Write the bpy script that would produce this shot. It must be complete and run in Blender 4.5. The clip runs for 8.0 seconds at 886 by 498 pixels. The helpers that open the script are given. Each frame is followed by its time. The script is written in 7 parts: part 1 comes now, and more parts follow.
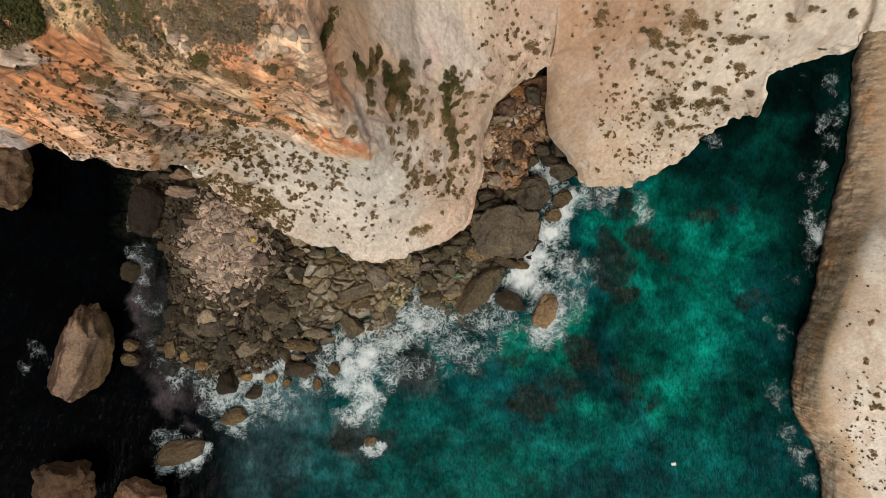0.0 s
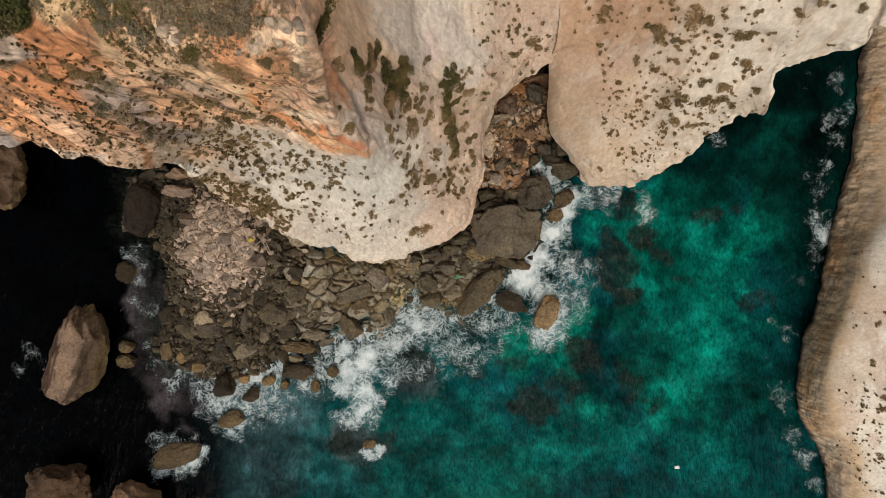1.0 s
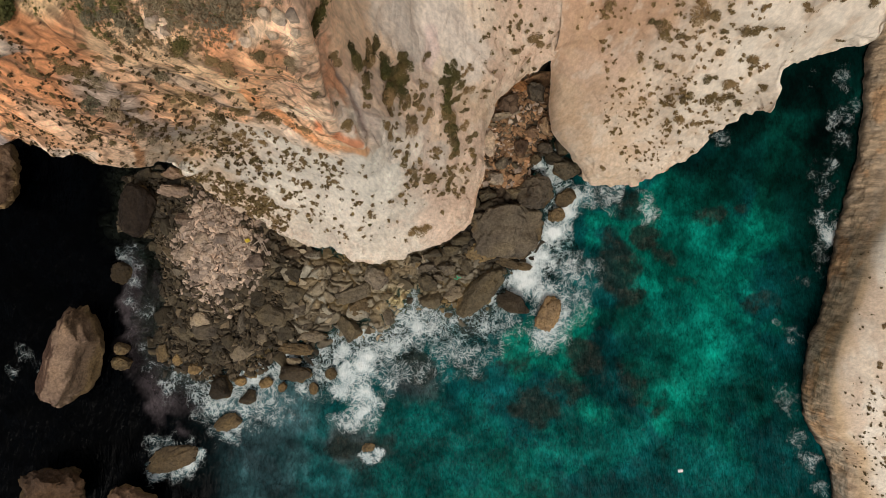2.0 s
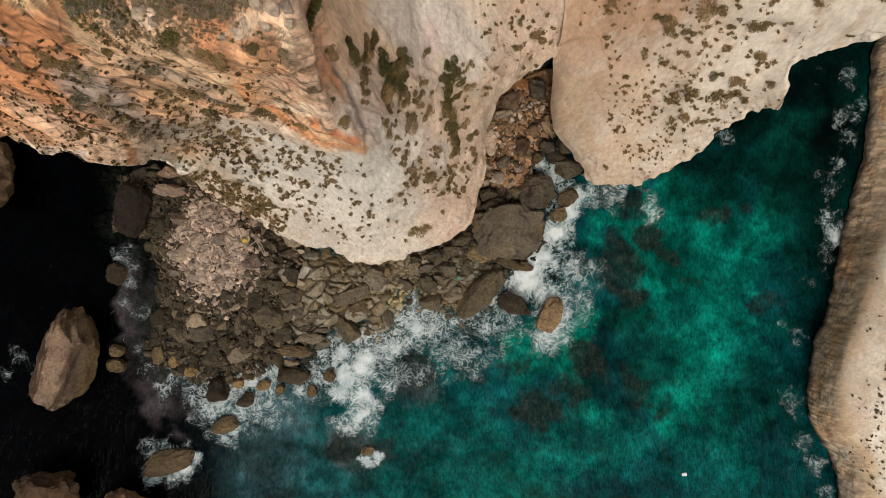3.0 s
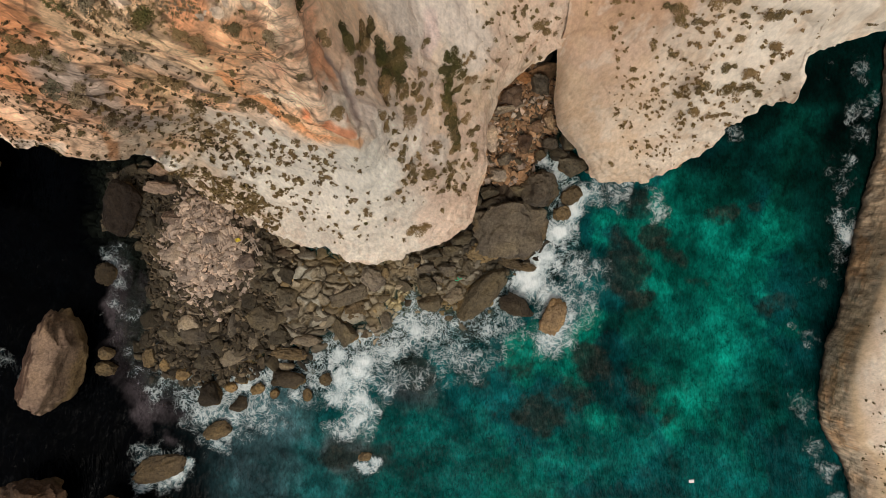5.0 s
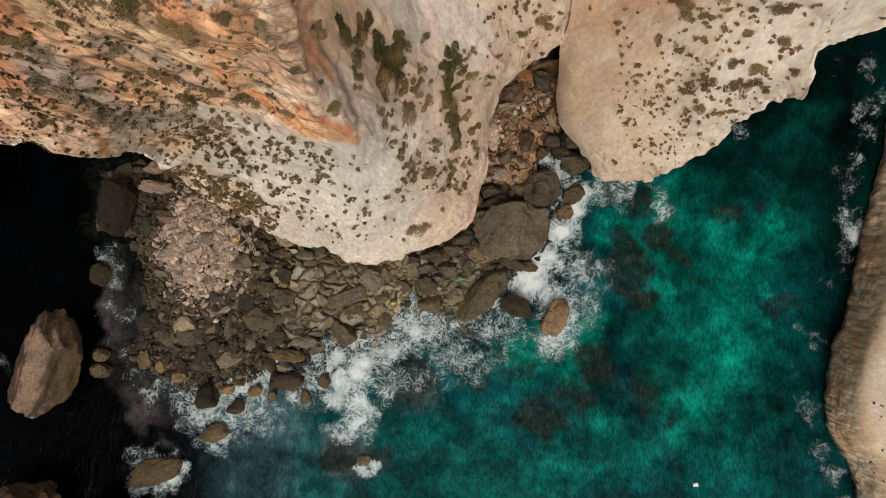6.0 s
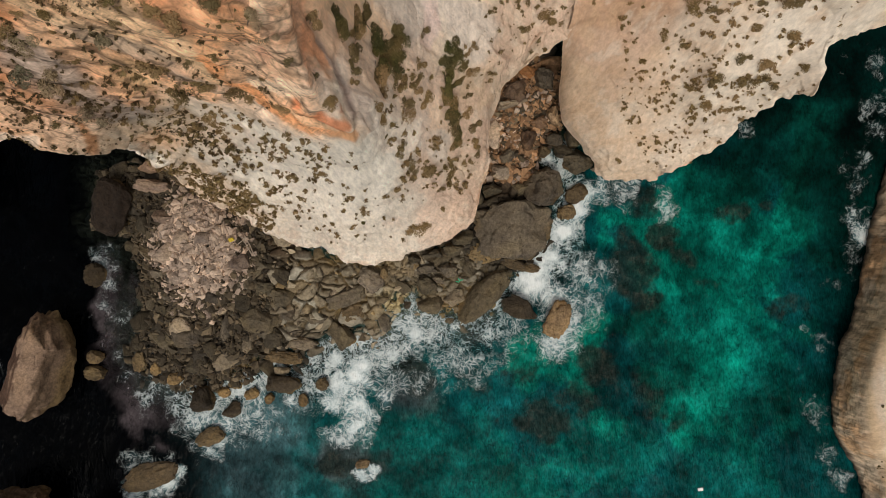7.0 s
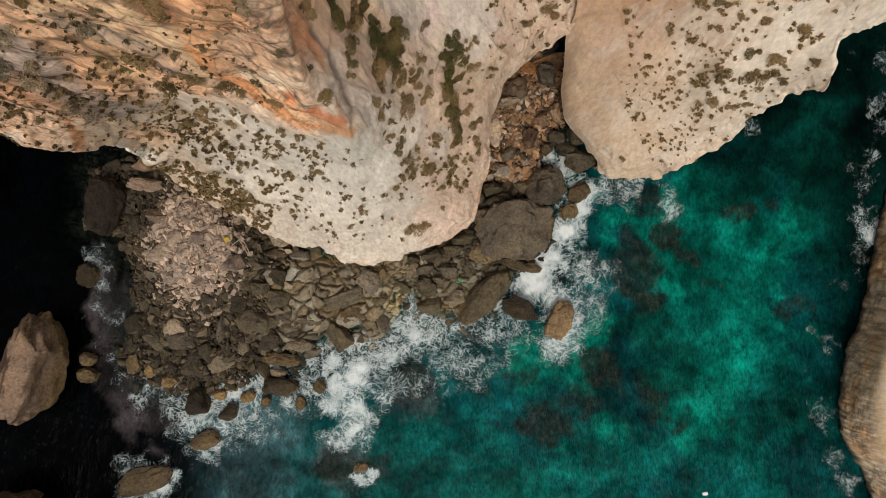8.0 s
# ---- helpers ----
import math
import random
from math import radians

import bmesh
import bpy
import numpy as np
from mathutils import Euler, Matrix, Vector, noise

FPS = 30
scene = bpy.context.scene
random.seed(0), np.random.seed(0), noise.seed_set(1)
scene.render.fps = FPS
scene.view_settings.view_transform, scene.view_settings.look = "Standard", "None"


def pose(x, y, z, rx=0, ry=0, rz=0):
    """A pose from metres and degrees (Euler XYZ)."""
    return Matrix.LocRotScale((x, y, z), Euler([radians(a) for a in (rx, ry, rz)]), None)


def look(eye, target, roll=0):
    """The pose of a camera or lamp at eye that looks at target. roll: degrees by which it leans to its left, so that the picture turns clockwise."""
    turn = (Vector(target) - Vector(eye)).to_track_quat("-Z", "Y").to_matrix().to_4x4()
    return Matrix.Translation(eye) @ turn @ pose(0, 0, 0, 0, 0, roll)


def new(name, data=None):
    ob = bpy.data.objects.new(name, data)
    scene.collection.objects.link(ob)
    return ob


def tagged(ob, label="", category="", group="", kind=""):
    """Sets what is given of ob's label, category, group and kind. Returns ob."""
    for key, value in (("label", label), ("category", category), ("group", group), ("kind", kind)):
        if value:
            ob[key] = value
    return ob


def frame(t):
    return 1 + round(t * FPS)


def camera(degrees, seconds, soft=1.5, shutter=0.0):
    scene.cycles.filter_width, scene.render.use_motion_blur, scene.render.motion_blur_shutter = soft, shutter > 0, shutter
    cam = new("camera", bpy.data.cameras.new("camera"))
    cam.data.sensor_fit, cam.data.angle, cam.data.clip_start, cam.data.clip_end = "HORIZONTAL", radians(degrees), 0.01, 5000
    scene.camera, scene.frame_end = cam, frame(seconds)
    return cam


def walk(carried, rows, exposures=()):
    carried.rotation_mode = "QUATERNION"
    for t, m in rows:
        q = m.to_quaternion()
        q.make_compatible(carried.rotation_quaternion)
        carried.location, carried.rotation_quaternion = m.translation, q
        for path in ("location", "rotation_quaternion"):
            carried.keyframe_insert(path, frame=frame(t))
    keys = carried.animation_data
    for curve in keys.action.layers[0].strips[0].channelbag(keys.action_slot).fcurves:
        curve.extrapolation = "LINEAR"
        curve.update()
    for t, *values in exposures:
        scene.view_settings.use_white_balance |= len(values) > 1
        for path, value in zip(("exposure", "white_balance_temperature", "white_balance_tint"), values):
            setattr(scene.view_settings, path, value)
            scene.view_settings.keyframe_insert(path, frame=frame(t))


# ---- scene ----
cam = camera(70.0, 8.0, soft=0.8)
METRES, EYE, TILT, LEAN, TURN = 9.0, 75.0, -90.0, 0.0, 0.0
ROWS = [
    (0.0, 0.0, 0.0, 0.0, -0.0, 0.0, 0.0),
    (0.5, -0.0014, 0.0581, 0.0024, -0.0, -0.0, -0.0),
    (1.0, -0.0024, 0.1169, 0.005, -0.01, -0.01, -0.0),
    (1.5, -0.0044, 0.1767, 0.0081, -0.04, -0.02, 0.01),
    (3.0, -0.0074, 0.3571, 0.0112, -0.03, 0.01, 0.01),
    (3.5, -0.0091, 0.4175, 0.0129, -0.05, -0.0, 0.0),
    (4.0, -0.0099, 0.4788, 0.0141, -0.07, -0.02, -0.0),
    (4.5, -0.0097, 0.5407, 0.0149, -0.08, -0.04, -0.01),
    (6.0, -0.0097, 0.7238, 0.0148, -0.05, -0.06, -0.01),
    (6.5, -0.011, 0.7898, 0.0157, -0.05, -0.05, -0.01),
    (7.0, -0.0124, 0.8571, 0.0175, -0.05, -0.06, -0.01),
    (7.5, -0.0133, 0.9299, 0.0198, -0.06, -0.08, -0.02),
    (8.0, -0.0145, 0.9982, 0.0221, -0.08, -0.11, -0.01),
]
walk(cam, [(t, pose(0, 0, EYE, TILT, LEAN, TURN) @ pose(METRES * x, METRES * y, METRES * z, 90 + pitch, roll, yaw))
           for t, x, y, z, yaw, pitch, roll in ROWS], exposures=((0.0, -0.37, 6650, 10), (8.0, -0.37, 6650, 10)))

# ---- daylight: bright haze with a broad soft sun ----
SUN_HEIGHT, SUN_AZIMUTH = 60.0, 182.0
world = bpy.data.worlds.new("sky")
scene.world = world
world.use_nodes = True
wn = world.node_tree.nodes
sky = wn.new("ShaderNodeTexSky")
sky.sky_type = "NISHITA"
sky.sun_disc = False
sky.sun_elevation, sky.sun_rotation = radians(SUN_HEIGHT), radians(SUN_AZIMUTH)
sky.dust_density = 4.0
sky.ozone_density = 0.6
wn["Background"].inputs["Strength"].default_value = 0.128
veil = wn.new("ShaderNodeHueSaturation")  # thin cloud takes the blue out of the sky
veil.inputs["Saturation"].default_value = 0.3
world.node_tree.links.new(sky.outputs[0], veil.inputs["Color"])
world.node_tree.links.new(veil.outputs[0], wn["Background"].inputs["Color"])
sun = new("sun", bpy.data.lights.new("sun", "SUN"))
sun.data.energy, sun.data.angle, sun.data.color = 1.55, radians(13), (1.0, 0.93, 0.83)
az, el = radians(SUN_AZIMUTH), radians(SUN_HEIGHT)
sun.matrix_world = look((60 * math.sin(az) * math.cos(el), 60 * math.cos(az) * math.cos(el), 60 * math.sin(el)), (0, 0, 0))


# ---- noise ----
def lattice(ix, iy, iz, seed):
    h = (ix.astype(np.uint32) * np.uint32(374761393) + iy.astype(np.uint32) * np.uint32(668265263)
         + iz.astype(np.uint32) * np.uint32(2246822519) + np.uint32(seed * 3266489917 % 4294967296))
    h = (h ^ (h >> np.uint32(15))) * np.uint32(2246822519)
    h = (h ^ (h >> np.uint32(13))) * np.uint32(3266489917)
    return ((h ^ (h >> np.uint32(16))) & np.uint32(65535)).astype(np.float64) / 32767.5 - 1.0


def bumps(p, seed=0):
    i = np.floor(p).astype(np.int64)
    f = p - i
    f = f * f * f * (f * (f * 6 - 15) + 10)
    total = 0.0
    for dx in (0, 1):
        for dy in (0, 1):
            for dz in (0, 1):
                wgt = (f[..., 0] if dx else 1 - f[..., 0]) * (f[..., 1] if dy else 1 - f[..., 1]) * (f[..., 2] if dz else 1 - f[..., 2])
                total = total + wgt * lattice(i[..., 0] + dx, i[..., 1] + dy, i[..., 2] + dz, seed)
    return total


def fbm(p, freq, octaves=4, seed=0, gain=0.5):
    total, amp, norm = 0.0, 1.0, 0.0
    for o in range(octaves):
        total = total + amp * bumps(p * freq + 17.3 * o, seed + o)
        norm += amp
        amp, freq = amp * gain, freq * 2.03
    return total / norm


def cells(p, seed=0):
    """Cellular noise: each cell's own value, and how near the joint between two cells is."""
    i = np.floor(p).astype(np.int64)
    f = p - i
    near, second, own = np.full(p.shape[:-1], 9.0), np.full(p.shape[:-1], 9.0), np.zeros(p.shape[:-1])
    for dx in (-1, 0, 1):
        for dy in (-1, 0, 1):
            for dz in (-1, 0, 1):
                x, y, z = i[..., 0] + dx, i[..., 1] + dy, i[..., 2] + dz
                h = lattice(x, y, z, seed)
                g = lattice(x, y, z, seed + 1)
                d = (dx + 0.5 + 0.42 * h - f[..., 0]) ** 2 + (dy + 0.5 + 0.42 * g - f[..., 1]) ** 2 + (dz + 0.5 + 0.42 * np.sin(9 * h + 5 * g) - f[..., 2]) ** 2
                first = d < near
                second = np.where(first, near, np.minimum(second, d))
                own = np.where(first, np.sin(37 * h + 91 * g), own)
                near = np.where(first, d, near)
    return own, np.sqrt(second) - np.sqrt(near)


def smooth(a, b, x):
    t = np.clip((x - a) / (b - a), 0, 1)
    return t * t * (3 - 2 * t)


# ---- materials ----
# the dip of the limestone beds
BED = np.array((0.69, 0.41, 0.54)) / np.linalg.norm((0.69, 0.41, 0.54))
DIP = np.array((0.68, -0.25, -0.68))
DIP = DIP - BED * BED.dot(DIP)
DIP /= np.linalg.norm(DIP)
CROSS = np.cross(BED, DIP)


def material(name):
    m = bpy.data.materials.new(name)
    m.use_nodes = True
    return m, m.node_tree.nodes, m.node_tree.links, m.node_tree.nodes["Principled BSDF"]


def mixed(nodes, links, a, b, fac, mode="MIX"):
    n = nodes.new("ShaderNodeMix")
    n.data_type, n.blend_type = "RGBA", mode
    for sock, v in ((n.inputs["Factor"], fac), (n.inputs["A"], a), (n.inputs["B"], b)):
        if isinstance(v, bpy.types.NodeSocket):
            links.new(v, sock)
        else:
            sock.default_value = v
    return n.outputs["Result"]


def noise_of(nodes, links, coords, scale, detail=6.0, rough=0.6, stretch=None):
    if stretch:
        mp = nodes.new("ShaderNodeMapping")
        mp.inputs["Scale"].default_value = stretch[:3]
        if len(stretch) > 3:
            mp.inputs["Rotation"].default_value = stretch[3:]
        links.new(coords, mp.inputs["Vector"])
        coords = mp.outputs[0]
    n = nodes.new("ShaderNodeTexNoise")
    n.inputs["Scale"].default_value, n.inputs["Detail"].default_value, n.inputs["Roughness"].default_value = scale, detail, rough
    links.new(coords, n.inputs["Vector"])
    return n.outputs["Fac"]


def ramp(nodes, links, value, *stops):
    r = nodes.new("ShaderNodeValToRGB")
    links.new(value, r.inputs[0])
    for k, (at, c) in enumerate(stops):
        e = r.color_ramp.elements[k] if k < 2 else r.color_ramp.elements.new(at)
        e.position = at
        e.color = (c, c, c, 1) if isinstance(c, (int, float)) else (*c, 1)
    return r.outputs[0]


def rock_material(name, attribute="tone", base=(0.4, 0.3, 0.2), fine=3.0, depth=0.25, island=False, loose=False, streak=None, grain=0.75, beds=False, flute=1.0):
    """Rock whose large colour zones come from a colour layer or a base colour, with grain, cracks and stains."""
    m, nodes, links, bsdf = material(name)
    coords = nodes.new("ShaderNodeTexCoord").outputs["Object"]
    whole = coords
    geo = nodes.new("ShaderNodeNewGeometry")
    if loose:
        coords = geo.outputs["Position"]
    if flute < 1:
        mp = nodes.new("ShaderNodeMapping")
        mp.inputs["Scale"].default_value = (1, 1, flute)
        links.new(coords, mp.inputs["Vector"])
        coords = mp.outputs[0]
    if attribute:
        a = nodes.new("ShaderNodeAttribute")
        a.attribute_name = attribute
        col = a.outputs["Color"]
    else:
        rgb = nodes.new("ShaderNodeRGB")
        rgb.outputs[0].default_value = (*base, 1)
        col = rgb.outputs[0]
    if island or loose:
        rnd = geo.outputs["Random Per Island"] if island else nodes.new("ShaderNodeObjectInfo").outputs["Random"]
        col = mixed(nodes, links, col, ramp(nodes, links, rnd, (0.0, (0.58, 0.56, 0.55)), (1.0, (1.42, 1.36, 1.29)), (0.5, (0.95, 0.94, 0.93))), 1.0, "MULTIPLY")
    n1 = noise_of(nodes, links, coords, 0.45, 8, 0.65)
    col = mixed(nodes, links, col, ramp(nodes, links, n1, (0.3, (0.8, 0.77, 0.75)), (0.7, (1.2, 1.19, 1.16))), grain, "MULTIPLY")
    n2 = noise_of(nodes, links, coords, fine, 8, 0.7)
    col = mixed(nodes, links, col, ramp(nodes, links, n2, (0.34, 0.55), (0.62, 1.25)), grain, "MULTIPLY")
    if streak:
        n4 = noise_of(nodes, links, coords, 0.8, 6, 0.65, streak)
        col = mixed(nodes, links, col, ramp(nodes, links, n4, (0.35, (0.72, 0.66, 0.6)), (0.55, (1.1, 1.09, 1.07))), 0.5 * grain, "MULTIPLY")
    lift = None
    if beds:
        laid = nodes.new("ShaderNodeCombineXYZ")
        for axis, way, scale_ in (("X", BED, 2.6), ("Y", DIP, 0.9), ("Z", CROSS, 0.9)):
            dot = nodes.new("ShaderNodeVectorMath")
            dot.operation = "DOT_PRODUCT"
            links.new(whole, dot.inputs[0])
            dot.inputs[1].default_value = tuple(float(k_) * scale_ for k_ in way)
            links.new(dot.outputs["Value"], laid.inputs[axis])
        sway = nodes.new("ShaderNodeTexNoise")
        sway.inputs["Scale"].default_value, sway.inputs["Detail"].default_value = 0.3, 3
        links.new(whole, sway.inputs["Vector"])
        bent_ = nodes.new("ShaderNodeVectorMath")
        bent_.operation = "MULTIPLY_ADD"
        links.new(sway.outputs["Color"], bent_.inputs[0])
        bent_.inputs[1].default_value = (1.1, 0.9, 0.9)
        links.new(laid.outputs[0], bent_.inputs[2])
        layered = bent_.outputs[0]
        rugged = nodes.new("ShaderNodeAttribute")
        rugged.attribute_name = "rugged"
        n5 = noise_of(nodes, links, layered, 1.0, 9, 0.68)
        n6 = noise_of(nodes, links, layered, 3.1, 9, 0.7)
        col = mixed(nodes, links, col, ramp(nodes, links, n5, (0.32, (0.8, 0.76, 0.72)), (0.64, (1.2, 1.18, 1.15))), rugged.outputs["Fac"], "MULTIPLY")
        col = mixed(nodes, links, col, ramp(nodes, links, n6, (0.32, 0.7), (0.6, 1.18)), rugged.outputs["Fac"], "MULTIPLY")
        lift = n6
    v = nodes.new("ShaderNodeTexVoronoi")
    v.feature = "DISTANCE_TO_EDGE"
    v.inputs["Scale"].default_value = 0.55 if attribute else 0.9
    warp = nodes.new("ShaderNodeVectorMath")
    warp.operation = "ADD"
    nw = nodes.new("ShaderNodeTexNoise")
    nw.inputs["Scale"].default_value = 0.8
    nw.inputs["Detail"].default_value = 5
    veins = layered if beds else coords
    links.new(veins, nw.inputs["Vector"])
    links.new(veins, warp.inputs[0])
    links.new(nw.outputs["Color"], warp.inputs[1])
    links.new(warp.outputs[0], v.inputs["Vector"])
    crack = ramp(nodes, links, v.outputs["Distance"], (0.0, 0.25 if beds else 0.4), (0.05 if beds else 0.03, 1.0))
    crackmask = ramp(nodes, links, noise_of(nodes, links, coords, 0.25, 3), (0.45, 0.0), (0.6, 1.0))
    cm = mixed(nodes, links, (1, 1, 1, 1), crack, crackmask)
    if beds:
        cm = mixed(nodes, links, (1, 1, 1, 1), cm, rugged.outputs["Fac"])
    col = mixed(nodes, links, col, cm, 1.0 if beds else (0.35 if loose or island else 0.3) * grain, "MULTIPLY")
    links.new(col, bsdf.inputs["Base Color"])
    bsdf.inputs["Roughness"].default_value = 0.9
    bsdf.inputs["Specular IOR Level"].default_value = 0.25
    height = nodes.new("ShaderNodeMath")
    height.operation = "MULTIPLY_ADD"
    links.new(n2, height.inputs[0])
    height.inputs[1].default_value = 0.6
    links.new(mixed(nodes, links, lift or n1, cm, 0.35), height.inputs[2])
    b = nodes.new("ShaderNodeBump")
    b.inputs["Strength"].default_value, b.inputs["Distance"].default_value = 0.8, depth
    links.new(height.outputs[0], b.inputs["Height"])
    links.new(b.outputs[0], bsdf.inputs["Normal"])
    return m


def leaf_material(name, dark, light, dry):
    m, nodes, links, bsdf = material(name)
    coords = nodes.new("ShaderNodeTexCoord").outputs["Object"]
    geo = nodes.new("ShaderNodeNewGeometry")
    info = nodes.new("ShaderNodeObjectInfo")
    col = ramp(nodes, links, geo.outputs["Random Per Island"], (0.0, dark), (1.0, light))
    far = noise_of(nodes, links, geo.outputs["Position"], 0.35, 3)
    col = mixed(nodes, links, col, (*dry, 1), ramp(nodes, links, far, (0.42, 0.0), (0.62, 0.85)))
    col = mixed(nodes, links, col, ramp(nodes, links, info.outputs["Random"], (0.0, (0.7, 0.75, 0.7)), (1.0, (1.35, 1.25, 1.1))), 1.0, "MULTIPLY")
    links.new(col, bsdf.inputs["Base Color"])
    bsdf.inputs["Roughness"].default_value = 0.8
    bsdf.inputs["Specular IOR Level"].default_value = 0.15
    return m


def plain(name, color, rough=0.5):
    m, nodes, links, bsdf = material(name)
    coords = nodes.new("ShaderNodeTexCoord").outputs["Object"]
    n = noise_of(nodes, links, coords, 6.0, 5)
    links.new(mixed(nodes, links, (*color, 1), ramp(nodes, links, n, (0.3, 0.75), (0.7, 1.1)), 0.8, "MULTIPLY"), bsdf.inputs["Base Color"])
    bsdf.inputs["Roughness"].default_value = rough
    return m


CLIFF_ROCK = rock_material("layered_limestone", fine=3.6, depth=0.2, grain=0.45, beds=True, flute=0.15)
PALE_ROCK = rock_material("pale_marly_limestone", fine=3.4, depth=0.1, streak=(1.8, 1.8, 0.45), grain=0.42, flute=0.25)
SHORE_ROCK = rock_material("shore_rock", fine=2.2, depth=0.3)
STONE = rock_material("loose_stone", island=True, fine=4.0, depth=0.08, grain=0.6)
BOULDER = rock_material("weathered_boulder", loose=True, fine=3.4, depth=0.32, grain=1.0)
MAQUIS = leaf_material("maquis_leaves", (0.12, 0.085, 0.04), (0.235, 0.17, 0.08), (0.26, 0.175, 0.095))
GREEN = leaf_material("green_leaves", (0.04, 0.042, 0.013), (0.105, 0.1, 0.032), (0.14, 0.1, 0.045))
DARK_SCRUB = leaf_material("dark_scrub", (0.035, 0.025, 0.012), (0.115, 0.085, 0.04), (0.13, 0.085, 0.045))
GREY_LEAF = leaf_material("grey_dry_scrub", (0.13, 0.105, 0.065), (0.31, 0.255, 0.175), (0.3, 0.215, 0.15))
OLIVE_LEAF = leaf_material("olive_scrub_leaves", (0.12, 0.105, 0.036), (0.32, 0.275, 0.1), (0.27, 0.195, 0.115))
TWIG = plain("twig_bark", (0.12, 0.09, 0.065), 0.9)


def water_material():
    m, nodes, links, bsdf = material("sea_water")
    pos = nodes.new("ShaderNodeNewGeometry").outputs["Position"]

    def layer(name):
        a = nodes.new("ShaderNodeAttribute")
        a.attribute_name = name
        return a

    def calc(op, a, b=0.0, c=0.0):
        n_ = nodes.new("ShaderNodeMath")
        n_.operation = op
        for sock, v in zip(n_.inputs, (a, b, c)):
            if isinstance(v, bpy.types.NodeSocket):
                links.new(v, sock)
            else:
                sock.default_value = v
        return n_.outputs[0]

    def between(value, lo, hi, out_lo=0.0, out_hi=1.0):
        n_ = nodes.new("ShaderNodeMapRange")
        n_.interpolation_type = "SMOOTHSTEP"
        for sock, v in zip(n_.inputs, (value, lo, hi, out_lo, out_hi)):
            if isinstance(v, bpy.types.NodeSocket):
                links.new(v, sock)
            else:
                sock.default_value = v
        return n_.outputs[0]

    def warped(vector, scale, amount, detail=3.0):
        nw = nodes.new("ShaderNodeTexNoise")
        nw.inputs["Scale"].default_value, nw.inputs["Detail"].default_value = scale, detail
        links.new(vector, nw.inputs["Vector"])
        w_ = nodes.new("ShaderNodeVectorMath")
        w_.operation = "MULTIPLY_ADD"
        links.new(nw.outputs["Color"], w_.inputs[0])
        w_.inputs[1].default_value = (amount, amount, 0)
        links.new(vector, w_.inputs[2])
        return w_.outputs[0]

    hue = layer("water_colour").outputs["Color"]
    foam = layer("foam").outputs["Fac"]
    clear = layer("shallow").outputs["Fac"]
    reef = layer("reef").outputs["Fac"]
    # soft swells of colour, then light and dark of small wind wavelets painted in
    n = noise_of(nodes, links, warped(pos, 0.25, 3.0), 0.17, 4, 0.55)
    hue = mixed(nodes, links, hue, ramp(nodes, links, n, (0.36, 0.4), (0.64, 1.6)), 0.85, "MULTIPLY")
    cloud = noise_of(nodes, links, warped(pos, 0.6, 1.6), 0.55, 3, 0.5)
    hue = mixed(nodes, links, hue, ramp(nodes, links, cloud, (0.36, 0.66), (0.64, 1.36)), 0.8, "MULTIPLY")
    # weed-grown rock on the bottom
    crag = noise_of(nodes, links, warped(pos, 0.9, 0.9), 1.0, 9, 0.74)
    toning = ramp(nodes, links, crag, (0.34, (0.002, 0.008, 0.007)), (0.74, (0.062, 0.05, 0.038)), (0.52, (0.014, 0.022, 0.018)))
    rocky = between(calc("MULTIPLY_ADD", noise_of(nodes, links, pos, 0.55, 7, 0.68), 1.5, calc("SUBTRACT", reef, 0.75)), 0.25, 0.85, 0.0, 0.85)
    hue = mixed(nodes, links, hue, toning, rocky)
    chop = noise_of(nodes, links, warped(pos, 0.5, 1.2), 0.9, 5, 0.58, (1.25, 0.8, 1.0, 0.0, 0.0, 0.5))
    hue = mixed(nodes, links, hue, ramp(nodes, links, chop, (0.36, 0.62), (0.64, 1.3)), 0.55, "MULTIPLY")
    ripple = noise_of(nodes, links, pos, 2.4, 4, 0.6, (1.3, 0.7, 1.0, 0.0, 0.0, -0.25))
    hue = mixed(nodes, links, hue, ramp(nodes, links, ripple, (0.38, 0.6), (0.62, 1.38)), 0.62, "MULTIPLY")
    crest = calc("ABSOLUTE", calc("SUBTRACT", noise_of(nodes, links, warped(pos, 0.7, 0.7), 0.8, 4, 0.55, (1.3, 0.8, 1.0, 0.0, 0.0, 0.5)), 0.5))
    hue = mixed(nodes, links, hue, ramp(nodes, links, crest, (0.0, 0.5), (0.03, 1.04)), ramp(nodes, links, noise_of(nodes, links, pos, 0.5, 4), (0.42, 0.15), (0.6, 0.95)), "MULTIPLY")
    # foam: curling threads, wider and denser where it is thick, closing to solid white
    swirl = warped(warped(pos, 0.45, 2.2, 2.0), 1.3, 0.45, 1.0)
    tear = noise_of(nodes, links, pos, 0.7, 8, 0.68)
    there = between(foam, 0.03, 0.2)
    dense = calc("MULTIPLY", there, calc("MULTIPLY_ADD", calc("SUBTRACT", tear, 0.5), 1.3, foam))
    lace = None
    for scale, detail, wide in ((0.5, 2.0, 0.06), (1.1, 2.0, 0.08), (2.3, 3.0, 0.1)):
        ridge = calc("ABSOLUTE", calc("SUBTRACT", noise_of(nodes, links, swirl, scale, detail, 0.55), 0.5))
        width = calc("MULTIPLY_ADD", calc("MAXIMUM", dense, 0.0), wide, 0.006)
        strand = calc("SUBTRACT", 1.0, between(ridge, 0.0, width))
        lace = strand if lace is None else calc("MAXIMUM", lace, strand)
    held = calc("MULTIPLY", lace, between(dense, 0.06, 0.65, 0.0, 0.85))
    froth = calc("POWER", between(dense, 0.4, 1.2), 1.15)
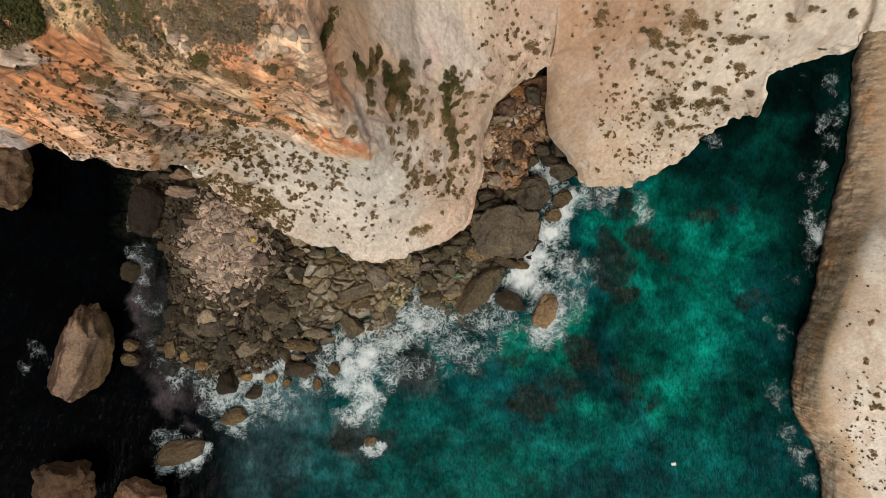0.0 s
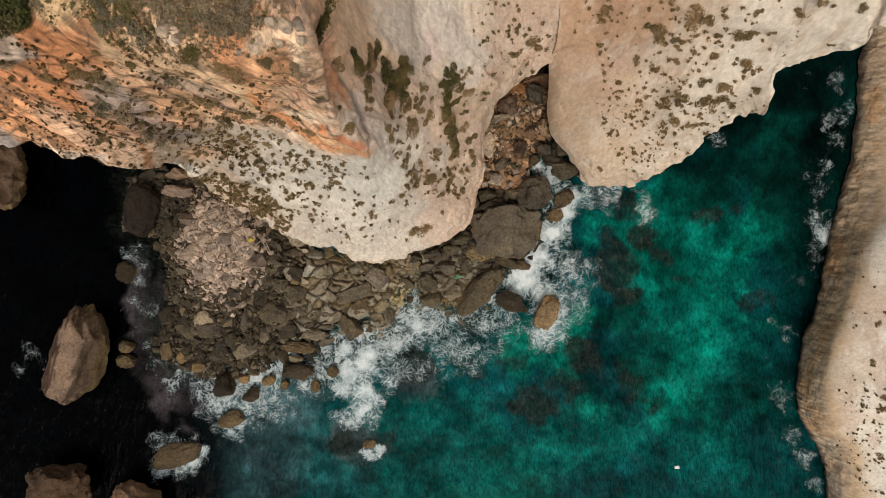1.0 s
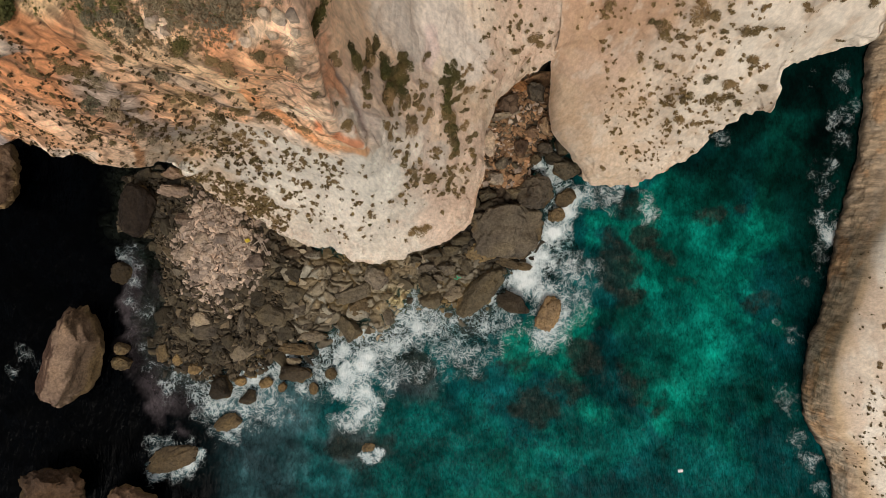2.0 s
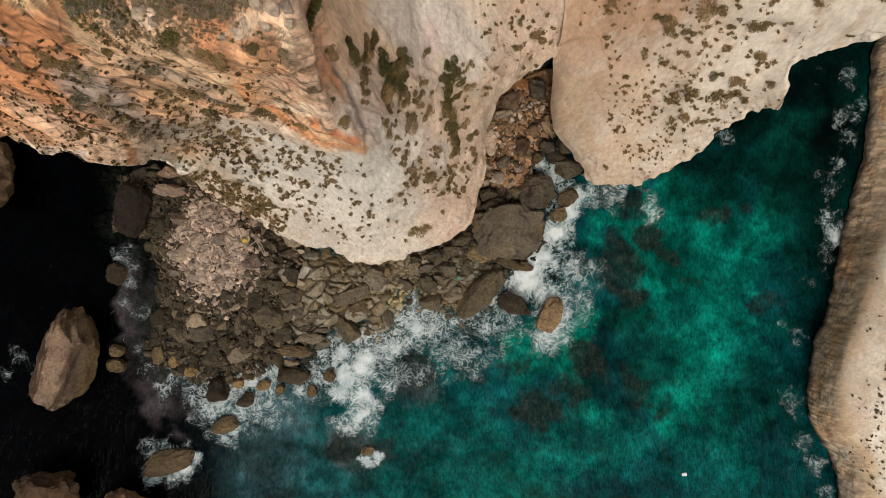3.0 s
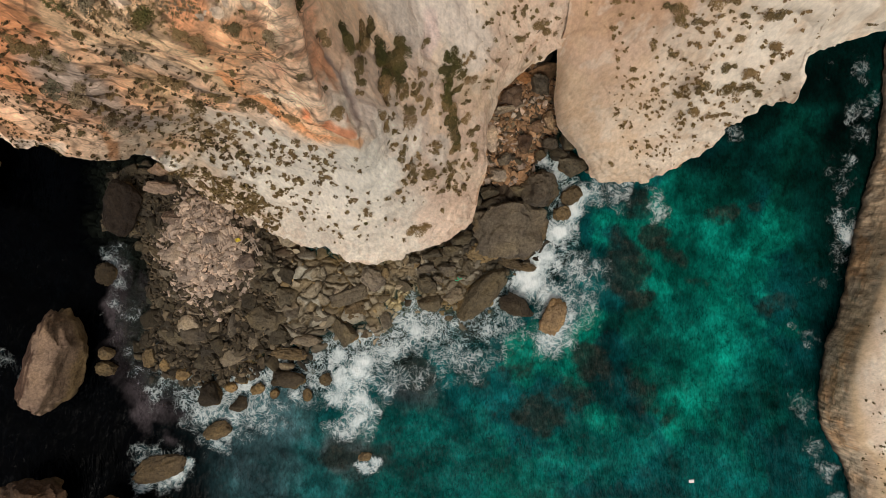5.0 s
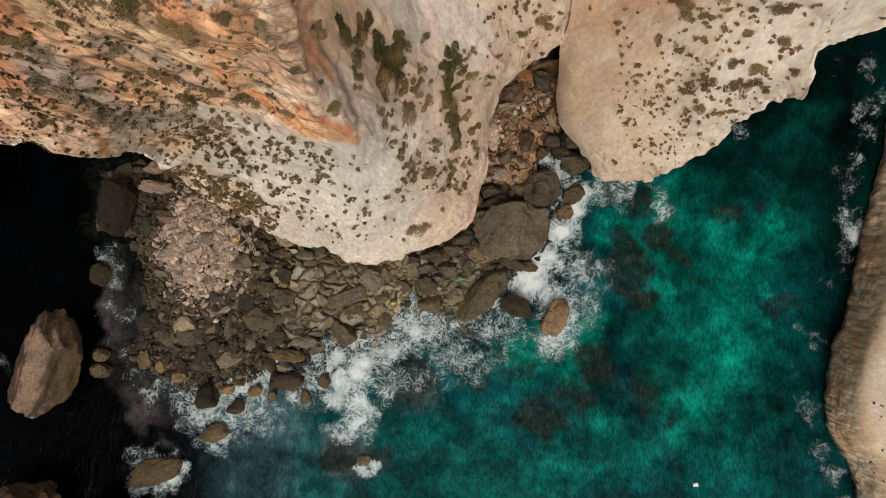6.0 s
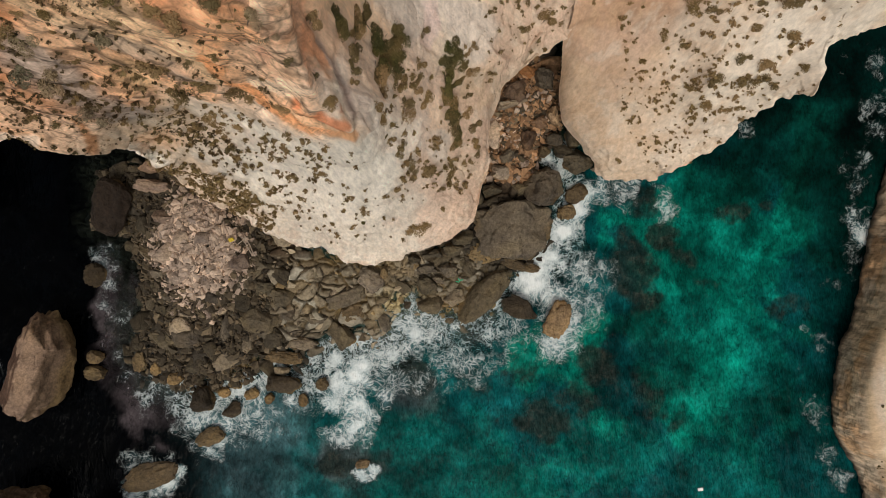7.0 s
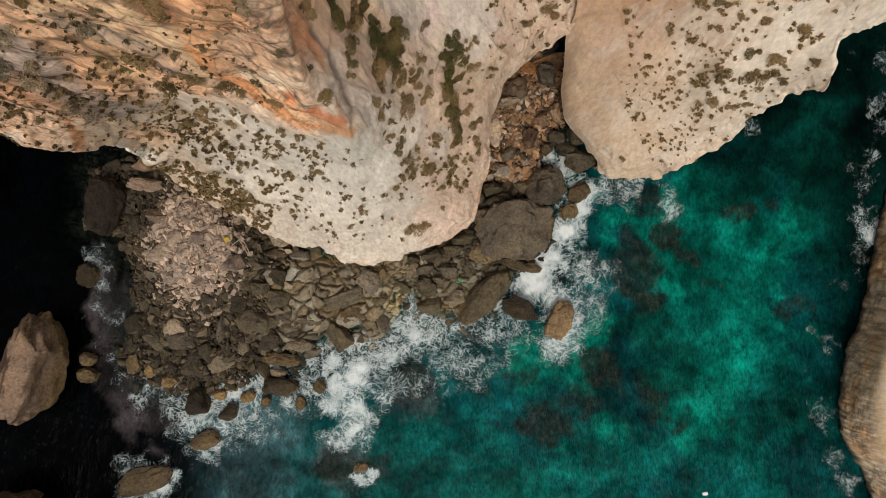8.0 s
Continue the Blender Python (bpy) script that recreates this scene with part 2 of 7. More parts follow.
    cover = calc("MAXIMUM", held, froth)
    hue = mixed(nodes, links, hue, (0.17, 0.36, 0.39, 1), between(calc("MULTIPLY_ADD", dense, 0.6, calc("MULTIPLY", foam, 0.4)), 0.15, 1.0, 0.0, 0.85))
    hue = mixed(nodes, links, hue, (0.78, 0.82, 0.8, 1), cover)
    links.new(hue, bsdf.inputs["Base Color"])
    links.new(mixed(nodes, links, (0.16, 0.16, 0.16, 1), (0.85, 0.85, 0.85, 1), cover), bsdf.inputs["Roughness"])
    bsdf.inputs["IOR"].default_value = 1.33
    bsdf.inputs["Specular IOR Level"].default_value = 0.04
    waves = noise_of(nodes, links, pos, 0.7, 5, 0.6, (1.0, 0.45, 1.0, 0.0, 0.0, 0.8))
    b = nodes.new("ShaderNodeBump")
    b.inputs["Strength"].default_value, b.inputs["Distance"].default_value = 0.9, 0.5
    links.new(calc("MULTIPLY_ADD", cover, 0.25, waves), b.inputs["Height"])
    links.new(b.outputs[0], bsdf.inputs["Normal"])
    # the shallows let the rocks below show
    clearer = nodes.new("ShaderNodeBsdfTransparent")
    clearer.inputs[0].default_value = (0.72, 0.86, 0.84, 1)
    show = calc("MULTIPLY", calc("SUBTRACT", 1.0, cover), clear)
    mx = nodes.new("ShaderNodeMixShader")
    links.new(show, mx.inputs[0])
    links.new(bsdf.outputs[0], mx.inputs[1])
    links.new(clearer.outputs[0], mx.inputs[2])
    links.new(mx.outputs[0], nodes["Material Output"].inputs["Surface"])
    return m


WATER = water_material()


# ---- mesh helpers ----
def grid_mesh(name, p, mat, colours=None, layers=(), flat=False):
    """A sheet from an (n, m, 3) array of points, with its colour layer."""
    n, m = p.shape[:2]
    k = np.arange(n * m).reshape(n, m)
    q = np.stack((k[:-1, :-1], k[1:, :-1], k[1:, 1:], k[:-1, 1:]), -1).reshape(-1, 4)
    return sheet(name, p.reshape(-1, 3), q, mat, colours, layers, flat)


def sheet(name, verts, faces, mat, colours=None, layers=(), flat=False):
    me = bpy.data.meshes.new(name)
    side = faces.shape[1]
    me.vertices.add(len(verts))
    me.vertices.foreach_set("co", np.ascontiguousarray(verts, np.float32).ravel())
    me.loops.add(faces.size)
    me.loops.foreach_set("vertex_index", np.ascontiguousarray(faces, np.int32).ravel())
    me.polygons.add(len(faces))
    me.polygons.foreach_set("loop_start", np.arange(0, faces.size, side, dtype=np.int32))
    me.update(calc_edges=True)
    me.polygons.foreach_set("use_smooth", np.full(len(faces), not flat))
    if colours is not None:
        a = me.attributes.new("water_colour" if name == "sea" else "tone", "FLOAT_COLOR", "POINT")
        rgba = np.ones((len(verts), 4), np.float32)
        rgba[:, :3] = colours.reshape(-1, 3)
        a.data.foreach_set("color", rgba.ravel())
    for lname, values in layers:
        values = np.ascontiguousarray(values, np.float32)
        if values.size == 3 * len(verts):
            me.attributes.new(lname, "FLOAT_VECTOR", "POINT").data.foreach_set("vector", values.ravel())
        else:
            me.attributes.new(lname, "FLOAT", "POINT").data.foreach_set("value", values.ravel())
    me.materials.append(mat)
    me.validate()
    return me


def part(name, data, parent, label=""):
    ob = new(name, data)
    ob.parent = parent
    return tagged(ob, label)


def spline(net, u, axis):
    """Catmull-Rom through the net along one axis."""
    net = np.moveaxis(net, axis, 0)
    last = len(net) - 1
    i = np.clip(np.floor(u).astype(int), 0, last - 1)
    f = (u - i).reshape(-1, *([1] * (net.ndim - 1)))
    a, b, c, d = (net[np.clip(i + k, 0, last)] for k in (-1, 0, 1, 2))
    out = 0.5 * (2 * b + (c - a) * f + (2 * a - 5 * b + 4 * c - d) * f ** 2 + (3 * b - a - 3 * c + d) * f ** 3)
    return np.moveaxis(out, 0, axis)


def loft(net, nu, dense, first=3, last=2):
    """A sheet through the sections: smooth over the open face, straight stretches below the lip and far inland. dense: samples for each stretch."""
    net = np.array(net, float)
    net = spline(net, np.linspace(0, net.shape[0] - 1, nu), 0)
    v = np.concatenate([k + np.arange(n) / n for k, n in enumerate(dense)] + [[len(dense)]])
    k = np.clip(np.floor(v).astype(int), 0, net.shape[1] - 2)
    f = (v - k)[:, None]
    p = net[:, k] * (1 - f) + net[:, k + 1] * f
    face = (v >= first) & (v <= net.shape[1] - 1 - last)
    p[:, face] = spline(net[:, first:net.shape[1] - last], v[face] - first, 1)
    return p, v


def normals_of(p):
    du, dv = np.gradient(p, axis=0), np.gradient(p, axis=1)
    n = np.cross(du, dv)
    return n / np.maximum(np.linalg.norm(n, axis=-1, keepdims=True), 1e-9)


def undercut(points, depth, under):
    """Carry a section on below its lip: back under the rock and down below the sea. under: the way inland, where the wall drops straight."""
    x, y, z = points[0]
    ux, uy = under
    return [(x + ux * depth * 1.6, y + uy * depth * 1.6, -4.0), (x + ux * depth, y + uy * depth, z * 0.5), (x + ux * 0.25, y + uy * 0.25, z - 0.35), *points]


def tint(x, y, z, radius, strength, colour):
    tints.append((x, y, z, radius, strength, colour))


def zones(p, base, patches):
    """Blend colour patches (x, y, z, radius, strength, colour) over a base colour, with ragged edges."""
    col = np.broadcast_to(np.array(base), p.shape).copy()
    ragged = 1 + 0.75 * fbm(p, 0.35, 5, 40, 0.6)
    for x, y, z, r, s, c in patches:
        d = np.sqrt((((p - (x, y, z)) * (1, 1, 0.45)) ** 2).sum(-1)) / r * ragged
        w = (s * smooth(1.15, 0.55, d))[..., None]
        col = col * (1 - w) + np.array(c) * w
    return col


CHALK, DULL_CHALK = (0.92, 0.83, 0.705), (0.7, 0.615, 0.51)
WHITE, CREAM, TAN, PINK = (0.75, 0.655, 0.54), (0.66, 0.515, 0.38), (0.56, 0.38, 0.235), (0.64, 0.455, 0.34)
ORANGE, RUST, GREY = (0.56, 0.28, 0.135), (0.5, 0.2, 0.09), (0.25, 0.22, 0.19)

# ---- the western cliff, section by section along the shore, each from its lip up to the plateau ----
west = []


def section(into, *points, depth=2.0, under=(0, 1)):
    x, y, z = points[-1]
    into.append(undercut(list(points), depth, under) + [(x * 1.25, y + 14, z + 0.5), (x * 1.8, y + 70, z + 1.0), (x * 1.8, y + 71, -4.0)])


section(west, (-35.15, 6.82, 35), (-33.4, 7.67, 37), (-31.64, 8.39, 39), (-29.44, 9.01, 41.5), (-27.24, 9.44, 44), (-24.61, 9.78, 47), (-22.85, 17.21, 49), depth=7, under=(0, 1))
section(west, (-28.36, 6.47, 34.5), (-27.31, 7.35, 36), (-25.91, 8.13, 38), (-24.51, 8.78, 40), (-23.11, 9.31, 42), (-20.66, 9.38, 45.5), (-18.21, 17.21, 49), depth=7, under=(0, 1))
section(west, (-25.46, 6.26, 34.5), (-23.86, 7.08, 36.5), (-22.3, 7.86, 38.5), (-20.47, 8.38, 41), (-18.98, 9.03, 43), (-16.94, 9.87, 46), (-15.19, 17.21, 49), depth=7, under=(0, 1))
section(west, (-21.67, 5.4, 34.7), (-20.69, 6.3, 36), (-19.39, 7.13, 37.5), (-17.88, 7.96, 39.5), (-15.94, 8.74, 42.5), (-13.85, 9.7, 46.5), (-12.15, 16.55, 50), depth=7, under=(0, 1))
section(west, (-19.83, 5.33, 32.7), (-19.24, 6.15, 33.5), (-17.78, 7.09, 35.5), (-15.99, 7.96, 38), (-13.88, 8.71, 41.5), (-11.15, 8.74, 47.5), (-10.14, 16.55, 50), depth=7, under=(0, 1))
section(west, (-19.48, 6.17, 28), (-18.65, 7.03, 29), (-16.86, 7.81, 31.5), (-13.88, 8.18, 37), (-11.15, 8.16, 42.5), (-9.1, 8.33, 47), (-8.13, 16.55, 50), depth=7, under=(0, 1))
section(west, (-21.32, 6.43, 20), (-18.17, 7.33, 24), (-15.49, 7.81, 28), (-11.98, 7.94, 36), (-8.83, 7.76, 43.5), (-7.35, 8.23, 47), (-6.34, 16.55, 50), depth=7, under=(0, 1))
section(west, (-21.71, 4.99, 10), (-17.51, 6.16, 18), (-13.52, 7.05, 26), (-10.27, 7.7, 34.5), (-7.83, 7.75, 43), (-6.59, 8.43, 46.5), (-5.56, 16.55, 50), depth=1.5, under=(0, 1))
section(west, (-18.38, 1.94, 5), (-15.42, 4.56, 12), (-11.99, 5.94, 20), (-7.71, 6.6, 33.7), (-6.5, 7.58, 42.5), (-6.06, 8.96, 46), (-5.18, 16.55, 50), depth=1.5, under=(0, 1))
section(west, (-15.07, 0.64, 3.5), (-12.5, 3.3, 9), (-9.04, 5.7, 20), (-4.92, 5.97, 34.5), (-5.35, 8.51, 38.5), (-5.72, 10.93, 42), (-5.67, 19.19, 46), depth=1.5, under=(0, 1))
section(west, (-11.51, 0, 3), (-9.37, 2.12, 9), (-7.08, 4.63, 18), (-4.35, 6.57, 31.5), (-4.35, 8.85, 33), (-4.77, 12.76, 33.6), (-4.89, 25.15, 37), depth=1.5, under=(0, 1))
section(west, (-9.65, -0.9, 3), (-7.9, 1.86, 8), (-5.87, 4.77, 16.3), (-3.86, 7.13, 27.5), (-3.86, 9.71, 29.5), (-4.12, 12.85, 30.6), (-4.07, 26.47, 35), depth=1.5, under=(0, 1))
section(west, (-7.2, -1.15, 3), (-6.19, 1.52, 7), (-4.54, 4.92, 14.5), (-3.17, 7.64, 23.5), (-3.24, 10.55, 26), (-3.3, 12.8, 27.7), (-3.15, 27.8, 33), depth=1.5, under=(0, 1))
section(west, (-4.99, -0.95, 3.3), (-4.37, 1.88, 7), (-3.1, 5.26, 13), (-2.16, 8.3, 20), (-2.12, 11.08, 23.5), (-2.52, 14.22, 26.3), (-2.49, 28.79, 31.5), depth=1.5, under=(0, 1))
section(west, (-2.98, 0, 4), (-2.61, 2.49, 7), (-1.64, 5.73, 11.5), (-0.98, 8.86, 17), (-0.92, 11.62, 21), (-1.75, 15.74, 24.8), (-1.77, 29.78, 30), depth=1.5, under=(0, 1))
section(west, (0.38, 0.95, 4), (0.68, 3.14, 6), (0.95, 6.3, 8.5), (0.89, 9.55, 12.5), (0.67, 12.12, 17), (0.75, 15.99, 22.5), (0.66, 30.44, 29), depth=1.5, under=(-0.95, 0.3))
section(west, (3.23, 3.55, 4), (3.38, 5.69, 5), (3.52, 8.56, 7), (3.54, 11.09, 10), (3.54, 13.45, 15), (3.59, 16.01, 20), (2.77, 31.1, 28), depth=1.5, under=(-0.95, 0.3))
section(west, (4.31, 7.56, 5), (4.44, 9.92, 6), (4.55, 12.03, 8), (4.69, 13.78, 11), (5.04, 15.06, 15), (5.6, 17.21, 18.5), (4.97, 31.77, 27), depth=1.5, under=(-0.95, 0.3))
section(west, (5.03, 14.66, 8), (5.23, 15.03, 8.5), (5.57, 15.27, 10), (6.15, 15.23, 13), (6.64, 15.86, 16), (7.43, 18.38, 18), (6.39, 32.43, 26), depth=1.5, under=(-0.3, 1))
section(west, (8.36, 16.34, 15), (8.4, 16.53, 15.5), (8.48, 16.91, 16), (8.63, 17.47, 16.8), (8.94, 18.54, 17.5), (9.55, 19.56, 19), (8.8, 32.43, 26), depth=4, under=(-0.3, 1))
section(west, (10.59, 17.97, 16), (10.8, 18.3, 16.3), (10.97, 18.5, 16.8), (11.13, 18.86, 17.3), (11.51, 19.91, 18), (12.3, 21.06, 19), (11.2, 32.43, 26), depth=4, under=(-0.3, 1))

def bedded(p, across, along, seed, wobble=0.5):
    """Coordinates laid along the tilted beds."""
    q = np.stack(((p * BED).sum(-1) * across, (p * DIP).sum(-1) * along, (p * CROSS).sum(-1) * along), -1)
    return q + wobble * np.stack((fbm(p, 0.25, 3, seed), fbm(p, 0.3, 3, seed + 4), fbm(p, 0.3, 3, seed + 8)), -1)


def toned(col, weight, colour):
    w_ = np.clip(weight, 0, 1)[..., None]
    return col * (1 - w_) + np.array(colour) * w_


def ledge(q_):
    """A bed's rising face that breaks off within a short step."""
    f_ = q_ - np.floor(q_)
    return f_ * (1 - smooth(0.45, 1.0, f_))


def apart(p, line):
    """Distance to a broken line."""
    best = np.full(p.shape[:-1], 1e9)
    for a_, b_ in zip(line, line[1:]):
        a_, b_ = np.array(a_), np.array(b_)
        t_ = np.clip(((p - a_) @ (b_ - a_)) / ((b_ - a_) @ (b_ - a_)), 0, 1)
        best = np.minimum(best, np.linalg.norm(p - a_ - t_[..., None] * (b_ - a_), axis=-1))
    return best


CREST = [(-6.2, 9.4, 47.2), (-6.1, 9.0, 45.4), (-6.2, 8.5, 43.0), (-6.2, 7.6, 40.9), (-6.1, 7.2, 38.8), (-6.5, 7.0, 37.2)]
CLEFT = [(-5.8, 10.5, 44.3), (-5.6, 9.95, 41.8), (-5.5, 9.6, 39.0), (-5.2, 9.0, 36.4), (-4.7, 7.8, 35.5), (-4.4, 6.7, 34.4)]
RIM = [(-10.0, 7.9, 39.8), (-9.3, 7.7, 37.6), (-7.9, 7.2, 37.4), (-6.4, 6.8, 36.6), (-4.8, 6.2, 35.3)]

base, v = loft(west, 960, (8, 18, 6, 68, 68, 74, 74, 68, 44, 8, 4, 2))
nrm = normals_of(base)
X, Y, Z = base[..., 0], base[..., 1], base[..., 2]
upper = smooth(31.5, 36, Z) * smooth(-5.0, -6.6, X)
nose = np.clip(1.3 * np.exp(-(((base - (-6.0, 3.5, 15.0)) / (10.0, 7.0, 17.0)) ** 2).sum(-1)), 0, 1) * (1 - upper)
own1, gap1 = cells(bedded(base, 0.75, 0.22, 201), 301)
own2, gap2 = cells(bedded(base, 2.2, 0.7, 205), 305)
own3, gap3 = cells(base * (0.5, 0.5, 0.1) + 0.5 * fbm(base, 0.4, 3, 9)[..., None], 309)
flat_beds = bumps(np.stack((X * 0.06, Y * 0.06, Z * 1.1 + 0.5 * fbm(base, 0.2, 3, 15)), -1), 16)
shift = 0.5 * fbm(base, 0.16, 3, 1)
q = bedded(base, 0.85, 0.1, 231, 0.9)[..., 0]
saw1 = ledge(q) * (0.6 + 0.8 * np.clip(fbm(base, 0.25, 3, 233), -0.6, 1))
shift += upper * (0.42 * saw1 - 0.1)
shift += upper * (0.36 * own1 * smooth(0.0, 0.65, gap1) + 0.1 * own2 * smooth(0.0, 0.6, gap2) + 0.16 * fbm(base * (1, 1, 0.28), 0.7, 5, 9, 0.6))
shift += (1 - upper) * (1 - 0.6 * nose) * (0.22 * own3 * smooth(0.0, 0.25, gap3) + 0.26 * fbm(base * (1, 1, 0.18), 0.6, 4, 19, 0.55))
shift += (1 - upper) * 0.008 * flat_beds + (0.04 + 0.05 * upper) * fbm(base * (1, 1, 0.5), 1.5, 2, 13, 0.5)
# the sharp crest of the orange buttress and the cleft at its foot
shift += 0.55 * np.clip(1 - apart(base, CREST) / 0.9, 0, 1) - 0.32 * np.exp(-(apart(base, CLEFT) / 0.28) ** 2)
shift += 0.3 * np.clip(1 - apart(base, RIM) / 0.55, 0, 1)
shift *= smooth(0.5, 2.0, v)
p_west = base + nrm * shift[..., None]
p_west[..., 0] += 0.3 * fbm(base, 0.7, 4, 23) * smooth(2.2, 2.5, v) * smooth(5.0, 3.2, v)
p_west[..., 1] += 0.5 * fbm(base, 0.9, 4, 24) * smooth(2.2, 2.5, v) * smooth(5.0, 3.2, v)
base = p_west
bent = base + 1.3 * np.stack((fbm(base, 0.5, 4, 43), fbm(base, 0.5, 4, 44), fbm(base, 0.5, 4, 45)), -1)
tints = []
tint(-8.5, 4.7, 16.8, 10.2, 1, CHALK)
tint(-6.8, 5.3, 21.8, 4.9, 1, CHALK)
tint(-11.0, 2.4, 8.3, 5.5, 1, DULL_CHALK)
tint(-5.0, 2.4, 8.3, 5.5, 0.95, DULL_CHALK)
tint(-11.4, 5.6, 18.0, 6.4, 0.8, CHALK)
tint(-12.8, 7.3, 28.1, 2.4, 0.9, CHALK)
tint(-10.2, 6.6, 28.2, 2.4, 0.9, CHALK)
tint(-7.8, 6.0, 27.7, 1.9, 0.9, CHALK)
tint(-16.4, 6.7, 21.6, 2.5, 0.8, CHALK)
tint(0.7, 18.3, 23.9, 5.3, 0.7, WHITE)
tint(3.7, 17.5, 20.8, 3.3, 0.6, CREAM)
tint(7.9, 19.2, 18.5, 3.5, 0.6, PINK)
tint(8.7, 20.8, 19.7, 2.3, 0.7, (0.5, 0.36, 0.27))
tint(4.9, 15.4, 17.8, 2.4, 0.6, PINK)
tint(5.6, 20.8, 20.9, 2.2, 0.5, PINK)
tint(-4.9, 6.0, 27.1, 2.9, 0.8, WHITE)
tint(-6.4, 5.9, 31.2, 1.8, 0.8, WHITE)
tint(-2.9, 8.3, 23.7, 2.1, 0.6, (0.74, 0.6, 0.48))
tint(-2.3, 7.3, 17.2, 3.0, 0.6, (0.74, 0.6, 0.48))
tint(-4.7, 15.2, 33.4, 3.4, 0.9, (0.75, 0.56, 0.41))
tint(-3.5, 11.8, 28.0, 3.9, 0.8, (0.68, 0.51, 0.38))
tint(-2.1, 9.9, 22.3, 3.8, 0.6, (0.7, 0.54, 0.41))
tint(-4.4, 12.9, 31.6, 2.7, 0.7, (0.75, 0.56, 0.41))
tint(1.9, 12.7, 16.0, 3.0, 0.5, TAN)
tint(-0.2, 10.0, 16.5, 4.2, 0.7, PINK)
tint(-1.3, 6.7, 13.0, 3.2, 0.5, PINK)
tint(1.0, 3.8, 6.2, 4.2, 0.7, PINK)
tint(3.7, 9.6, 7.9, 2.8, 0.8, PINK)
tint(-3.8, 7.7, 29.7, 1.9, 0.7, WHITE)
tint(-8.8, 9.7, 47.9, 4.2, 0.3, (0.4, 0.3, 0.22))
tint(-19.4, 9.1, 43.2, 4.6, 0.8, ORANGE)
tint(-25.0, 8.0, 37.8, 5.0, 0.8, ORANGE)
tint(-14.6, 8.8, 44.4, 2.8, 0.6, TAN)
tint(-18.3, 7.5, 38.0, 3.0, 0.75, GREY)
tint(-22.6, 6.3, 35.8, 3.2, 0.6, TAN)
tint(-14.8, 8.2, 38.5, 2.3, 0.5, TAN)
tint(-16.6, 7.8, 29.0, 4.3, 0.5, TAN)
tint(-8.5, 7.9, 46.6, 2.6, 0.75, ORANGE)
tint(-6.7, 8.2, 46.4, 1.8, 0.5, PINK)
tint(-7.2, 7.1, 38.9, 1.5, 0.6, CREAM)
tint(-9.6, 7.8, 39.5, 1.8, 0.6, (0.7, 0.46, 0.28))
tint(-6.7, 6.7, 36.0, 0.9, 0.8, RUST)
tint(-5.4, 6.1, 35.2, 0.7, 0.95, (0.6, 0.27, 0.13))
tint(-6.2, 6.4, 35.3, 0.6, 0.9, (0.6, 0.27, 0.13))
tint(-7.9, 7.1, 36.2, 0.6, 0.7, RUST)
tint(-9.1, 7.6, 36.4, 0.6, 0.6, RUST)
tint(-5.6, 8.9, 40.6, 1.3, 0.9, (0.6, 0.36, 0.23))
tint(-5.8, 10.6, 43.7, 1.2, 0.7, (0.6, 0.38, 0.24))
tint(-5.0, 8.5, 37.0, 0.7, 0.5, (0.4, 0.33, 0.29))
tint(-6.3, 7.8, 43.5, 1.0, 0.6, (0.66, 0.47, 0.34))
tint(-9.5, 8.6, 47.3, 0.9, 0.6, RUST)
tint(-17.7, 10.5, 46.3, 1.8, 0.5, CREAM)
tint(-17.0, 6.4, 19.8, 2.3, 0.4, GREY)
tint(-18.7, 8.3, 40.8, 3.4, 0.5, ORANGE)
tint(-15.1, 8.5, 40.0, 3.6, 0.5, (0.66, 0.5, 0.35))
tint(-10.2, 7.9, 41.8, 1.7, 0.7, (0.7, 0.48, 0.29))
tint(-13.6, 7.9, 31.9, 2.0, 0.7, WHITE)
tint(-7.6, 7.5, 46.1, 1.2, 0.7, (0.68, 0.42, 0.24))
tint(-7.0, 8.6, 47.2, 0.9, 0.8, WHITE)
tint(-7.3, 9.9, 48.0, 0.8, 0.7, WHITE)
tint(-7.2, 7.5, 41.8, 0.9, 0.8, WHITE)
tint(-10.2, 7.8, 45.2, 1.2, 0.6, (0.7, 0.5, 0.3))
tint(-16.3, 7.9, 33.0, 2.2, 0.6, (0.68, 0.52, 0.36))
tint(-22.6, 8.5, 40.1, 2.2, 0.7, RUST)
tint(-11.9, 8.2, 45.6, 1.8, 0.7, (0.66, 0.5, 0.32))
tint(-15.7, 9.0, 45.0, 1.5, 0.6, (0.66, 0.5, 0.32))
tint(-17.2, 8.1, 39.7, 1.6, 0.9, GREY)
tint(-17.0, 7.6, 37.3, 1.9, 0.8, GREY)
tint(-16.9, 7.7, 33.4, 1.7, 0.6, GREY)
tint(-12.8, 8.2, 39.1, 1.3, 0.6, GREY)
tint(-17.3, 9.6, 45.7, 1.2, 0.6, (0.66, 0.5, 0.32))
tint(-19.7, 9.3, 45.3, 0.8, 0.7, GREY)
tint(-27.8, 6.7, 34.8, 1.2, 0.8, GREY)
tint(-7.7, 8.7, 47.3, 0.7, 0.8, CREAM)
tint(-6.9, 9.4, 47.7, 0.7, 0.8, CREAM)
tint(-6.6, 10.1, 48.0, 0.6, 0.8, CREAM)
tint(-6.2, 8.3, 45.9, 0.6, 0.6, CREAM)
tint(-6.3, 9.4, 47.2, 0.9, 0.7, (0.7, 0.56, 0.45))
tint(-5.7, 9.7, 41.3, 0.9, 0.8, (0.68, 0.43, 0.29))
tint(-5.6, 8.2, 39.2, 0.7, 0.8, (0.68, 0.43, 0.29))
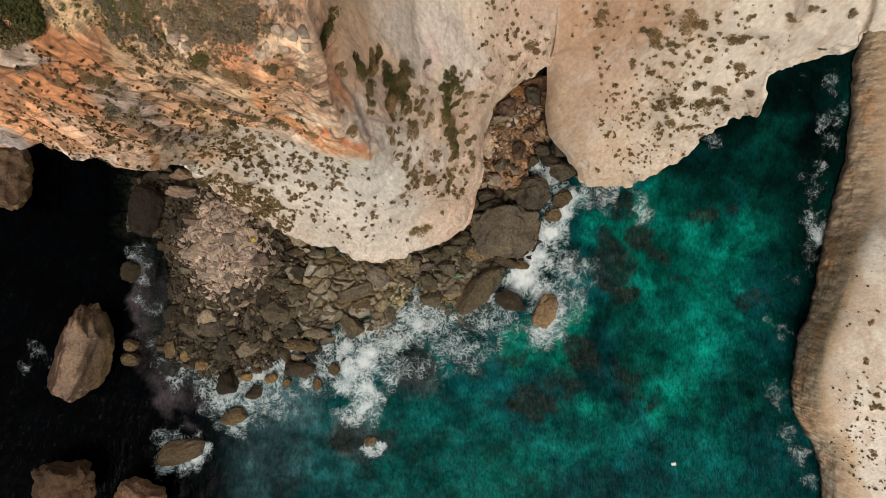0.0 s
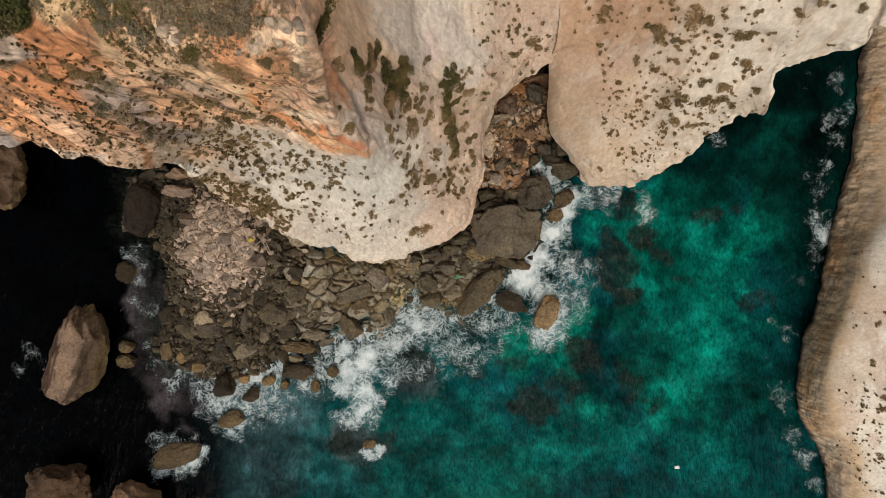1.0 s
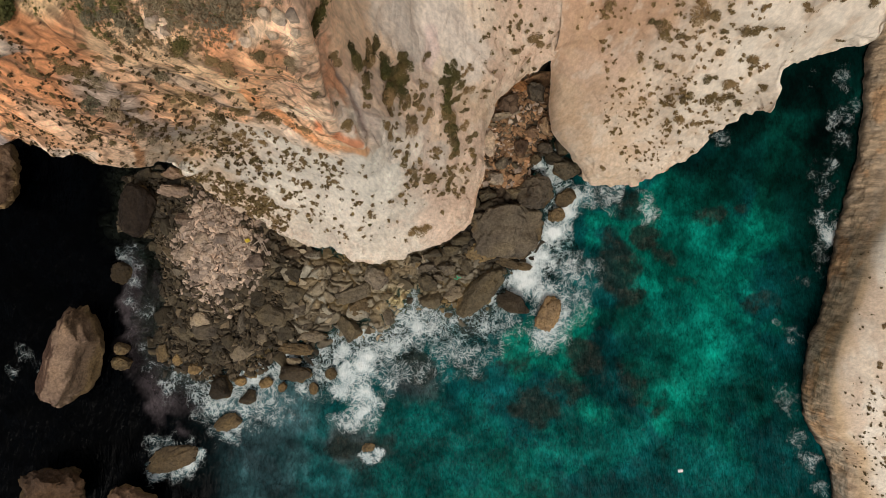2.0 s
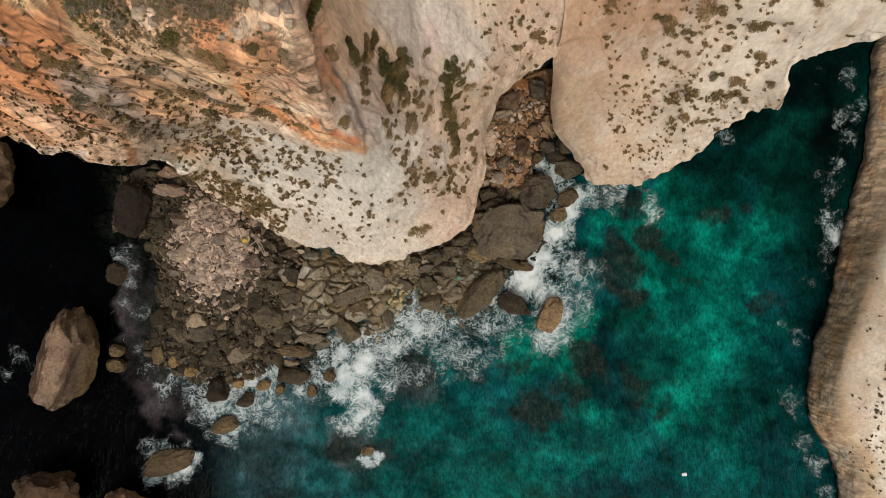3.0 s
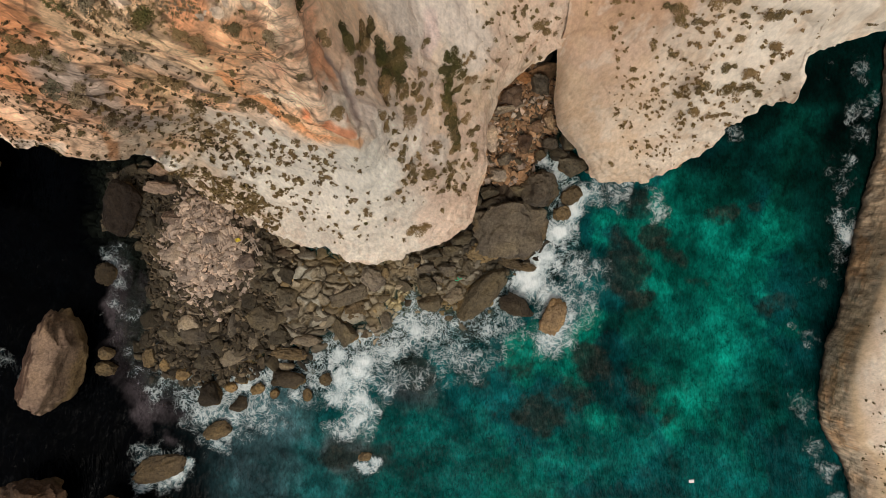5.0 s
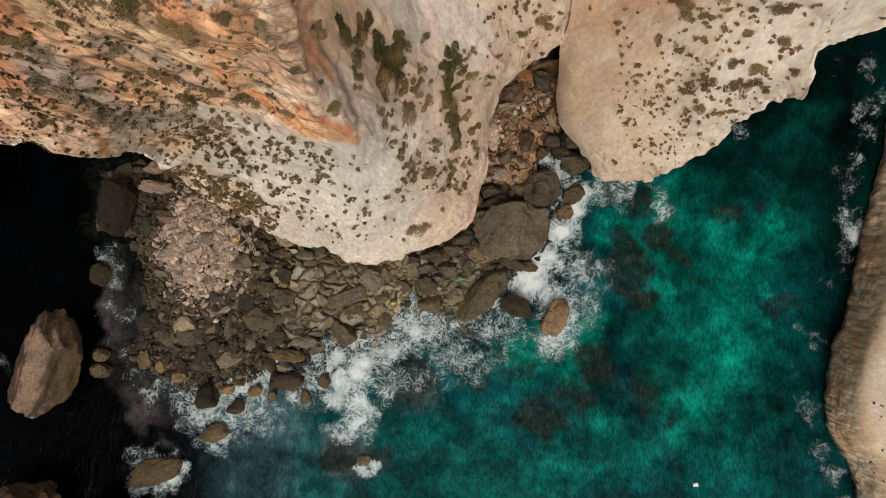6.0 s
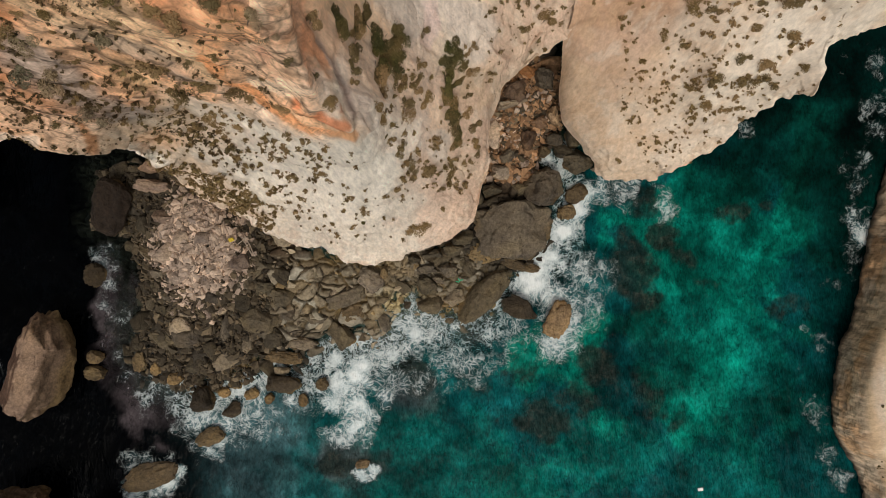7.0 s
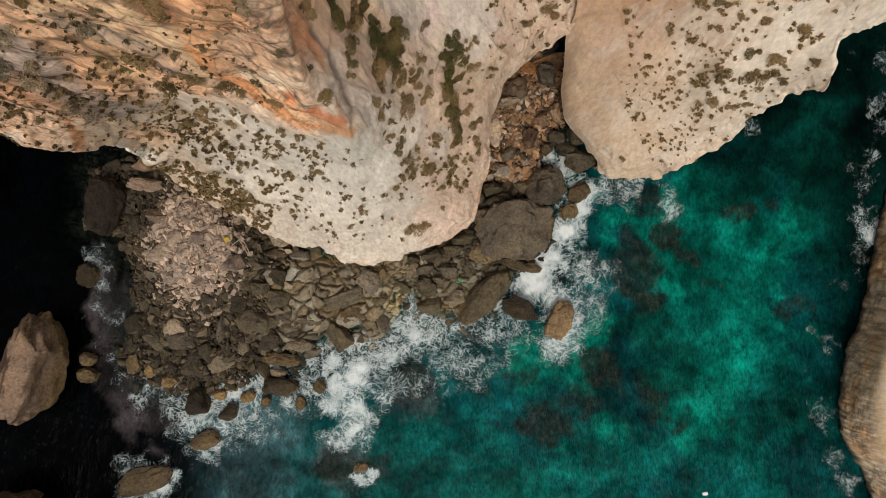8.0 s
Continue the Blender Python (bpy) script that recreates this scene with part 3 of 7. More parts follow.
tint(-6.0, 9.2, 45.7, 0.6, 0.7, (0.72, 0.6, 0.5))
tint(-6.5, 7.4, 40.9, 0.8, 0.7, (0.72, 0.6, 0.47))
tint(-4.9, 7.0, 37.2, 0.4, 0.7, (0.66, 0.4, 0.26))
tint(-5.8, 8.6, 41.8, 0.5, 0.8, (0.55, 0.27, 0.14))
tint(-5.9, 7.9, 40.3, 0.4, 0.8, (0.55, 0.27, 0.14))
tint(-5.7, 7.3, 38.8, 0.4, 0.8, CREAM)
tint(-5.1, 6.7, 37.1, 0.5, 0.9, RUST)
tint(-5.2, 9.0, 37.6, 0.3, 0.8, (0.34, 0.28, 0.25))
tint(-5.0, 8.3, 36.9, 0.3, 0.8, (0.34, 0.28, 0.25))
tint(-4.7, 7.2, 36.8, 0.3, 0.8, (0.34, 0.28, 0.25))
tint(-5.3, 13.6, 38.9, 1.5, 0.8, (0.76, 0.55, 0.4))
tint(-5.0, 13.3, 35.8, 1.6, 0.7, (0.76, 0.55, 0.4))
tint(-5.6, 11.5, 41.0, 1.0, 0.9, (0.8, 0.54, 0.37))
tint(-5.5, 10.6, 39.7, 1.1, 0.9, (0.8, 0.52, 0.35))
tint(-5.2, 9.6, 38.0, 1.0, 0.85, (0.8, 0.5, 0.33))
tint(-4.7, 9.5, 34.5, 1.0, 0.8, (0.82, 0.63, 0.49))
tint(-4.3, 8.0, 33.4, 1.0, 0.8, (0.84, 0.68, 0.55))
tint(-5.8, 7.9, 39.9, 0.6, 0.8, (0.74, 0.42, 0.26))
tint(-4.7, 6.2, 30.7, 1.4, 0.8, CHALK)
tint(-5.8, 10.3, 42.4, 0.4, 0.7, (0.66, 0.36, 0.2))
tint(-5.7, 9.5, 41.6, 0.5, 0.8, (0.62, 0.3, 0.16))
tint(-5.7, 8.5, 40.5, 0.5, 0.8, (0.62, 0.3, 0.16))
tint(-5.4, 6.3, 35.7, 0.6, 0.9, (0.62, 0.26, 0.12))
tint(-6.2, 6.6, 36.3, 0.5, 0.85, (0.62, 0.26, 0.12))
tint(-7.1, 6.9, 36.8, 0.5, 0.8, (0.62, 0.29, 0.14))
tint(-3.8, 8.1, 29.8, 1.4, 0.6, (0.76, 0.63, 0.52))
tone = zones(bent, CREAM, tints)
beds = bumps(bedded(base, 1.3, 0.1, 221, 0.8), 26) + 0.6 * bumps(bedded(base, 3.3, 0.25, 222, 0.8), 27)
blotch = fbm(bedded(base, 0.5, 0.28, 223), 1.0, 5, 28, 0.6)
tone = toned(tone, upper * 0.75 * smooth(0.3, 0.7, beds), (0.66, 0.47, 0.31))
tone = toned(tone, upper * 0.5 * smooth(0.2, 0.6, -beds), (0.46, 0.27, 0.15))
tone = toned(tone, upper * 0.6 * smooth(0.18, 0.36, blotch) * (1 - 0.7 * smooth(-11.0, -9.0, X)), GREY)
tone = toned(tone, upper * 0.35 * smooth(0.12, 0.34, -blotch), ORANGE)
fleck = bumps(bedded(base, 4.0, 0.9, 251, 0.6), 33) + 0.5 * fbm(base, 0.5, 3, 34)
drip = fbm(base * (1.4, 1.4, 0.16), 1.0, 4, 29)
tone = toned(tone, (1 - upper) * (1 - 0.7 * nose) * 0.45 * smooth(0.12, 0.4, drip), PINK)
tone = toned(tone, (1 - upper) * 0.35 * smooth(0.1, 0.45, -drip), (0.76, 0.65, 0.52))
tone = toned(tone, upper * 0.22, (0.74, 0.46, 0.29))


def band(points, radius, strength, colour):
    """Colour laid along a line of places on the face."""
    for a_, b_ in zip(points, points[1:]):
        a_, b_ = Vector(a_), Vector(b_)
        steps = max(1, round((b_ - a_).length / (0.9 * radius)))
        for k_ in range(steps):
            tint(*a_.lerp(b_, k_ / steps), radius, strength, colour)
    tint(*points[-1], radius, strength, colour)


PEACH, BRICK, STRAW, ASH, SHADE_MAUVE, LILAC = (0.84, 0.53, 0.32), (0.72, 0.37, 0.21), (0.78, 0.6, 0.4), (0.34, 0.29, 0.25), (0.44, 0.33, 0.27), (0.68, 0.59, 0.5)
tints = []
band([(-17.5, 9.7, 45.0), (-18.9, 9.3, 43.1), (-20.5, 8.5, 41.0)], 1.5, 0.75, (0.5, 0.25, 0.125))
band([(-16.3, 9.4, 44.9), (-18.6, 9.1, 42.5), (-20.2, 8.8, 41.2), (-22.1, 8.9, 41.5)], 1.1, 0.7, (0.55, 0.28, 0.145))
tint(-16.9, 10.7, 46.5, 1.1, 0.9, (0.76, 0.6, 0.38))
band([(-22.9, 7.6, 38.2), (-25.1, 7.9, 37.0), (-26.0, 8.0, 37.0)], 1.2, 0.8, (0.72, 0.4, 0.22))
band([(-13.7, 9.2, 46.1), (-12.9, 8.9, 46.1), (-11.1, 8.1, 46.3), (-10.2, 7.8, 45.7), (-10.6, 8.1, 42.1), (-10.5, 8.0, 39.1)], 0.8, 0.8, STRAW)
band([(-15.4, 9.0, 44.6), (-14.0, 8.8, 43.2), (-12.4, 8.3, 42.2), (-11.2, 8.0, 40.4)], 0.6, 0.6, STRAW)
band([(-17.3, 8.3, 41.2), (-17.3, 7.9, 39.5), (-17.3, 7.5, 38.2)], 1.1, 0.85, ASH)
band([(-18.3, 8.3, 40.4), (-17.3, 7.9, 39.5)], 0.9, 0.7, (0.4, 0.35, 0.31))
band([(-17.2, 7.3, 35.3), (-17.0, 7.2, 34.1)], 1.0, 0.8, ASH)
band([(-14.9, 8.7, 41.6), (-13.9, 8.6, 41.1), (-13.0, 8.4, 41.1), (-12.0, 8.2, 40.3)], 0.6, 0.7, (0.4, 0.34, 0.27))
band([(-12.1, 7.9, 38.2), (-11.5, 7.9, 37.6)], 0.6, 0.7, ASH)
band([(-21.9, 7.4, 37.6), (-21.1, 6.7, 36.8), (-20.4, 6.4, 35.8), (-19.6, 6.1, 34.4)], 1.0, 0.75, (0.64, 0.48, 0.35))
band([(-24.5, 6.5, 34.6), (-23.0, 6.0, 34.6), (-21.1, 5.5, 34.6)], 0.45, 0.8, (0.74, 0.66, 0.56))
band([(-19.5, 6.3, 28.0), (-20.7, 6.4, 22.0)], 0.7, 0.85, CHALK)
band([(-18.8, 6.6, 34.5), (-19.0, 6.1, 33.8), (-19.4, 5.6, 32.7)], 0.45, 0.85, (0.42, 0.22, 0.11))
tint(-18.6, 7.4, 26.2, 1.6, 0.6, PEACH)
tint(-15.5, 7.8, 37.9, 1.0, 0.6, PEACH)
tint(-14.4, 8.2, 38.0, 1.1, 0.7, (0.66, 0.5, 0.3))
tint(-12.1, 7.8, 35.8, 0.8, 0.7, PEACH)
tint(-20.2, 9.2, 45.0, 1.0, 0.9, (0.7, 0.64, 0.57))
tint(-20.8, 8.8, 44.7, 0.9, 0.8, (0.66, 0.6, 0.53))
tint(-11.5, 9.1, 47.9, 0.5, 0.9, (0.76, 0.66, 0.55))
tint(-27.4, 6.9, 35.0, 1.0, 0.9, (0.42, 0.4, 0.4))
band([(-9.4, 8.3, 46.9), (-8.9, 8.6, 47.1)], 0.5, 0.8, (0.76, 0.4, 0.22))
band([(-8.2, 8.0, 46.4), (-8.6, 8.0, 43.9), (-9.4, 8.0, 42.5), (-9.0, 8.0, 42.3)], 0.6, 0.75, PEACH)
band([(-7.1, 8.1, 45.9), (-6.9, 7.9, 44.5)], 0.5, 0.75, PEACH)
band([(-7.9, 8.6, 47.1), (-6.9, 9.1, 47.5), (-6.4, 9.1, 47.3), (-6.3, 8.7, 46.3), (-6.5, 8.4, 45.0)], 0.45, 0.85, (0.82, 0.67, 0.5))
band([(-8.4, 8.1, 41.1), (-7.6, 7.9, 41.1), (-6.7, 7.8, 41.7)], 0.75, 0.8, (0.62, 0.46, 0.33))
tint(-7.2, 7.9, 41.9, 0.45, 0.7, (0.66, 0.4, 0.28))
band([(-8.7, 7.8, 38.1), (-7.4, 7.5, 38.5), (-6.3, 7.3, 39.7)], 0.45, 0.95, (0.8, 0.68, 0.53))
band([(-10.0, 7.9, 41.0), (-9.8, 7.9, 38.0), (-8.9, 7.4, 35.8), (-7.7, 6.8, 34.8), (-6.1, 6.2, 35.0), (-4.7, 6.1, 34.2)], 0.5, 0.85, (0.72, 0.38, 0.19))
band([(-8.4, 7.3, 36.2), (-7.0, 6.6, 35.4), (-5.6, 6.2, 35.2)], 0.35, 0.7, (0.74, 0.54, 0.36))
band([(-7.0, 6.9, 37.5), (-6.4, 6.8, 36.7), (-5.5, 6.4, 36.1), (-4.9, 6.3, 35.3)], 0.3, 0.85, (0.6, 0.25, 0.13))
band([(-6.0, 9.6, 45.0), (-5.9, 9.6, 42.5), (-5.9, 8.9, 40.8), (-6.0, 8.2, 40.0)], 0.55, 0.85, (0.78, 0.48, 0.31))
band([(-5.7, 9.0, 40.4), (-5.6, 9.0, 38.7)], 0.5, 0.9, BRICK)
# mauve tone painted for the shaded east wall below the crest
band([(-5.5, 9.5, 38.6), (-5.3, 9.2, 37.6), (-5.2, 8.6, 36.5), (-4.9, 7.8, 36.0), (-4.6, 6.9, 35.1)], 0.38, 0.9, SHADE_MAUVE)
band([(-5.8, 7.7, 38.9), (-5.7, 7.2, 38.1), (-5.4, 6.9, 37.2)], 0.45, 0.85, (0.8, 0.65, 0.52))
band([(-5.3, 11.6, 39.7), (-5.1, 13.6, 35.6), (-4.9, 13.1, 34.5), (-4.0, 14.2, 30.6)], 1.8, 0.85, (0.84, 0.6, 0.4))
band([(-4.6, 10.6, 33.5), (-3.6, 10.0, 28.5), (-2.4, 11.4, 24.6), (-1.2, 10.0, 20.0), (0.6, 9.0, 13.5)], 1.5, 0.6, (0.78, 0.585, 0.43))
band([(-5.5, 10.2, 38.9), (-5.2, 10.1, 36.8)], 0.7, 0.7, (0.78, 0.53, 0.36))
band([(-3.1, 15.6, 29.0), (0.1, 17.6, 24.4), (1.2, 16.8, 22.7), (2.0, 15.7, 21.5)], 2.2, 0.75, LILAC)
tint(-0.6, 13.6, 22.4, 1.2, 0.6, (0.76, 0.6, 0.46))
tint(-3.3, 9.5, 26.9, 1.0, 0.7, (0.78, 0.66, 0.54))
tint(-0.3, 8.4, 14.8, 1.4, 0.8, LILAC)
band([(-1.0, 16.7, 24.6), (-0.8, 15.6, 23.7), (-1.2, 14.4, 23.4)], 0.6, 0.6, (0.7, 0.54, 0.48))
band([(-1.4, 13.3, 23.4), (-2.2, 9.6, 21.8), (-1.0, 8.6, 17.0)], 0.9, 0.5, (0.72, 0.57, 0.46))
tint(-4.2, 7.3, 33.4, 0.9, 0.7, (0.76, 0.62, 0.52))
band([(-7.6, 6.0, 29.0), (-6.0, 5.8, 29.5), (-4.6, 6.1, 29.0), (-4.2, 6.5, 26.0), (-4.6, 5.4, 20.0), (-6.5, 4.6, 17.5), (-8.5, 5.2, 19.5)], 2.0, 0.85, (0.9, 0.82, 0.7))
band([(-3.9, 7.5, 29.0), (-3.0, 8.2, 24.0), (-2.5, 7.3, 18.0)], 1.5, 0.65, (0.92, 0.8, 0.67))
tone = zones(base + 0.3 * (bent - base), tone, tints)
tone = toned(tone, 0.6 * np.exp(-(apart(base, CLEFT) / 0.1) ** 2), (0.2, 0.13, 0.09))
tone *= (1 + upper * (0.16 * own2 + 0.14 * own1 * smooth(0, 0.1, gap1)) + 0.05 * own3)[..., None]
tone *= 1 + upper[..., None] * np.array((0.22, 0.09, 0.0))
tone = toned(tone, upper * 0.65 * smooth(0.42, 0.6, fleck), (0.17, 0.11, 0.07))
tone *= (1 - 0.6 * upper * smooth(0.06, 0.0, gap1) - 0.4 * upper * smooth(0.06, 0.0, gap2))[..., None]
tagged(new("sea_cliff", grid_mesh("sea_cliff", p_west, CLIFF_ROCK, tone, (("rugged", 0.05 + 0.83 * upper),))),
                    "tall orange and white limestone sea cliff with dark caves", "cliff", kind="structure")

# ---- the rounded spur between the gully and the cove ----
spur = []
section(spur, (15.3, 8.3, 3), (13.79, 10.54, 3.5), (11.92, 12.62, 4), (11.3, 14.96, 5.5), (10.68, 16.89, 10), (9.91, 17.63, 15), (10.05, 19.56, 19), (9.65, 33.09, 25), depth=0.8, under=(0.8, 0.6))
section(spur, (15.58, 7.6, 3.5), (13.93, 9.92, 6), (12.43, 12.24, 6.8), (11.9, 14.34, 8.4), (11.37, 16.22, 12.6), (11.02, 17.82, 16.5), (11.41, 19.81, 19.7), (10.33, 32.43, 26), depth=0.8, under=(0, 1))
section(spur, (16.87, 7.05, 4.5), (15.73, 8.5, 7.5), (14.8, 10.67, 9), (13.97, 13.69, 11.4), (13.27, 15.7, 14.6), (12.89, 17.51, 17.5), (12.95, 20.01, 20.5), (11.83, 31.77, 27), depth=0.8, under=(0, 1))
section(spur, (19.8, 6.68, 7), (18.78, 8.25, 9.5), (17.78, 10.35, 11), (16.26, 12.69, 13.5), (15.39, 14.43, 15.8), (14.86, 16.61, 18.8), (14.48, 19.45, 22), (12.98, 30.44, 29), depth=0.8, under=(-0.54, 0.84))
section(spur, (20.49, 7.14, 10), (20.76, 8.68, 11.5), (20.27, 10.58, 13), (19.45, 12.28, 15.5), (18.63, 14.05, 18), (17.65, 16.45, 21), (16.9, 18.72, 24), (15.11, 29.78, 30), depth=0.8, under=(-0.54, 0.84))
section(spur, (23.04, 8.58, 13), (22.55, 9.81, 14.3), (21.85, 11.08, 16.2), (20.34, 13.01, 19.6), (20.16, 14.72, 22), (19.63, 16.44, 24), (19.08, 18.42, 26), (17.13, 28.46, 32), depth=3, under=(-0.54, 0.84))
section(spur, (24.24, 10.52, 17), (23.98, 11.25, 18), (23.59, 12.19, 19.5), (22.84, 13.19, 21.5), (22.35, 14.53, 23.5), (21.93, 16.18, 25.5), (21.24, 17.67, 28), (19.36, 27.8, 33), depth=3, under=(-0.54, 0.84))
section(spur, (25.46, 11.33, 21), (25.09, 11.93, 21.8), (24.76, 12.94, 22.5), (24.33, 13.84, 23.5), (24.18, 14.93, 24.5), (23.65, 16.07, 26.5), (23.05, 17.5, 29), (21.09, 27.13, 34), depth=3, under=(-0.54, 0.84))
section(spur, (26.04, 11.24, 23.4), (25.85, 11.98, 23.6), (25.65, 12.69, 23.9), (25.63, 13.43, 24.2), (25.65, 14.17, 24.8), (25.47, 15.2, 26.5), (24.83, 16.7, 29.5), (22.72, 26.47, 35), depth=3, under=(-0.9, 0.4))
section(spur, (26, 13.66, 24.2), (25.92, 14.06, 24.7), (25.88, 14.51, 25.3), (25.82, 14.97, 26), (25.69, 15.38, 26.9), (25.37, 16.03, 28.5), (25.04, 17.25, 30.7), (23.44, 26.47, 35), depth=9, under=(0, 1))
section(spur, (27.48, 14.35, 26), (27.16, 14.68, 26.8), (26.84, 15.03, 27.6), (26.55, 15.36, 28.4), (26.29, 15.75, 29.3), (26.03, 16.41, 30.3), (25.58, 17.4, 31.8), (24.33, 26.47, 35), depth=9, under=(0, 1))
section(spur, (29.42, 14.3, 29), (29.11, 14.57, 29.8), (28.84, 14.98, 30.4), (28.53, 15.37, 31), (28.32, 15.97, 31.5), (27.95, 16.82, 32.3), (27.35, 18.57, 33.5), (25.98, 25.81, 36), depth=9, under=(0, 1))
section(spur, (29.36, 15.05, 31), (29.21, 15.38, 31.4), (29.12, 15.74, 31.7), (29.03, 16.09, 32), (28.98, 16.63, 32.3), (28.83, 17.37, 32.8), (28.4, 19.22, 33.7), (27.03, 25.81, 36), depth=9, under=(0, 1))
section(spur, (30.19, 14.86, 32), (30.05, 15.22, 32.3), (29.92, 15.56, 32.6), (29.82, 15.9, 32.9), (29.72, 16.46, 33.2), (29.58, 17.23, 33.6), (29.23, 19.12, 34.3), (28.07, 25.81, 36), depth=9, under=(0, 1))
section(spur, (38.11, 15.04, 33), (37.84, 15.38, 33.3), (37.57, 15.71, 33.6), (37.29, 16.04, 33.9), (37.11, 16.66, 34.1), (36.84, 17.44, 34.4), (36.3, 18.97, 35), (34.48, 25.15, 37), depth=9, under=(0, 1))
base, v = loft(spur, 440, (8, 16, 6, 44, 44, 44, 44, 44, 44, 36, 6, 4, 2))
nrm = normals_of(base)
X, Y, Z = base[..., 0], base[..., 1], base[..., 2]
own3, gap3 = cells(base * (0.55, 0.55, 0.4) + 0.5 * fbm(base, 0.4, 3, 59)[..., None], 319)
shift = 0.25 * fbm(base, 0.2, 3, 51) + 0.08 * fbm(base * (1, 1, 0.5), 0.6, 5, 55, 0.55) + 0.05 * own3 * smooth(0, 0.25, gap3) + 0.02 * fbm(base * (1, 1, 0.5), 2.4, 4, 57, 0.65)
shift *= smooth(0.5, 2.0, v)
p_spur = base + nrm * shift[..., None]
p_spur[..., 0] += 0.4 * fbm(base, 0.8, 4, 23) * smooth(2.2, 2.9, v) * smooth(5.0, 3.2, v)
p_spur[..., 1] += 0.5 * fbm(base, 1.0, 4, 24) * smooth(2.2, 2.9, v) * smooth(5.0, 3.2, v)
bent = base + 1.0 * np.stack((fbm(base, 0.5, 4, 43), fbm(base, 0.5, 4, 44), fbm(base, 0.5, 4, 45)), -1)
tints = []
tint(12.8, 14.8, 11.5, 3.9, 0.4, TAN)
tint(14.8, 17.9, 20.8, 3.9, 0.8, (0.5, 0.345, 0.24))
tint(12.2, 19.3, 19.6, 3.4, 0.9, (0.5, 0.34, 0.24))
tint(11.8, 17.4, 16.3, 2.4, 0.6, (0.54, 0.38, 0.27))
tint(15.9, 19.4, 23.5, 2.6, 0.8, (0.5, 0.35, 0.25))
tint(10.2, 20.7, 19.8, 2.8, 0.8, (0.52, 0.37, 0.27))
tint(17.1, 14.8, 17.9, 3.5, 0.25, PINK)
tint(11.5, 19.5, 18.8, 2.8, 0.85, (0.5, 0.32, 0.205))
tint(13.5, 18.5, 19.8, 2.4, 0.85, (0.5, 0.32, 0.205))
tint(15.5, 18.8, 22.4, 2.4, 0.85, (0.5, 0.32, 0.205))
tint(13.0, 16.0, 15.2, 2.2, 0.4, (0.58, 0.4, 0.27))
tint(25.3, 16.0, 29.0, 5.7, 0.9, WHITE)
tint(24.5, 12.8, 21.9, 4.4, 0.7, WHITE)
tint(28.6, 15.6, 31.4, 3.6, 0.9, WHITE)
tint(15.8, 9.0, 8.3, 3.4, 0.7, CREAM)
tint(21.7, 9.9, 13.7, 3.8, 0.5, WHITE)
tint(14.0, 15.8, 16.2, 3.0, 0.45, PINK)
tint(20.1, 14.1, 20.9, 3.9, 0.4, WHITE)
tone = zones(bent, CREAM, tints)
drip = fbm(base * (1.3, 1.3, 0.2), 1.0, 4, 58)
tone = toned(tone, 0.4 * smooth(0.12, 0.4, drip), TAN)
tone = toned(tone, 0.35 * smooth(0.1, 0.45, -drip), (0.70, 0.63, 0.53))
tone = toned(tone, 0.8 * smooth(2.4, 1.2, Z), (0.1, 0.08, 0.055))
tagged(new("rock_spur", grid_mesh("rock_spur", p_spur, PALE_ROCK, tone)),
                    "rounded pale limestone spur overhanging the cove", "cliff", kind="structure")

# ---- the eastern headland ----
east = []


def shore(into, *points):
    x, y, z = points[0]
    xe, ye, ze = points[-1]
    into.append([(x + 3.0, y, -4.0), (x + 1.0, y, -0.5), *points, (xe + 60, ye, ze + 2), (xe + 61, ye, -4.0)])


shore(east, (50.77, 49.44, 0.30), (51.07, 48.98, 1.00), (51.57, 48.45, 1.80), (52.27, 47.92, 2.60), (53.17, 47.39, 3.40), (54.37, 46.86, 4.20), (56.77, 46.33, 5.00), (60.77, 45.67, 6.00), (67.77, 44.67, 7.50))
shore(east, (49.10, 26.75, 0.30), (49.40, 26.50, 1.00), (49.90, 26.21, 1.80), (50.60, 25.93, 2.60), (51.50, 25.64, 3.40), (52.70, 25.35, 4.20), (55.10, 25.07, 5.00), (59.10, 24.71, 6.00), (66.10, 24.17, 7.50))
shore(east, (48.57, 22.75, 0.30), (48.87, 22.54, 1.00), (49.37, 22.29, 1.80), (50.07, 22.05, 2.60), (50.97, 21.81, 3.40), (52.17, 21.56, 4.20), (54.57, 21.32, 5.00), (58.57, 21.01, 6.00), (65.57, 20.56, 7.50))
shore(east, (48.04, 18.08, 0.30), (48.34, 17.91, 1.00), (48.84, 17.72, 1.80), (49.54, 17.52, 2.60), (50.44, 17.33, 3.40), (51.64, 17.14, 4.20), (54.04, 16.94, 5.00), (58.04, 16.70, 6.00), (65.04, 16.34, 7.50))
shore(east, (47.50, 11.41, 0.30), (47.80, 11.30, 1.00), (48.30, 11.18, 1.80), (49.00, 11.06, 2.60), (49.90, 10.94, 3.40), (51.10, 10.81, 4.20), (53.50, 10.69, 5.00), (57.50, 10.54, 6.00), (64.50, 10.31, 7.50))
shore(east, (46.30, 6.07, 0.30), (46.54, 6.00, 1.20), (46.94, 5.92, 2.16), (47.50, 5.84, 3.12), (48.22, 5.76, 4.08), (49.18, 5.68, 5.04), (51.10, 5.61, 6.00), (54.30, 5.51, 7.20), (59.90, 5.36, 9.00))
shore(east, (44.77, 0.07, 0.30), (44.82, 0.07, 1.45), (44.96, 0.06, 2.86), (45.21, 0.06, 4.34), (45.59, 0.06, 5.71), (46.45, 0.06, 6.88), (48.32, 0.06, 7.94), (51.65, 0.06, 9.29), (57.81, 0.06, 11.22))
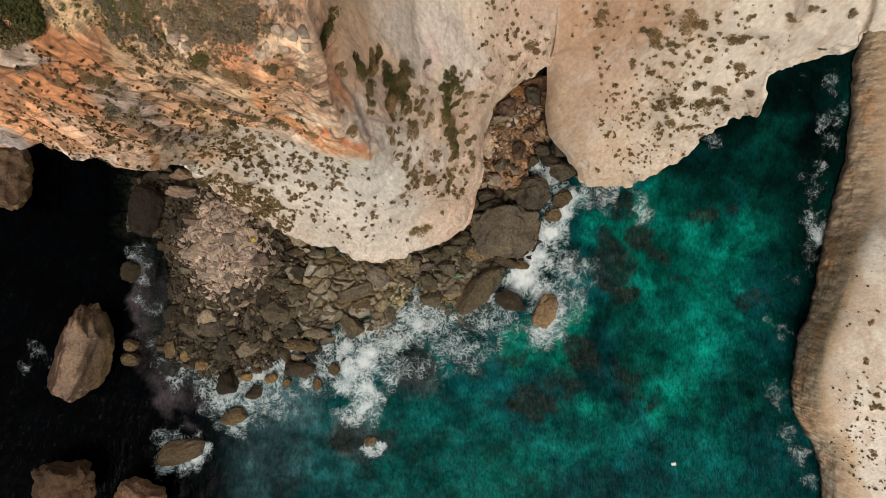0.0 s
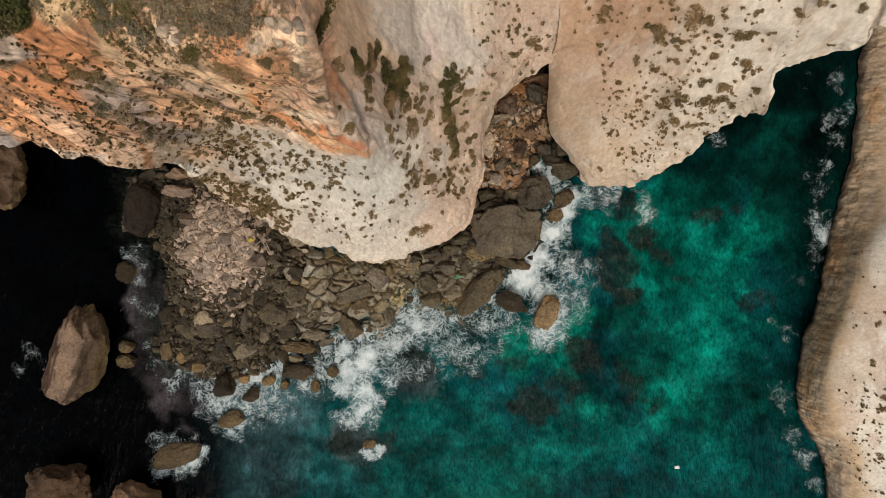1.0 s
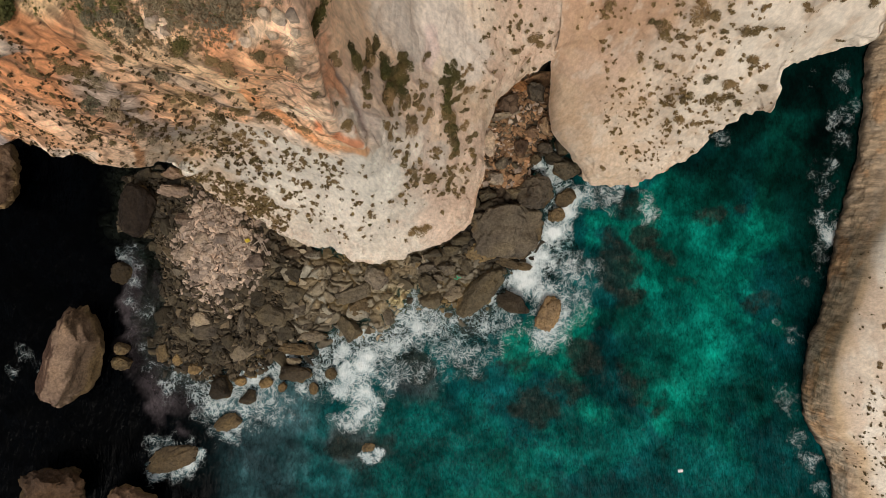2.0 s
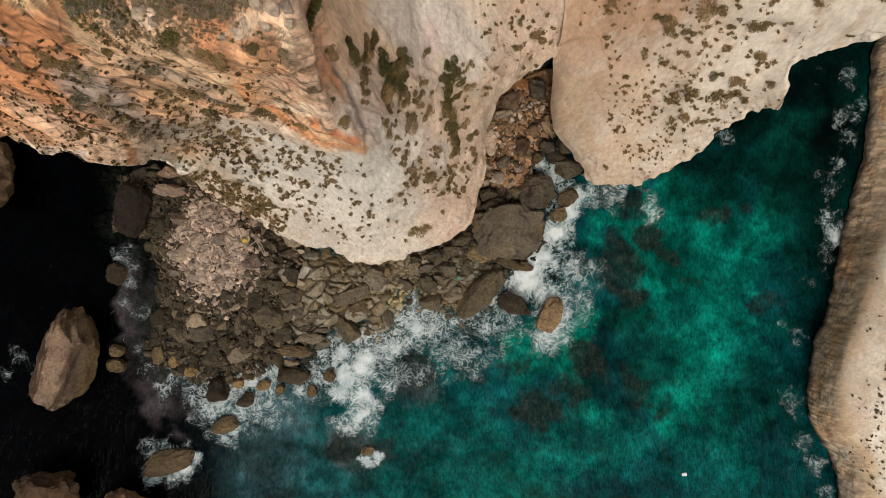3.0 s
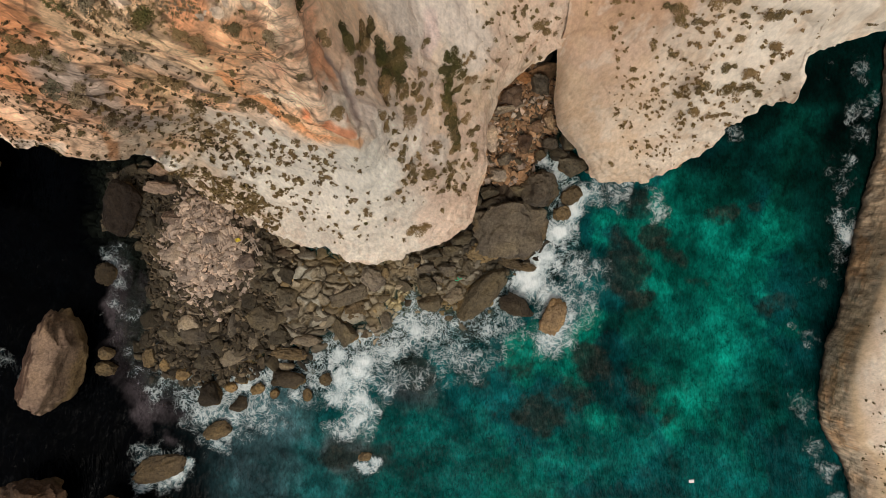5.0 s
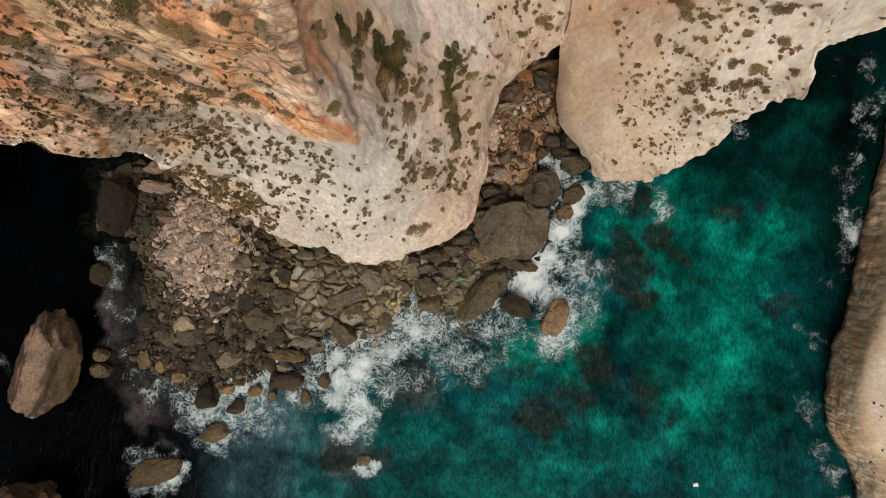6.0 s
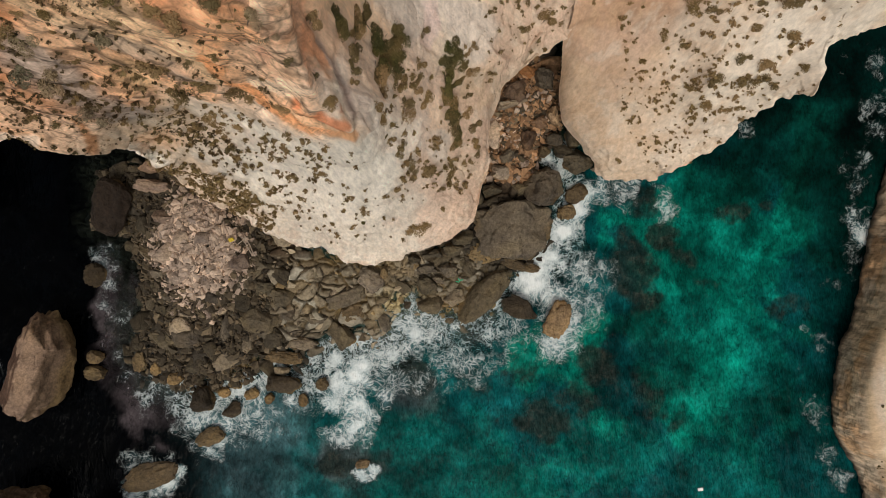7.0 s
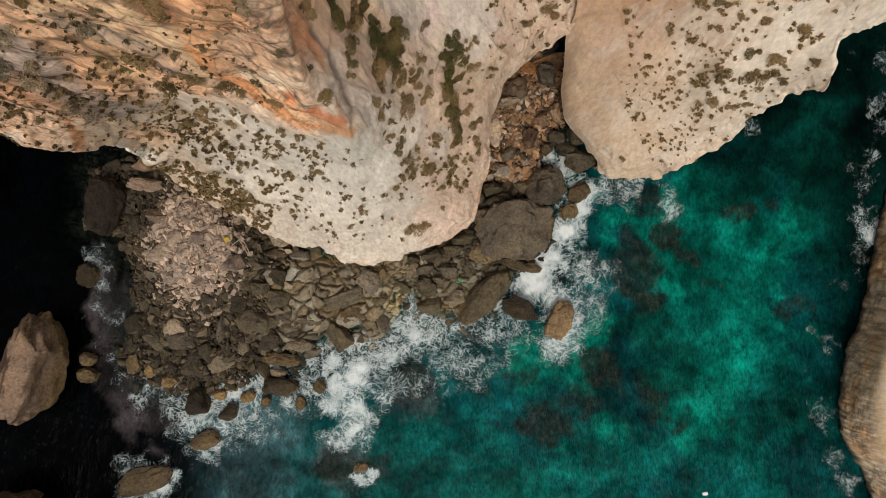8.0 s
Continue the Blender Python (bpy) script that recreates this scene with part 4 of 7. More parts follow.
shore(east, (42.97, -7.27, 0.30), (42.93, -7.15, 1.37), (42.97, -6.96, 2.90), (43.12, -6.76, 4.52), (43.39, -6.58, 5.98), (44.61, -6.46, 7.09), (46.84, -6.37, 8.03), (50.94, -6.25, 9.23), (58.71, -6.09, 10.89))
shore(east, (41.56, -12.28, 0.30), (41.45, -12.08, 1.28), (41.39, -11.77, 2.88), (41.44, -11.44, 4.64), (41.75, -11.15, 6.16), (43.32, -10.95, 7.20), (45.94, -10.80, 8.00), (50.86, -10.60, 9.04), (60.29, -10.34, 10.40))
shore(east, (41.16, -17.61, 0.30), (41.05, -17.34, 1.24), (41.01, -16.92, 2.79), (41.07, -16.45, 4.49), (41.52, -16.05, 5.96), (43.14, -15.77, 6.97), (45.80, -15.56, 7.74), (50.78, -15.29, 8.75), (60.32, -14.93, 10.06))
shore(east, (41.90, -20.62, 0.30), (41.80, -20.32, 1.17), (41.77, -19.85, 2.63), (41.84, -19.34, 4.24), (42.43, -18.89, 5.62), (44.09, -18.59, 6.58), (46.80, -18.35, 7.31), (51.86, -18.05, 8.26), (61.57, -17.65, 9.50))
shore(east, (43.77, -23.28, 0.30), (43.68, -22.98, 1.10), (43.65, -22.48, 2.48), (43.73, -21.93, 3.99), (44.39, -21.46, 5.30), (46.08, -21.13, 6.19), (48.83, -20.88, 6.88), (53.96, -20.56, 7.77), (63.81, -20.14, 8.94))
shore(east, (44.37, -26.62, 0.30), (44.28, -26.30, 1.03), (44.27, -25.76, 2.32), (44.37, -25.18, 3.74), (45.19, -24.67, 4.97), (46.94, -24.32, 5.80), (49.74, -24.05, 6.45), (54.95, -23.70, 7.29), (64.98, -23.25, 8.38))
shore(east, (44.83, -33.96, 0.30), (44.76, -33.59, 0.96), (44.76, -32.95, 2.17), (44.98, -32.25, 3.49), (45.88, -31.64, 4.64), (47.67, -31.23, 5.42), (50.53, -30.91, 6.02), (55.85, -30.50, 6.80), (66.04, -29.96, 7.83))
shore(east, (46.43, -57.31, 0.30), (46.35, -56.68, 0.96), (46.34, -55.61, 2.17), (46.50, -54.42, 3.49), (47.37, -53.40, 4.64), (49.15, -52.71, 5.42), (51.99, -52.17, 6.02), (57.28, -51.47, 6.80), (67.45, -50.56, 7.83))
base, v = loft(east, 620, (6, 8, 16, 30, 40, 44, 40, 34, 30, 24, 6, 2), 2, 1)
nrm = normals_of(base)
X, Y, Z = base[..., 0], base[..., 1], base[..., 2]
inland = v - 2
seaward = smooth(4.6, 2.6, inland + 0.5 * fbm(base, 0.35, 4, 67))
comb = base * (0.8, 2.5, 0.4) + 0.45 * np.stack((fbm(base, 0.5, 3, 81), fbm(base, 0.5, 3, 82), fbm(base, 0.5, 3, 83)), -1)
ribs = fbm(comb, 1.5, 3, 61, 0.7)
seaward = seaward * (0.55 + 0.45 * smooth(-28, -19, Y))
shift = 0.2 * fbm(base, 0.18, 3, 63) + 0.05 * fbm(base, 0.6, 4, 64, 0.6) + seaward * (0.09 * fbm(base, 0.5, 4, 69, 0.6) + 0.07 * ribs * smooth(9, 2, Y) + 0.03 * fbm(base, 1.6, 3, 84, 0.7)) + 0.03 * fbm(base, 2.0, 4, 66, 0.6)
p_east = base + nrm * shift[..., None]
p_east[..., 0] += 0.45 * fbm(base, 0.5, 4, 70, 0.6) * smooth(4.0, 1.5, inland)
tone = zones(base, (0.8, 0.715, 0.6), [])
tone = toned(tone, 0.5 * smooth(0.0, 0.35, fbm(base, 0.3, 4, 65)), CREAM)
tone = toned(tone, 0.7 * smooth(0.05, 0.3, fbm(base * (1.0, 0.5, 1.0), 0.35, 5, 75)), (0.62, 0.47, 0.35))
tone = toned(tone, 0.85 * np.exp(-((inland - 3.9 + 0.5 * fbm(base, 0.4, 3, 72)) / 0.55) ** 2), (0.6, 0.43, 0.26))
tone = toned(tone, 0.9 * smooth(11, 17, Y) * smooth(5.5, 3.0, inland), (0.58, 0.38, 0.22))
tone = toned(tone, seaward, (0.52, 0.385, 0.255))
tone = toned(tone, seaward * 0.7 * smooth(0.0, 0.3, fbm(base, 0.45, 4, 73)), (0.52, 0.3, 0.15))
tone = toned(tone, seaward * 0.6 * smooth(0.05, 0.3, fbm(base, 0.5, 4, 74)), (0.4, 0.33, 0.25))
tone *= (1 + seaward * (0.75 * np.clip(ribs, -0.5, 0.5) + 0.45 * fbm(base * (0.35, 1.9, 0.35), 1.6, 3, 85, 0.75)))[..., None]
tone = toned(tone, smooth(1.5, 0.3, Z + 0.4 * fbm(base, 0.9, 3, 76)), (0.06, 0.048, 0.035))
tagged(new("headland", grid_mesh("headland", p_east, PALE_ROCK, tone)),
                    "low pale headland with a ribbed brown seaward face", "cliff", kind="structure")

# ---- rocky foreshore ----
SHORELINE = [(-32.2, 8.7), (-36.5, 8.1), (-37.2, 2.7), (-33.2, 1.4), (-32.2, -1.9), (-31.9, -5.9), (-33.2, -10.6), (-31.5, -13.2), (-26.9, -15.1), (-20.9, -14.2), (-18.9, -12.2), (-14.9, -13.2), (-12.2, -9.9), (-6.9, -9.9), (-5.6, -7.9), (-3.3, -5.8), (-2.6, -6.9), (3.1, -7.6), (6.7, -2.9), (10.0, -1.6), (11.4, 1.4), (10.6, 4.4), (11.4, 6.4), (9.4, 9.2), (10.2, 11.4), (12.2, 12.9), (12.7, 19.4), (10.4, 22.7), (5.1, 19.4), (3.7, 7.4), (-0.3, 2.7), (-8.3, 0.1), (-18.9, 2.7), (-28.9, 10.0)]


def inside(x, y, poly):
    """Signed distance to the outline, positive within."""
    px, py = np.array(poly).T
    qx, qy = np.roll(px, -1), np.roll(py, -1)
    best, hit = np.full(x.shape, 1e9), np.zeros(x.shape, bool)
    for ax, ay, bx, by in zip(px, py, qx, qy):
        t = np.clip(((x - ax) * (bx - ax) + (y - ay) * (by - ay)) / ((bx - ax) ** 2 + (by - ay) ** 2), 0, 1)
        best = np.minimum(best, np.hypot(x - ax - t * (bx - ax), y - ay - t * (by - ay)))
        hit ^= ((ay > y) != (by > y)) & (x < (bx - ax) * (y - ay) / (by - ay + 1e-12) + ax)
    return np.where(hit, best, -best)


def foreshore(x, y):
    p = np.stack((x, y, np.zeros_like(x)), -1)
    d = inside(x, y, SHORELINE) + 1.1 * fbm(p, 0.35, 3, 71)
    z = np.where(d > 0, np.minimum(d * 0.28, 0.85), np.maximum(d * 0.4, -3.0))
    z = z + 1.7 * np.exp(-(((x + 25.5) / 5.0) ** 2 + ((y - 0.5) / 6.0) ** 2)) + 2.2 * np.exp(-(((x - 7.5) / 3.5) ** 2 + ((y - 15.5) / 5.0) ** 2))
    return z + 0.3 * fbm(p, 0.6, 4, 73, 0.6) + 0.1 * fbm(p, 1.8, 3, 77)


def slabs(x, y):
    p = np.stack((x * 0.55 + 0.3 * y, y * 0.75 - 0.2 * x, np.zeros_like(x)), -1)
    return cells(p + 0.6 * fbm(p, 0.9, 3, 79)[..., None] * (1, 1, 0), 331)


gx, gy = np.meshgrid(np.linspace(-41, 17, 580), np.linspace(-20, 24, 440), indexing="ij")
own, gap = slabs(gx, gy)
own_b, gap_b = slabs(gx * 2.1 + 40, gy * 2.1)
cobbled = smooth(-0.1, 0.1, fbm(np.stack((gx, gy, 0 * gx), -1), 0.3, 3, 87))
own, gap = own * (1 - cobbled) + own_b * cobbled, gap * (1 - cobbled) + gap_b * cobbled
gz = foreshore(gx, gy) + (0.3 - 0.12 * cobbled) * (own * smooth(0.0, 0.15, gap) + smooth(0.0, 0.45, gap)) - 0.22 - (0.5 - 0.2 * cobbled) * smooth(0.12, 0.0, gap)
p = np.stack((gx, gy, gz), -1)
# base ground tone lowered to stand for shade in gaps between stones
tone = zones(p, (0.038, 0.032, 0.023), [])
flats = (0.5 + 0.5 * smooth(-0.3, 0.1, fbm(p, 0.25, 4, 85))) * np.exp(-(((gx + 8) / 11.5) ** 2 + ((gy + 4.5) / 6.0) ** 2) ** 2)
tone = toned(tone, flats * 0.95, (0.36, 0.3, 0.205))
tone = toned(tone, flats * smooth(0.3, 0.5, own), (0.22, 0.18, 0.12))
tone = toned(tone, flats * 0.8 * smooth(-0.3, -0.6, own), (0.4, 0.3, 0.17))
tone = toned(tone, flats * 0.8 * smooth(0.75, 0.9, own), (0.3, 0.29, 0.24))
tone = toned(tone, 0.85 * np.exp(-(((gx + 4.8) / 2.4) ** 2 + ((gy + 5.8) / 1.6) ** 2)) * smooth(-0.3, 0.2, fbm(p, 0.9, 4, 88) + 0.2), (0.42, 0.34, 0.17))
tone *= (1 + 0.35 * own)[..., None]
tone *= (1 - 0.6 * smooth(0.1, 0.0, gap))[..., None]
w = (smooth(0.5, 0.0, np.abs(gz - 0.15)) * smooth(-0.1, 0.3, fbm(p, 0.2, 3, 81)))[..., None]
tone = tone * (1 - w) + np.array((0.22, 0.155, 0.07)) * w
# scree ground darkened as shade between its stones; gully ground below likewise
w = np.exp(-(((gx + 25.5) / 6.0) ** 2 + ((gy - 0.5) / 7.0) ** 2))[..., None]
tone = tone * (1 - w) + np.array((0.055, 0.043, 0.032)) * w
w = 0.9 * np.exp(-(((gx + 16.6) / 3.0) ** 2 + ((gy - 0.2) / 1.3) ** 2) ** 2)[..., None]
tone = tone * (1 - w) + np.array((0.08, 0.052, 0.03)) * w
w = np.exp(-(((gx - 6.5) / 4.0) ** 2 + ((gy - 13.5) / 6.0) ** 2))[..., None]
tone = tone * (1 - w) + np.array((0.16, 0.1, 0.056)) * w
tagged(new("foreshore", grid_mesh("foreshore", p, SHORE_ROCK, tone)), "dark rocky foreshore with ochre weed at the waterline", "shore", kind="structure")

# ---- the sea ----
GLOOM, CLIFF_SHADE = (0.0004, 0.018, 0.0125), (0.0002, 0.004, 0.0035)
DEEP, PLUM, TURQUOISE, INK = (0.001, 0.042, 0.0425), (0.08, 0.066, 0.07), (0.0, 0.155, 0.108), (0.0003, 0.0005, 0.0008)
gx, gy = np.meshgrid(np.concatenate(([-900, -300, -100], np.linspace(-62, 62, 460), [100, 300, 900])),
                     np.concatenate(([-900, -300, -80], np.linspace(-42, 34, 300), [80, 300, 900])), indexing="ij")
p = np.stack((gx, gy, np.zeros_like(gx)), -1)
tints = []
tint(27.9, 1.4, 0.0, 8.8, 0.7, TURQUOISE)
tint(36.6, 2.4, 0.0, 3.7, 0.9, TURQUOISE)
tint(26.5, -6.6, 0.0, 7.4, 0.55, TURQUOISE)
tint(29.9, -14.7, 0.0, 8.1, 0.35, TURQUOISE)
tint(26.5, -16.7, 0.0, 5.2, 0.7, TURQUOISE)
tint(23.2, 0.7, 0.0, 2.7, 0.5, TURQUOISE)
tint(16.5, -10.0, 0.0, 2.9, 1, TURQUOISE)
tint(10.4, -11.7, 0.0, 3.3, 0.8, TURQUOISE)
tint(7.8, -28.1, 0.0, 5.9, 0.35, TURQUOISE)
tint(-1.6, -24.0, 0.0, 8.8, 0.18, TURQUOISE)
tint(29.9, -22.7, 0.0, 7.4, 0.15, TURQUOISE)
tint(18.5, -21.4, 0.0, 5.9, 0.25, TURQUOISE)
tint(-20.4, -19.4, 0.0, 6.6, 0.7, (0.04, 0.078, 0.087))
tint(-30.4, -20.0, 0.0, 5.2, 0.7, (0.03, 0.052, 0.06))
tint(-25.7, -26.1, 0.0, 5.9, 0.6, (0.03, 0.062, 0.07))
tint(21.8, -8.0, 0.0, 3.3, 0.7, GLOOM)
tint(23.8, -12.0, 0.0, 2.9, 0.5, (0.002, 0.03, 0.024))
tint(-12.3, -24.0, 0.0, 6.6, 0.4, (0.01, 0.06, 0.06))
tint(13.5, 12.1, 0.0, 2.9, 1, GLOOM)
# dark greens below stand for the shade of spur and headland
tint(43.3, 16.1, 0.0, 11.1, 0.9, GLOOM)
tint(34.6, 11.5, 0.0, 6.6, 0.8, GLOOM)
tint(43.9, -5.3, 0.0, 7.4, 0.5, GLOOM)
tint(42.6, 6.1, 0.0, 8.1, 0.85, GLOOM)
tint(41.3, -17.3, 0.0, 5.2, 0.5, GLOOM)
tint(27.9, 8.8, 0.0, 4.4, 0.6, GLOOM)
tint(42.0, 21.0, 0.0, 9.0, 0.8, CLIFF_SHADE)
tint(33.5, 15.0, 0.0, 4.6, 0.65, CLIFF_SHADE)
tint(45.5, 11.0, 0.0, 6.0, 0.75, CLIFF_SHADE)
tint(28.0, 12.0, 0.0, 3.0, 0.5, CLIFF_SHADE)
tint(45.0, 1.0, 0.0, 4.0, 0.5, CLIFF_SHADE)
tint(15.1, -14.0, 0.0, 1.6, 0.7, TURQUOISE)
tint(17.5, -17.7, 0.0, 1.5, 0.6, TURQUOISE)
tint(9.8, -14.7, 0.0, 1.6, 0.5, TURQUOISE)
drift = p + np.stack((3.5 * fbm(p, 0.1, 4, 96) + 1.2 * fbm(p, 0.5, 4, 97), 3.5 * fbm(p, 0.1, 4, 98) + 1.2 * fbm(p, 0.5, 4, 99), np.zeros_like(gx)), -1)
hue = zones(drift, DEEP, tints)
churn = 1.1 + 1.1 * fbm(p, 0.16, 6, 90, 0.62)[..., None]
hue = hue * np.clip(churn, 0.35, 2.0)
# near-black west water, stretched further under the cliff to paint the cave's shade
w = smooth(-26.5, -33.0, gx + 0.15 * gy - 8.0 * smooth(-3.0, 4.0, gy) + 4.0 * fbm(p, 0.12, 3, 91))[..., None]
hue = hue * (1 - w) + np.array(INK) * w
tints = []
tint(-33.8, -8.0, 0.0, 3.3, 0.8, PLUM)
tint(-35.4, -4.0, 0.0, 2.2, 0.8, PLUM)
tint(-32.4, -13.3, 0.0, 3.3, 0.6, PLUM)
tint(-29.1, -17.3, 0.0, 3.7, 0.5, PLUM)
tint(-35.8, -10.7, 0.0, 2.9, 0.5, PLUM)
tint(-9.6, -22.0, 0.0, 2.9, 0.5, PLUM)
tint(-3.6, -13.3, 0.0, 2.9, 0.45, PLUM)
hue = zones(drift, hue, tints)
reef = np.zeros_like(gx)


def shoal(x, y, rx, ry, s):
    d = ((drift[..., 0] - x) / rx) ** 2 + ((drift[..., 1] - y) / ry) ** 2
    np.maximum(reef, s * np.exp(-d * d), out=reef)


shoal(23.5, 2.0, 2.1, 1.8, 1.0)
shoal(25.5, 0.0, 1.5, 1.2, 0.8)
shoal(18.6, 5.9, 1.8, 1.8, 0.9)
shoal(21.0, 4.6, 1.6, 1.3, 0.8)
shoal(20.1, -2.4, 2.8, 4.2, 0.95)
shoal(21.6, -5.6, 2.6, 2.4, 0.8)
shoal(14.8, -1.6, 2.1, 2.0, 0.9)
shoal(17.2, -12.2, 2.5, 2.3, 0.95)
shoal(11.0, -18.9, 3.3, 2.4, 1.0)
shoal(14.4, -16.0, 2.6, 2.2, 0.7)
shoal(9.0, -13.5, 3.4, 2.0, 0.6)
shoal(3.5, -13.0, 3.6, 2.6, 0.6)
shoal(-3.4, -12.6, 3.0, 2.0, 0.95)
shoal(-9.8, -22.4, 3.5, 2.2, 1.0)
shoal(36.0, -6.0, 2.4, 1.6, 0.65)
shoal(30.0, 5.7, 1.6, 1.2, 0.7)
shoal(33.5, 6.2, 1.4, 1.2, 0.6)
shoal(24.2, -17.5, 2.0, 1.6, 0.6)
shoal(21.5, -14.8, 2.0, 1.8, 0.6)
shoal(5.5, -17.5, 2.6, 1.6, 0.5)
shoal(27.5, -2.6, 1.4, 1.1, 0.55)
shoal(-16.0, -18.6, 4.0, 1.8, 0.45)
shoal(-33.6, -8.6, 2.6, 5.0, 0.8)
shoal(-30.5, -14.2, 3.6, 2.0, 0.75)
shoal(-34.6, -2.6, 1.8, 2.6, 0.6)
shoal(-24.5, -17.8, 3.0, 1.6, 0.6)
foam = np.zeros_like(gx)
fx, fy = gx + 1.3 * fbm(p, 0.45, 5, 191, 0.7), gy + 1.3 * fbm(p, 0.45, 5, 195, 0.7)


def surf(x, y, r, s):
    np.maximum(foam, s * np.exp(-(((fx - x) ** 2 + (fy - y) ** 2) / r ** 2)), out=foam)


surf(-11.2, -11.6, 1.5, 0.95)
surf(-8.6, -12.0, 1.7, 1.0)
surf(-7.2, -10.6, 1.3, 0.85)
surf(-10.9, -14.3, 1.6, 0.95)
surf(-8.8, -13.3, 1.6, 0.95)
surf(-8.6, -16.7, 1.3, 0.9)
surf(-9.6, -18.8, 1.1, 0.9)
surf(-9.6, -14.0, 3.3, 0.55)
surf(-12.3, -13.3, 2.4, 0.52)
surf(-5.6, -10.7, 1.7, 0.8)
surf(-3.3, -8.3, 1.6, 0.8)
surf(-11.7, -16.0, 1.3, 0.8)
surf(-9.0, -17.3, 2.7, 0.6)
surf(-6.3, -11.3, 2.7, 0.55)
surf(-2.9, -8.0, 3.3, 0.55)
surf(1.1, -10.7, 4.0, 0.25)
surf(9.1, -3.3, 2.0, 1.05)
surf(11.1, -0.6, 1.9, 1.1)
surf(12.8, 2.1, 1.6, 1.05)
surf(13.8, 4.4, 1.6, 0.95)
surf(14.8, 6.1, 1.5, 0.9)
surf(10.4, -2.3, 1.6, 1.1)
surf(10.9, 9.6, 1.0, 0.9)
surf(10.2, 10.6, 0.8, 0.8)
surf(12.4, 8.2, 1.5, 0.75)
surf(17.1, 6.8, 1.8, 0.5)
surf(19.8, 7.0, 1.2, 0.35)
surf(12.1, -9.0, 2.7, 0.7)
surf(14.5, -5.3, 3.3, 0.35)
surf(-29.7, -13.3, 2.7, 0.3)
surf(-20.4, -14.7, 2.0, 0.55)
surf(-27.7, -14.3, 1.3, 0.6)
surf(-31.1, -24.0, 3.0, 0.32)
surf(-25.1, -20.4, 1.9, 0.5)
surf(-36.4, -0.6, 1.7, 0.36)
surf(-35.8, -5.3, 2.7, 0.14)
surf(45.3, 2.1, 1.7, 0.56)
surf(-48.5, -13.3, 2.4, 0.12)
surf(-20.4, -17.3, 3.0, 0.42)
surf(-25.5, -16.8, 2.8, 0.56)
surf(-34.3, -7.5, 1.6, 0.22)
surf(-33.8, -11.0, 2.0, 0.22)
surf(-35.2, -3.6, 1.1, 0.32)
surf(-22.5, -18.8, 2.4, 0.5)
surf(-28.5, -16.2, 2.5, 0.45)
surf(-31.5, -13.0, 2.3, 0.3)
surf(-13.5, -12.0, 1.6, 0.7)
surf(-4.3, -9.3, 4.0, 0.5)
surf(1.1, -10.0, 4.7, 0.36)
surf(5.8, -8.6, 3.3, 0.42)
surf(15.1, -2.6, 3.3, 0.36)
surf(-11.0, -19.4, 2.7, 0.4)
surf(-15.0, -16.0, 3.0, 0.34)
surf(-23.7, -16.7, 3.7, 0.3)
surf(-30.4, -14.7, 2.7, 0.34)
surf(-5.6, -14.0, 3.3, 0.4)
surf(46.3, 19.5, 1.4, 0.22)
surf(45.6, 15.1, 1.4, 0.26)
surf(47.3, 16.8, 1.0, 0.34)
surf(46.0, 12.8, 1.1, 0.2)
surf(43.4, 3.8, 1.3, 0.42)
surf(45.4, 1.9, 0.9, 1.0)
surf(-48.5, -11.3, 1.3, 0.19)
surf(-49.5, -14.0, 1.2, 0.17)
surf(-30.4, -25.4, 1.6, 0.5)
surf(-29.4, -24.9, 0.9, 0.9)
surf(-32.4, -25.8, 0.8, 0.8)
surf(13.1, 9.1, 1.2, 0.9)
surf(11.9, 7.8, 1.1, 0.9)
surf(13.5, 11.1, 0.9, 0.7)
surf(-33.1, -25.2, 0.8, 0.8)
surf(-28.3, -23.4, 0.7, 0.75)
surf(-24.9, -21.2, 0.7, 0.8)
surf(-23.6, -20.4, 0.6, 0.75)
surf(-18.7, -13.3, 0.9, 0.9)
surf(-21.0, -14.1, 0.7, 0.8)
surf(-26.7, -14.5, 0.7, 0.8)
surf(-16.0, -15.7, 0.9, 0.7)
surf(-9.0, -24.0, 0.8, 0.85)
surf(-7.5, -23.5, 0.7, 0.75)
surf(40.9, -22.0, 1.5, 0.37)
surf(42.6, -24.4, 1.3, 0.37)
surf(43.4, -27.4, 1.3, 0.37)
surf(23.2, 4.4, 1.6, 0.4)
surf(31.9, 12.8, 1.3, 0.35)
surf(18.5, 6.1, 2.2, 0.35)
surf(11.5, -5.3, 2.0, 0.75)
surf(9.8, -1.9, 1.7, 0.85)
surf(-1.6, -6.6, 2.0, 0.5)
surf(23.6, 8.2, 1.6, 0.3)
coast = np.interp(gy, (-34, -26.6, -23.3, -20.6, -17.6, -12.3, -7.3, 0, 6, 11.4, 20, 27), (44.8, 44.4, 43.8, 41.9, 41.2, 41.6, 43.0, 44.8, 46.3, 47.0, 46.0, 44.0))
fringe = np.exp(-((fx - coast + 2.2) / 2.6) ** 2) * smooth(34, 24, gy)
foam = np.maximum(foam, fringe * np.clip(0.06 + 0.4 * fbm(p, 0.3, 4, 94, 0.6), 0, 0.22))
open_sea = smooth(0.25, 0.5, fbm(p, 0.22, 4, 101, 0.6)) * smooth(14, 22, gx)
foam = np.maximum(foam, 0.05 * open_sea)
off = inside(gx, gy, SHORELINE)
wash = smooth(-5.0, -0.6, off) * smooth(2.0, 0.0, off) * smooth(-36, -24, gx) * smooth(6, 1, gy)
foam = np.maximum(foam, wash * np.clip(0.42 + 0.6 * fbm(p, 0.22, 3, 92), 0, 0.75))
